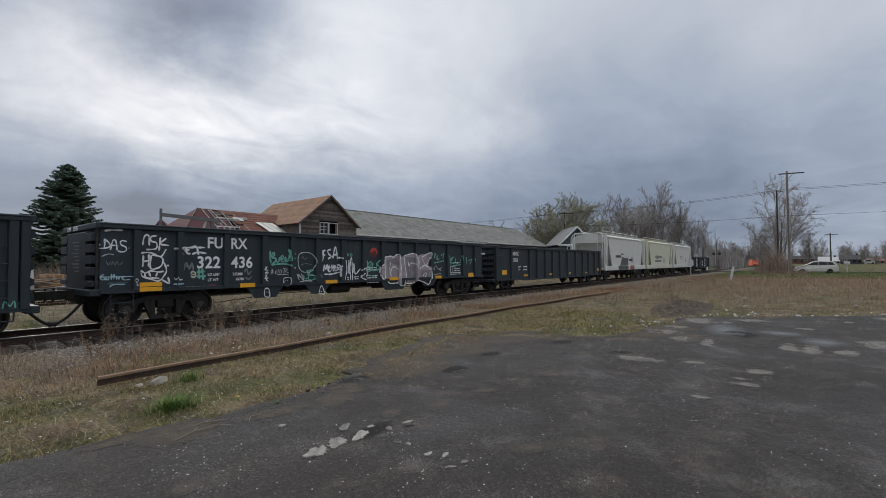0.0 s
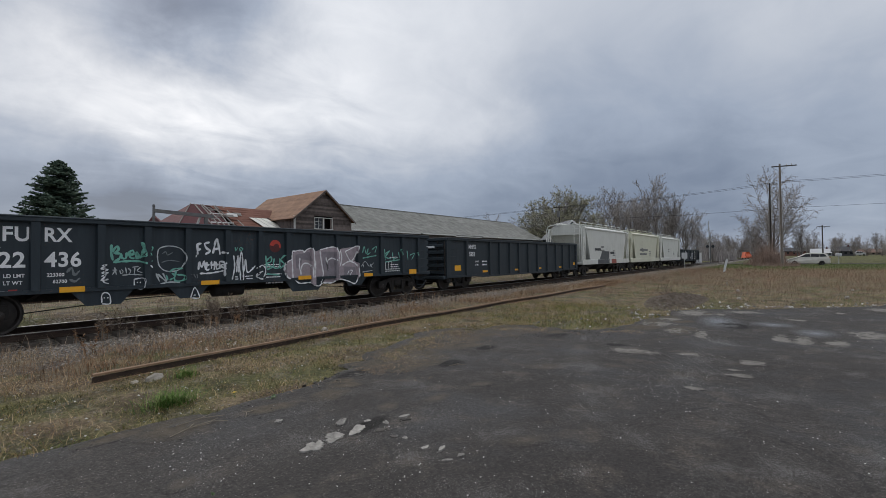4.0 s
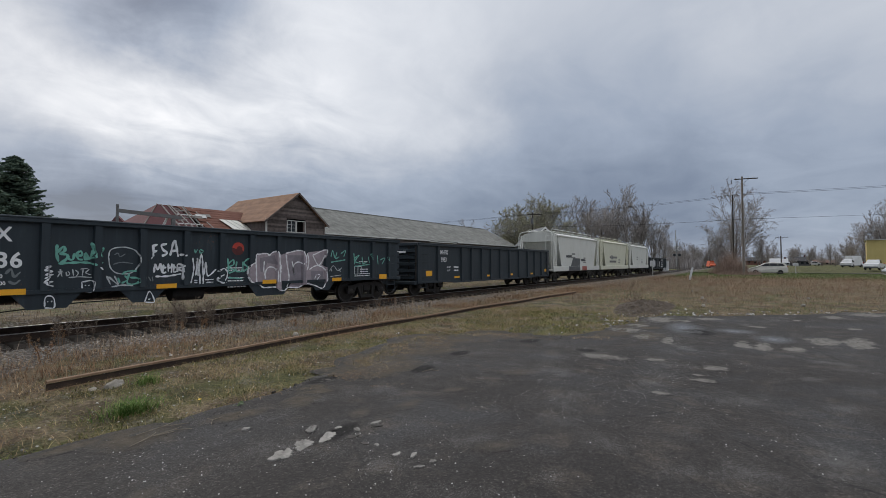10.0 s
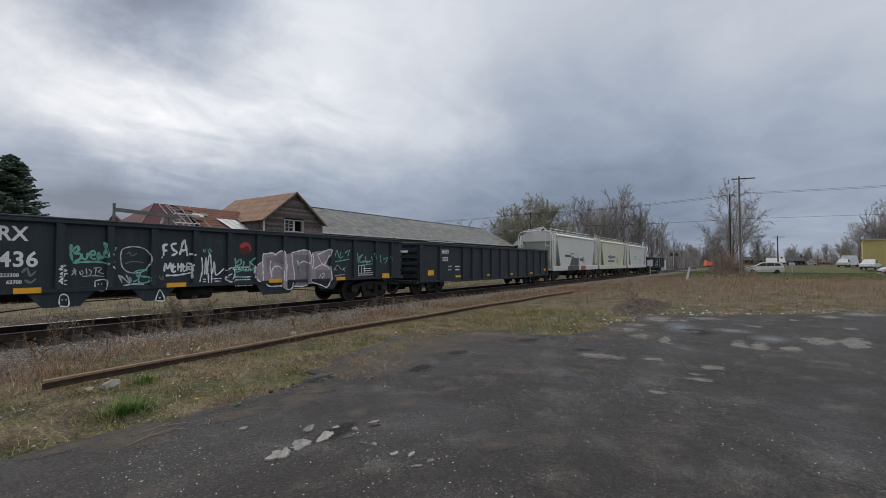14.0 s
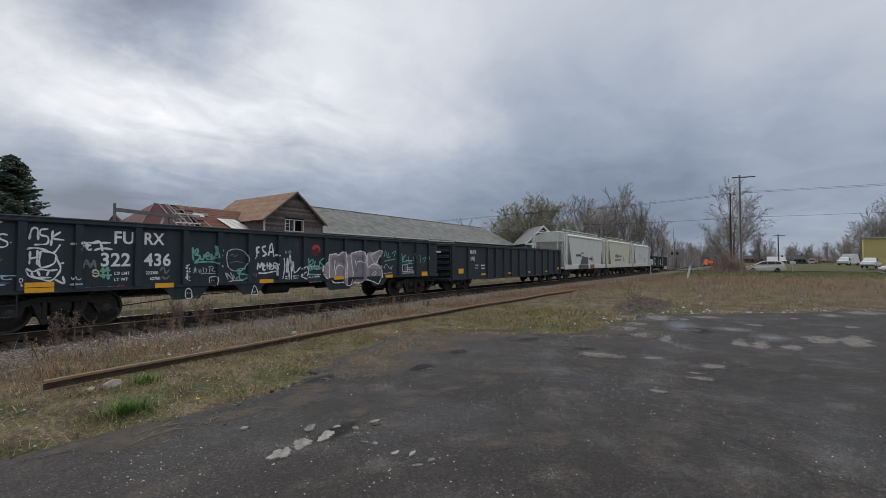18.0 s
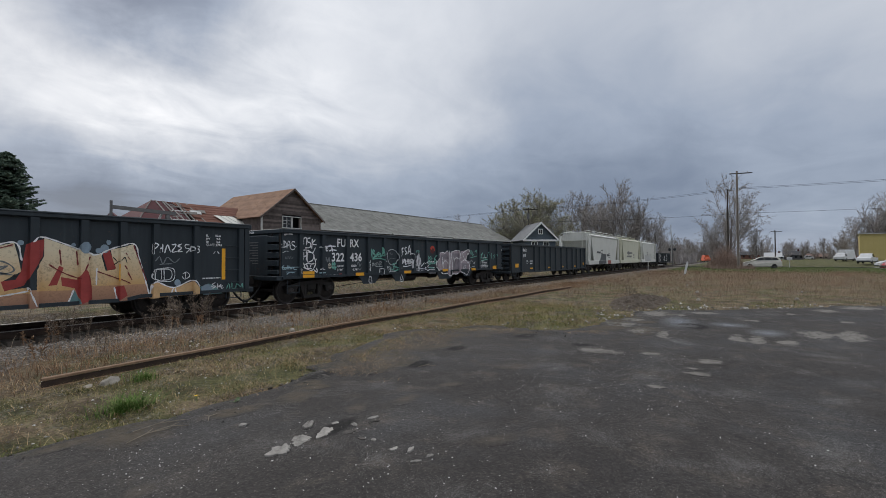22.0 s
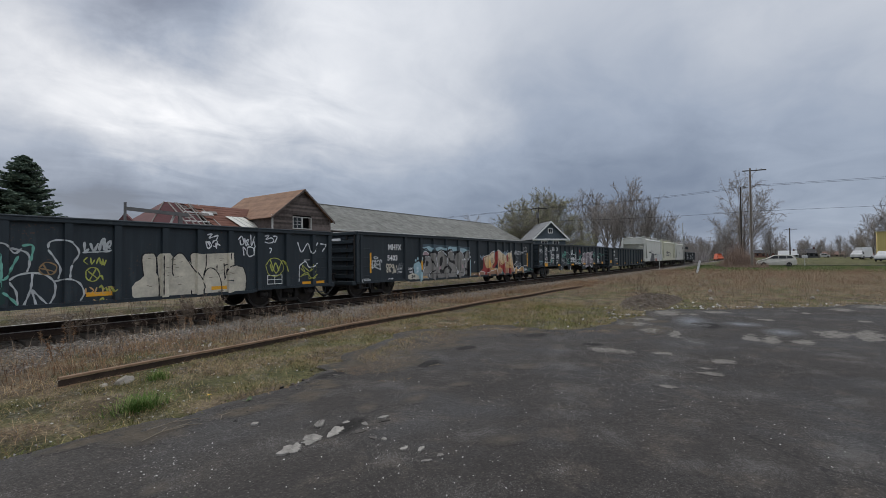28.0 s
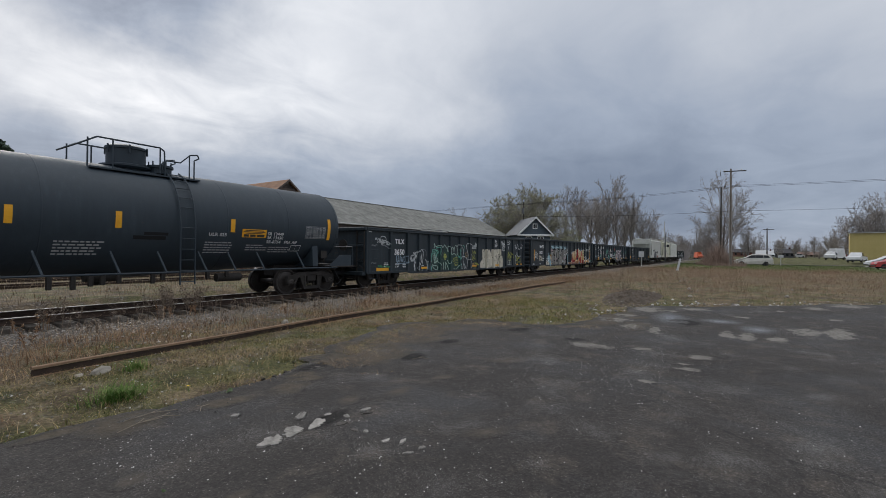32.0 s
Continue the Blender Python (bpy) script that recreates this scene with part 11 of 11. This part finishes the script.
def bare_crown(seed, rx, base, top, limbs, low=-0.1, droop=0.0, stems=1, bud=0, fine=1.0, uneven=1.0):
    """A leafless tree: stems, arching limbs that reach an uneven dome, and three orders of finer branches."""
    rnd = random.Random(seed)
    tr, cr, bd = Form(), Form(), Form()
    mid_z = base + (top - base) * 0.30
    spines = []
    for s in range(stems):
        ox = (s - (stems - 1) / 2) * rx * 0.22
        p, r = Vector((ox, rnd.gauss(0, 0.2), -0.2)), top * 0.021 / stems ** 0.4
        rise = top * rnd.uniform(0.52, 0.66)
        lean = Vector((ox * 0.10 + rnd.gauss(0, 0.03), rnd.gauss(0, 0.04), 0))
        path = [p]
        for k in range(7):
            q = p + (Vector((0, 0, 1)) + lean * (1 + k * 0.4) + Vector((rnd.gauss(0, 0.05), rnd.gauss(0, 0.05), 0))) * rise / 7
            tr.rod(p, q, r * (1 - k / 8), 7, r * (1 - (k + 1) / 8), False)
            path.append(q)
            p = q
        spines.append(path)
    lump = [(Vector((rnd.gauss(0, 1), rnd.gauss(0, 1), rnd.gauss(0.3, 0.8))).normalized(), rnd.uniform(-0.28, 0.14)) for _ in range(11)]

    def branch(p, d, l, r, order):
        """One branch in three bends, with its own side branches."""
        n, at = 3, [p]
        for k in range(n):
            d = (d + Vector((rnd.gauss(0, 0.2), rnd.gauss(0, 0.2), rnd.gauss(0.07 - droop * (0.5 if order < 3 else 0.9), 0.16)))).normalized()
            q = at[-1] + d * l / n
            cr.rod(at[-1], q, r * (1 - 0.28 * k), 3, r * (0.72 - 0.28 * k + 0.02), False)
            at.append(q)
        if order == 3:
            for _ in range(bud):
                c = at[1].lerp(at[3], rnd.random())
                e1, g1 = (Vector((rnd.gauss(0, 1), rnd.gauss(0, 1), rnd.gauss(0, 1))) * 0.06 for _ in range(2))
                bd.add([c, c + e1, c + g1], [(0, 1, 2)])
            return
        for k in range({1: 5, 2: 6}[order]):
            u = rnd.uniform(0.25, 1.0)
            i = min(2, int(u * 3))
            turn = Vector((rnd.gauss(0, 1), rnd.gauss(0, 1), rnd.gauss(0.15, 0.8))).normalized()
            branch(at[i].lerp(at[i + 1], u * 3 - i), (d + turn * rnd.uniform(0.5, 0.95)).normalized(), l * rnd.uniform(0.34, 0.56), r * 0.6, order + 1)

    for k in range(limbs):
        spine = rnd.choice(spines)
        t, el = 2 * math.pi * k * 0.618 + rnd.gauss(0, 0.2), math.asin(rnd.uniform(low, 1))
        dirn = Vector((math.cos(el) * math.cos(t), math.cos(el) * math.sin(t), math.sin(el)))
        reach = rnd.uniform(0.74, 0.9) * (1 + uneven * sum(g * max(0, dirn.dot(v)) ** 5 for v, g in lump))
        goal = Vector((rx * reach * dirn.x, rx * reach * dirn.y, mid_z + (top - mid_z) * reach * dirn.z))
        i = max(1, min(6, int((goal.z - base * 0.4) / top * 6.5 * rnd.uniform(0.55, 0.95))))
        root = spine[i].lerp(spine[min(7, i + 1)], rnd.random())
        l = (goal - root).length
        r = max(top * 0.0022, l * 0.013)
        bow = root.lerp(goal, 0.45) + Vector((0, 0, l * rnd.uniform(0.02, 0.12)))
        pts = [root * (1 - u) ** 2 + bow * 2 * u * (1 - u) + goal * u * u for u in [q / 6 for q in range(7)]]
        pts = [pts[0]] + [q + Vector((rnd.gauss(0, 0.02), rnd.gauss(0, 0.02), rnd.gauss(0, 0.02))) * l for q in pts[1:]]
        for q in range(6):
            cr.rod(pts[q], pts[q + 1], r * (1 - q / 7), 4, r * (1 - (q + 1) / 7), False)
        for _ in range(int(9 * fine)):
            u = rnd.uniform(0.3, 1.0)
            q = min(5, int(u * 6))
            d = (pts[q + 1] - pts[q]).normalized()
            turn = Vector((rnd.gauss(0, 1), rnd.gauss(0, 1), rnd.gauss(0.3, 0.8))).normalized()
            branch(pts[q].lerp(pts[q + 1], u * 6 - q), (d + turn * rnd.uniform(0.5, 0.9)).normalized(), min(0.16 * top, l * rnd.uniform(0.22, 0.36)), r * 0.38, 1)
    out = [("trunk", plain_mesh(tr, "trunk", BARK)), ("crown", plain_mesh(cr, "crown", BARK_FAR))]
    if bud:
        out.append(("bud_mass", plain_mesh(bd, "bud_mass", BUDS)))
    return tuple(out)


BUDS = island("olive_buds", [(0.22, 0.22, 0.14), (0.34, 0.335, 0.215), (0.47, 0.455, 0.31)])
KINDS = [bare_crown(500, 4.4, 3.0, 15.0, 20), bare_crown(501, 3.8, 4.0, 15.0, 17, 0.1), bare_crown(502, 4.8, 2.6, 15.0, 22, -0.05), bare_crown(503, 4.0, 3.0, 15.0, 19, 0.0, 0.0, 2), bare_crown(504, 5.4, 1.2, 15.0, 30, -0.35, 0.05, 3)]


def plant_tree(label, az, d, h, kind, turn, group):
    a = radians(az)
    tree("bare_tree", label, d * math.sin(a), d * math.cos(a), KINDS[kind], 0.93 * h / 15.0, turn, group=group)


for k, (az, d, h) in enumerate(((71.8, 112, 17.4), (73.3, 118, 19.5), (74.7, 106, 18.6), (76.3, 112, 19.6), (77.8, 106, 18.4), (79.2, 108, 16.6), (80.5, 114, 14.6), (81.5, 122, 11.0), (83.0, 128, 7.5),
                                (75.5, 126, 18.0), (78.5, 126, 17.0), (58.8, 120, 13.6), (60.8, 128, 12.0), (61.8, 125, 12.0), (63.0, 115, 11.0))):
    plant_tree("tall leafless tree with fine grey branches behind the track", az, d, h, k % 4, 70 * k, "bare trees beyond the shed")
# the broad tree in bud behind the house, and the low shrub beside it
a = radians(66.9)
tree("budding_tree", "broad round tree with olive-brown buds behind the house", 95 * math.sin(a), 95 * math.cos(a), bare_crown(10, 9.4, 2.2, 14.6, 130, -0.5, 0.0, 1, 6, 0.9, 0.06), 1.0, 20)
a = radians(72.3)
tree("shrub", "yellow-green budding shrub beyond the train", 86 * math.sin(a), 86 * math.cos(a), bare_crown(14, 2.6, 0.8, 6.0, 16, -0.1, 0.0, 3, 4), 1.0, 0, "shrub")
# the tall tree behind the pole and those along the road
a = radians(88.4)
tree("bare_tree", "tall leafless tree with hanging fine twigs behind the pole", 92 * math.sin(a), 92 * math.cos(a), bare_crown(31, 5.6, 3.4, 15.4, 30, -0.3, 0.22, 2, 0, 1.2), 1.0, 10, group="bare trees along the road")
for k, (az, d, h, kind) in enumerate(((86.9, 96, 8.5, 3), (90.6, 100, 7.5, 1), (100.4, 188, 23.0, 4), (102.4, 190, 25.0, 4), (99.3, 186, 21.0, 4), (98.3, 176, 14.5, 4), (104.4, 185, 26.0, 4), (101.4, 192, 24.0, 4), (97.3, 165, 9.5, 2), (99.8, 196, 20.0, 2), (96.4, 160, 6.0, 0), (94.5, 170, 6.5, 1), (95.4, 175, 6.0, 3), (93.2, 180, 6.5, 0))):
    plant_tree("leafless tree with hanging twigs beside the road", az, d, h, kind, 50 * k + 20, "bare trees along the road")


def brush(name, label, n, az0, az1, d0, d1, h, mat, size, heaped=False):
    """A mass of twiggy scrub: fine slanting stems and tufts. heaped: thick in the middle, thinning outwards."""
    u = np.clip(rng.normal(0, 0.42, n), -1.3, 1.3) if heaped else rng.uniform(-1, 1, n)
    az = np.radians((az0 + az1) / 2 + u * (az1 - az0) / 2)
    d = rng.uniform(d0, d1, n)
    lumps = 0.75 + 0.25 * np.sin(az * 900) * np.sin(az * 410 + d * 0.3)
    tall = h * lumps * (np.exp(-1.1 * u * u) if heaped else 1.0)
    blades(name, label, mat, d * np.sin(az), d * np.cos(az), np.full(n, -0.1), tall, size, 0.55 if heaped else 0.4)


SCRUB = island("scrub_twigs", [(0.15, 0.105, 0.085), (0.25, 0.18, 0.145), (0.36, 0.275, 0.23)])
# far twigs kept pale, with the haze over the woods in their colour
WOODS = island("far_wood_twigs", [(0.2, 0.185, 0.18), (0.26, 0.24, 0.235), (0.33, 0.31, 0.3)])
brush("roadside_scrub", "brown leafless scrub round the foot of the pole", 7000, 85.9, 90.0, 79, 96, 2.9, SCRUB, 0.016, True)
brush("roadside_scrub", "taller brown brush in front of the road", 1800, 86.6, 89.0, 80, 90, 5.0, SCRUB, 0.014, True)
brush("low_scrub", "low brown scrub along the meadow's edge", 3000, 86.6, 90.5, 72, 90, 0.9, SCRUB, 0.014)
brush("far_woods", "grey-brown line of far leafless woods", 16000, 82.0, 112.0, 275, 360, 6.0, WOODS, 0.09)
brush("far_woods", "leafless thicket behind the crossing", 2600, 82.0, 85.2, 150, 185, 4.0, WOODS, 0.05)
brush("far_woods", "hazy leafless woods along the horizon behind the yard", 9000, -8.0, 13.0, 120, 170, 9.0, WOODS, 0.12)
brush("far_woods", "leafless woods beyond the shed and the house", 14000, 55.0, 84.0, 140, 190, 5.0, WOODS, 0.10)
woods = random.Random(12)
for k in range(46):
    az = 82.3 + 30 * k / 46 + woods.uniform(-0.5, 0.5)
    plant_tree("leafless tree in the far wood beyond the field", az, woods.uniform(215, 300), woods.uniform(8.0, 13.0), k % 5, 37 * k, "trees of the far wood")
for k in range(12):
    plant_tree("leafless tree in the wood behind the crossing", 82.0 + 0.42 * k, woods.uniform(205, 250), woods.uniform(8.0, 12.0), k % 5, 51 * k, "trees of the far wood")


def spruce():
    """A dense dark spruce: tiers of drooping boughs covered in needle sprays."""
    rnd = random.Random(77)
    h = 12.2
    trunk = Form().rod((0, 0, -0.1), (0, 0, h * 0.96), 0.22, 8, 0.03)
    wood, needles = Form(), Form()
    z = 0.8
    while z < h * 0.985:
        u = z / h
        reach = 5.1 * (1 - u) ** 0.64 + 0.1
        for k in range(int(9 + 9 * (1 - u))):
            t = rnd.uniform(0, 6.28)
            l = reach * rnd.uniform(0.7, 1.12)
            a = Vector((0, 0, z + rnd.uniform(-0.15, 0.15)))
            out = Vector((math.cos(t), math.sin(t), 0))
            b = a + out * l * 0.6 + Vector((0, 0, -0.10 * l))
            c = a + out * l + Vector((0, 0, -0.02 * l + 0.05))
            wood.rod(a, b, 0.025, 3, 0.015, False)
            wood.rod(b, c, 0.015, 3, 0.006, False)
            side = Vector((-math.sin(t), math.cos(t), 0))
            m = max(3, int(l * 8))
            for j in range(m):
                s = (j + 1) / m
                p = a.lerp(b, s / 0.6) if s < 0.6 else b.lerp(c, (s - 0.6) / 0.4)
                w = 0.62 * (1.1 - s * 0.7)
                for e in (-1, 1):
                    tip = p + side * e * w * rnd.uniform(0.6, 1.2) + out * w * 0.6 + Vector((0, 0, rnd.uniform(-0.22, 0.06)))
                    n1 = Vector((rnd.uniform(-1, 1), rnd.uniform(-1, 1), rnd.uniform(-1, 0.4))) * 0.15
                    needles.add([p - n1 * 0.6, tip, p + n1], [(0, 1, 2)])
                    needles.add([p, tip + n1 * 0.4, p + Vector((0, 0, -0.16))], [(0, 1, 2)])
        z += 0.24 + 0.12 * (1 - u)
    t = thing("spruce_tree", "tall dark green spruce behind the tracks", "tree", pose(12.35, 59.5, -0.1))
    part("trunk", trunk, BARK, t)
    part("boughs", plain_mesh(wood, "boughs", BARK), None, t)
    part("needles", plain_mesh(needles, "needles", island("spruce_needles", [(0.045, 0.072, 0.054), (0.09, 0.132, 0.097), (0.155, 0.20, 0.145)])), None, t)


spruce()


# ---- clutter in the yard behind the tracks ----
def yard_clutter():
    PINE = worn("sawn_pine", (0.36, 0.22, 0.11), (0.55, 0.36, 0.2), 4.0, 0.85, vary=0.3)
    GREYED = worn("greyed_boards", (0.16, 0.15, 0.14), (0.34, 0.32, 0.3), 4.0, 0.9, vary=0.4)
    rnd = random.Random(66)
    pile = thing("lumber_pile", "untidy heap of grey and tan boards in the yard", "lumber", pose(7.0, 40.0, -0.08))
    for k in range(26):
        l = rnd.uniform(1.2, 3.0)
        part("board", Form().box(-l / 2, l / 2, -0.09, 0.09, 0, 0.04, 0.004), GREYED if k % 3 else PINE, pile,
             at=pose(rnd.gauss(0, 0.35), rnd.gauss(0, 0.5), 0.05 + 0.026 * k, rnd.uniform(-6, 6), rnd.uniform(-9, 9), rnd.uniform(-35, 35)))
    crate = thing("pallet_stack", "stack of orange-tan wooden pallets in the yard", "pallets", pose(7.9, 41.5, -0.08))
    for k in range(7):
        for q in range(6):
            part("slat", Form().box(-0.6, 0.6, -0.05, 0.05, 0, 0.02), PINE, crate, at=pose(0, -0.5 + 0.2 * q, 0.13 + k * 0.15))
        for q in (-0.5, 0, 0.5):
            part("bearer", Form().box(q - 0.05, q + 0.05, -0.55, 0.55, 0, 0.1), PINE, crate, at=pose(0, 0, 0.03 + k * 0.15))
    for k, (dx, l, lean) in enumerate(((0, 1.5, 4), (0.16, 1.3, -3))):
        post = new("white_board", Form().box(-0.06, 0.06, -0.015, 0.015, 0, l).mesh("white_board", TRIM))
        post.matrix_basis = pose(6.45 + dx, 39.6, -0.1, -3, lean, 0)
        tagged(post, "white painted board standing upright by the heap", "board")
    tank = thing("storage_tank", "white horizontal fuel tank on a pale green skid", "tank", pose(14.6, 45.0, -0.1))
    part("shell", Form().lathe([(0.05, -1.5), (0.28, -1.42), (0.36, -1.25), (0.36, 1.25), (0.28, 1.42), (0.05, 1.5)], "x", 22, pose(0, 0, 2.05)), PAINTS["white"], tank, smooth=True)
    part("skid", Form().box(-1.3, 1.3, -0.4, 0.4, 0.3, 1.55, 0.03), worn("pale_green_steel", (0.3, 0.34, 0.28), (0.42, 0.46, 0.38), 2.0, 0.6), tank)
    for x in (-1.0, 1.0):
        part("saddle", Form().slab([(-0.36, 1.5), (0.36, 1.5), (0.33, 1.86), (0, 1.72), (-0.33, 1.86)], "x", x - 0.05, x + 0.05), STEEL_GREY, tank)
        part("runner", Form().box(x - 0.1, x + 0.1, -0.5, 0.5, 0, 0.32, 0.01), STEEL_GREY, tank)
    horse = thing("sawhorse", "white folding sawhorse beside the tank", "sawhorse", pose(14.3, 42.5, -0.1))
    part("beam", Form().box(-0.45, 0.45, -0.04, 0.04, 0.86, 0.96, 0.005), PAINTS["white"], horse)
    for sx in (-0.38, 0.38):
        for sy in (-1, 1):
            part("leg", Form().rod((sx, sy * 0.03, 0.88), (sx * 1.15, sy * 0.32, 0), 0.03, 4), PAINTS["white"], horse)
    brush("yard_scrub", "brown leafless brush under the spruce", 3400, 5.0, 17.5, 46, 56, 2.0, SCRUB, 0.02)


yard_clutter()


def motions():
    for car in ROLLING:
        o = car.matrix_basis.translation.copy()
        walk(car, [(t, pose(o.x + s, o.y, o.z)) for t, s in TRAVEL])
    # wheels turn with the way travelled, in steps under 80 degrees
    steps = [TRAVEL[0]]
    for (t0, s0), (t1, s1) in zip(TRAVEL, TRAVEL[1:]):
        n = max(1, math.ceil(abs(s1 - s0) / 0.6))
        steps += [(t0 + (t1 - t0) * k / n, s0 + (s1 - s0) * k / n) for k in range(1, n + 1)]
    for w in WHEELS:
        o = w.matrix_basis.translation.copy()
        walk(w, [(t, pose(o.x, o.y, o.z, 0, math.degrees(s / WHEEL_R), 0)) for t, s in steps])


motions()
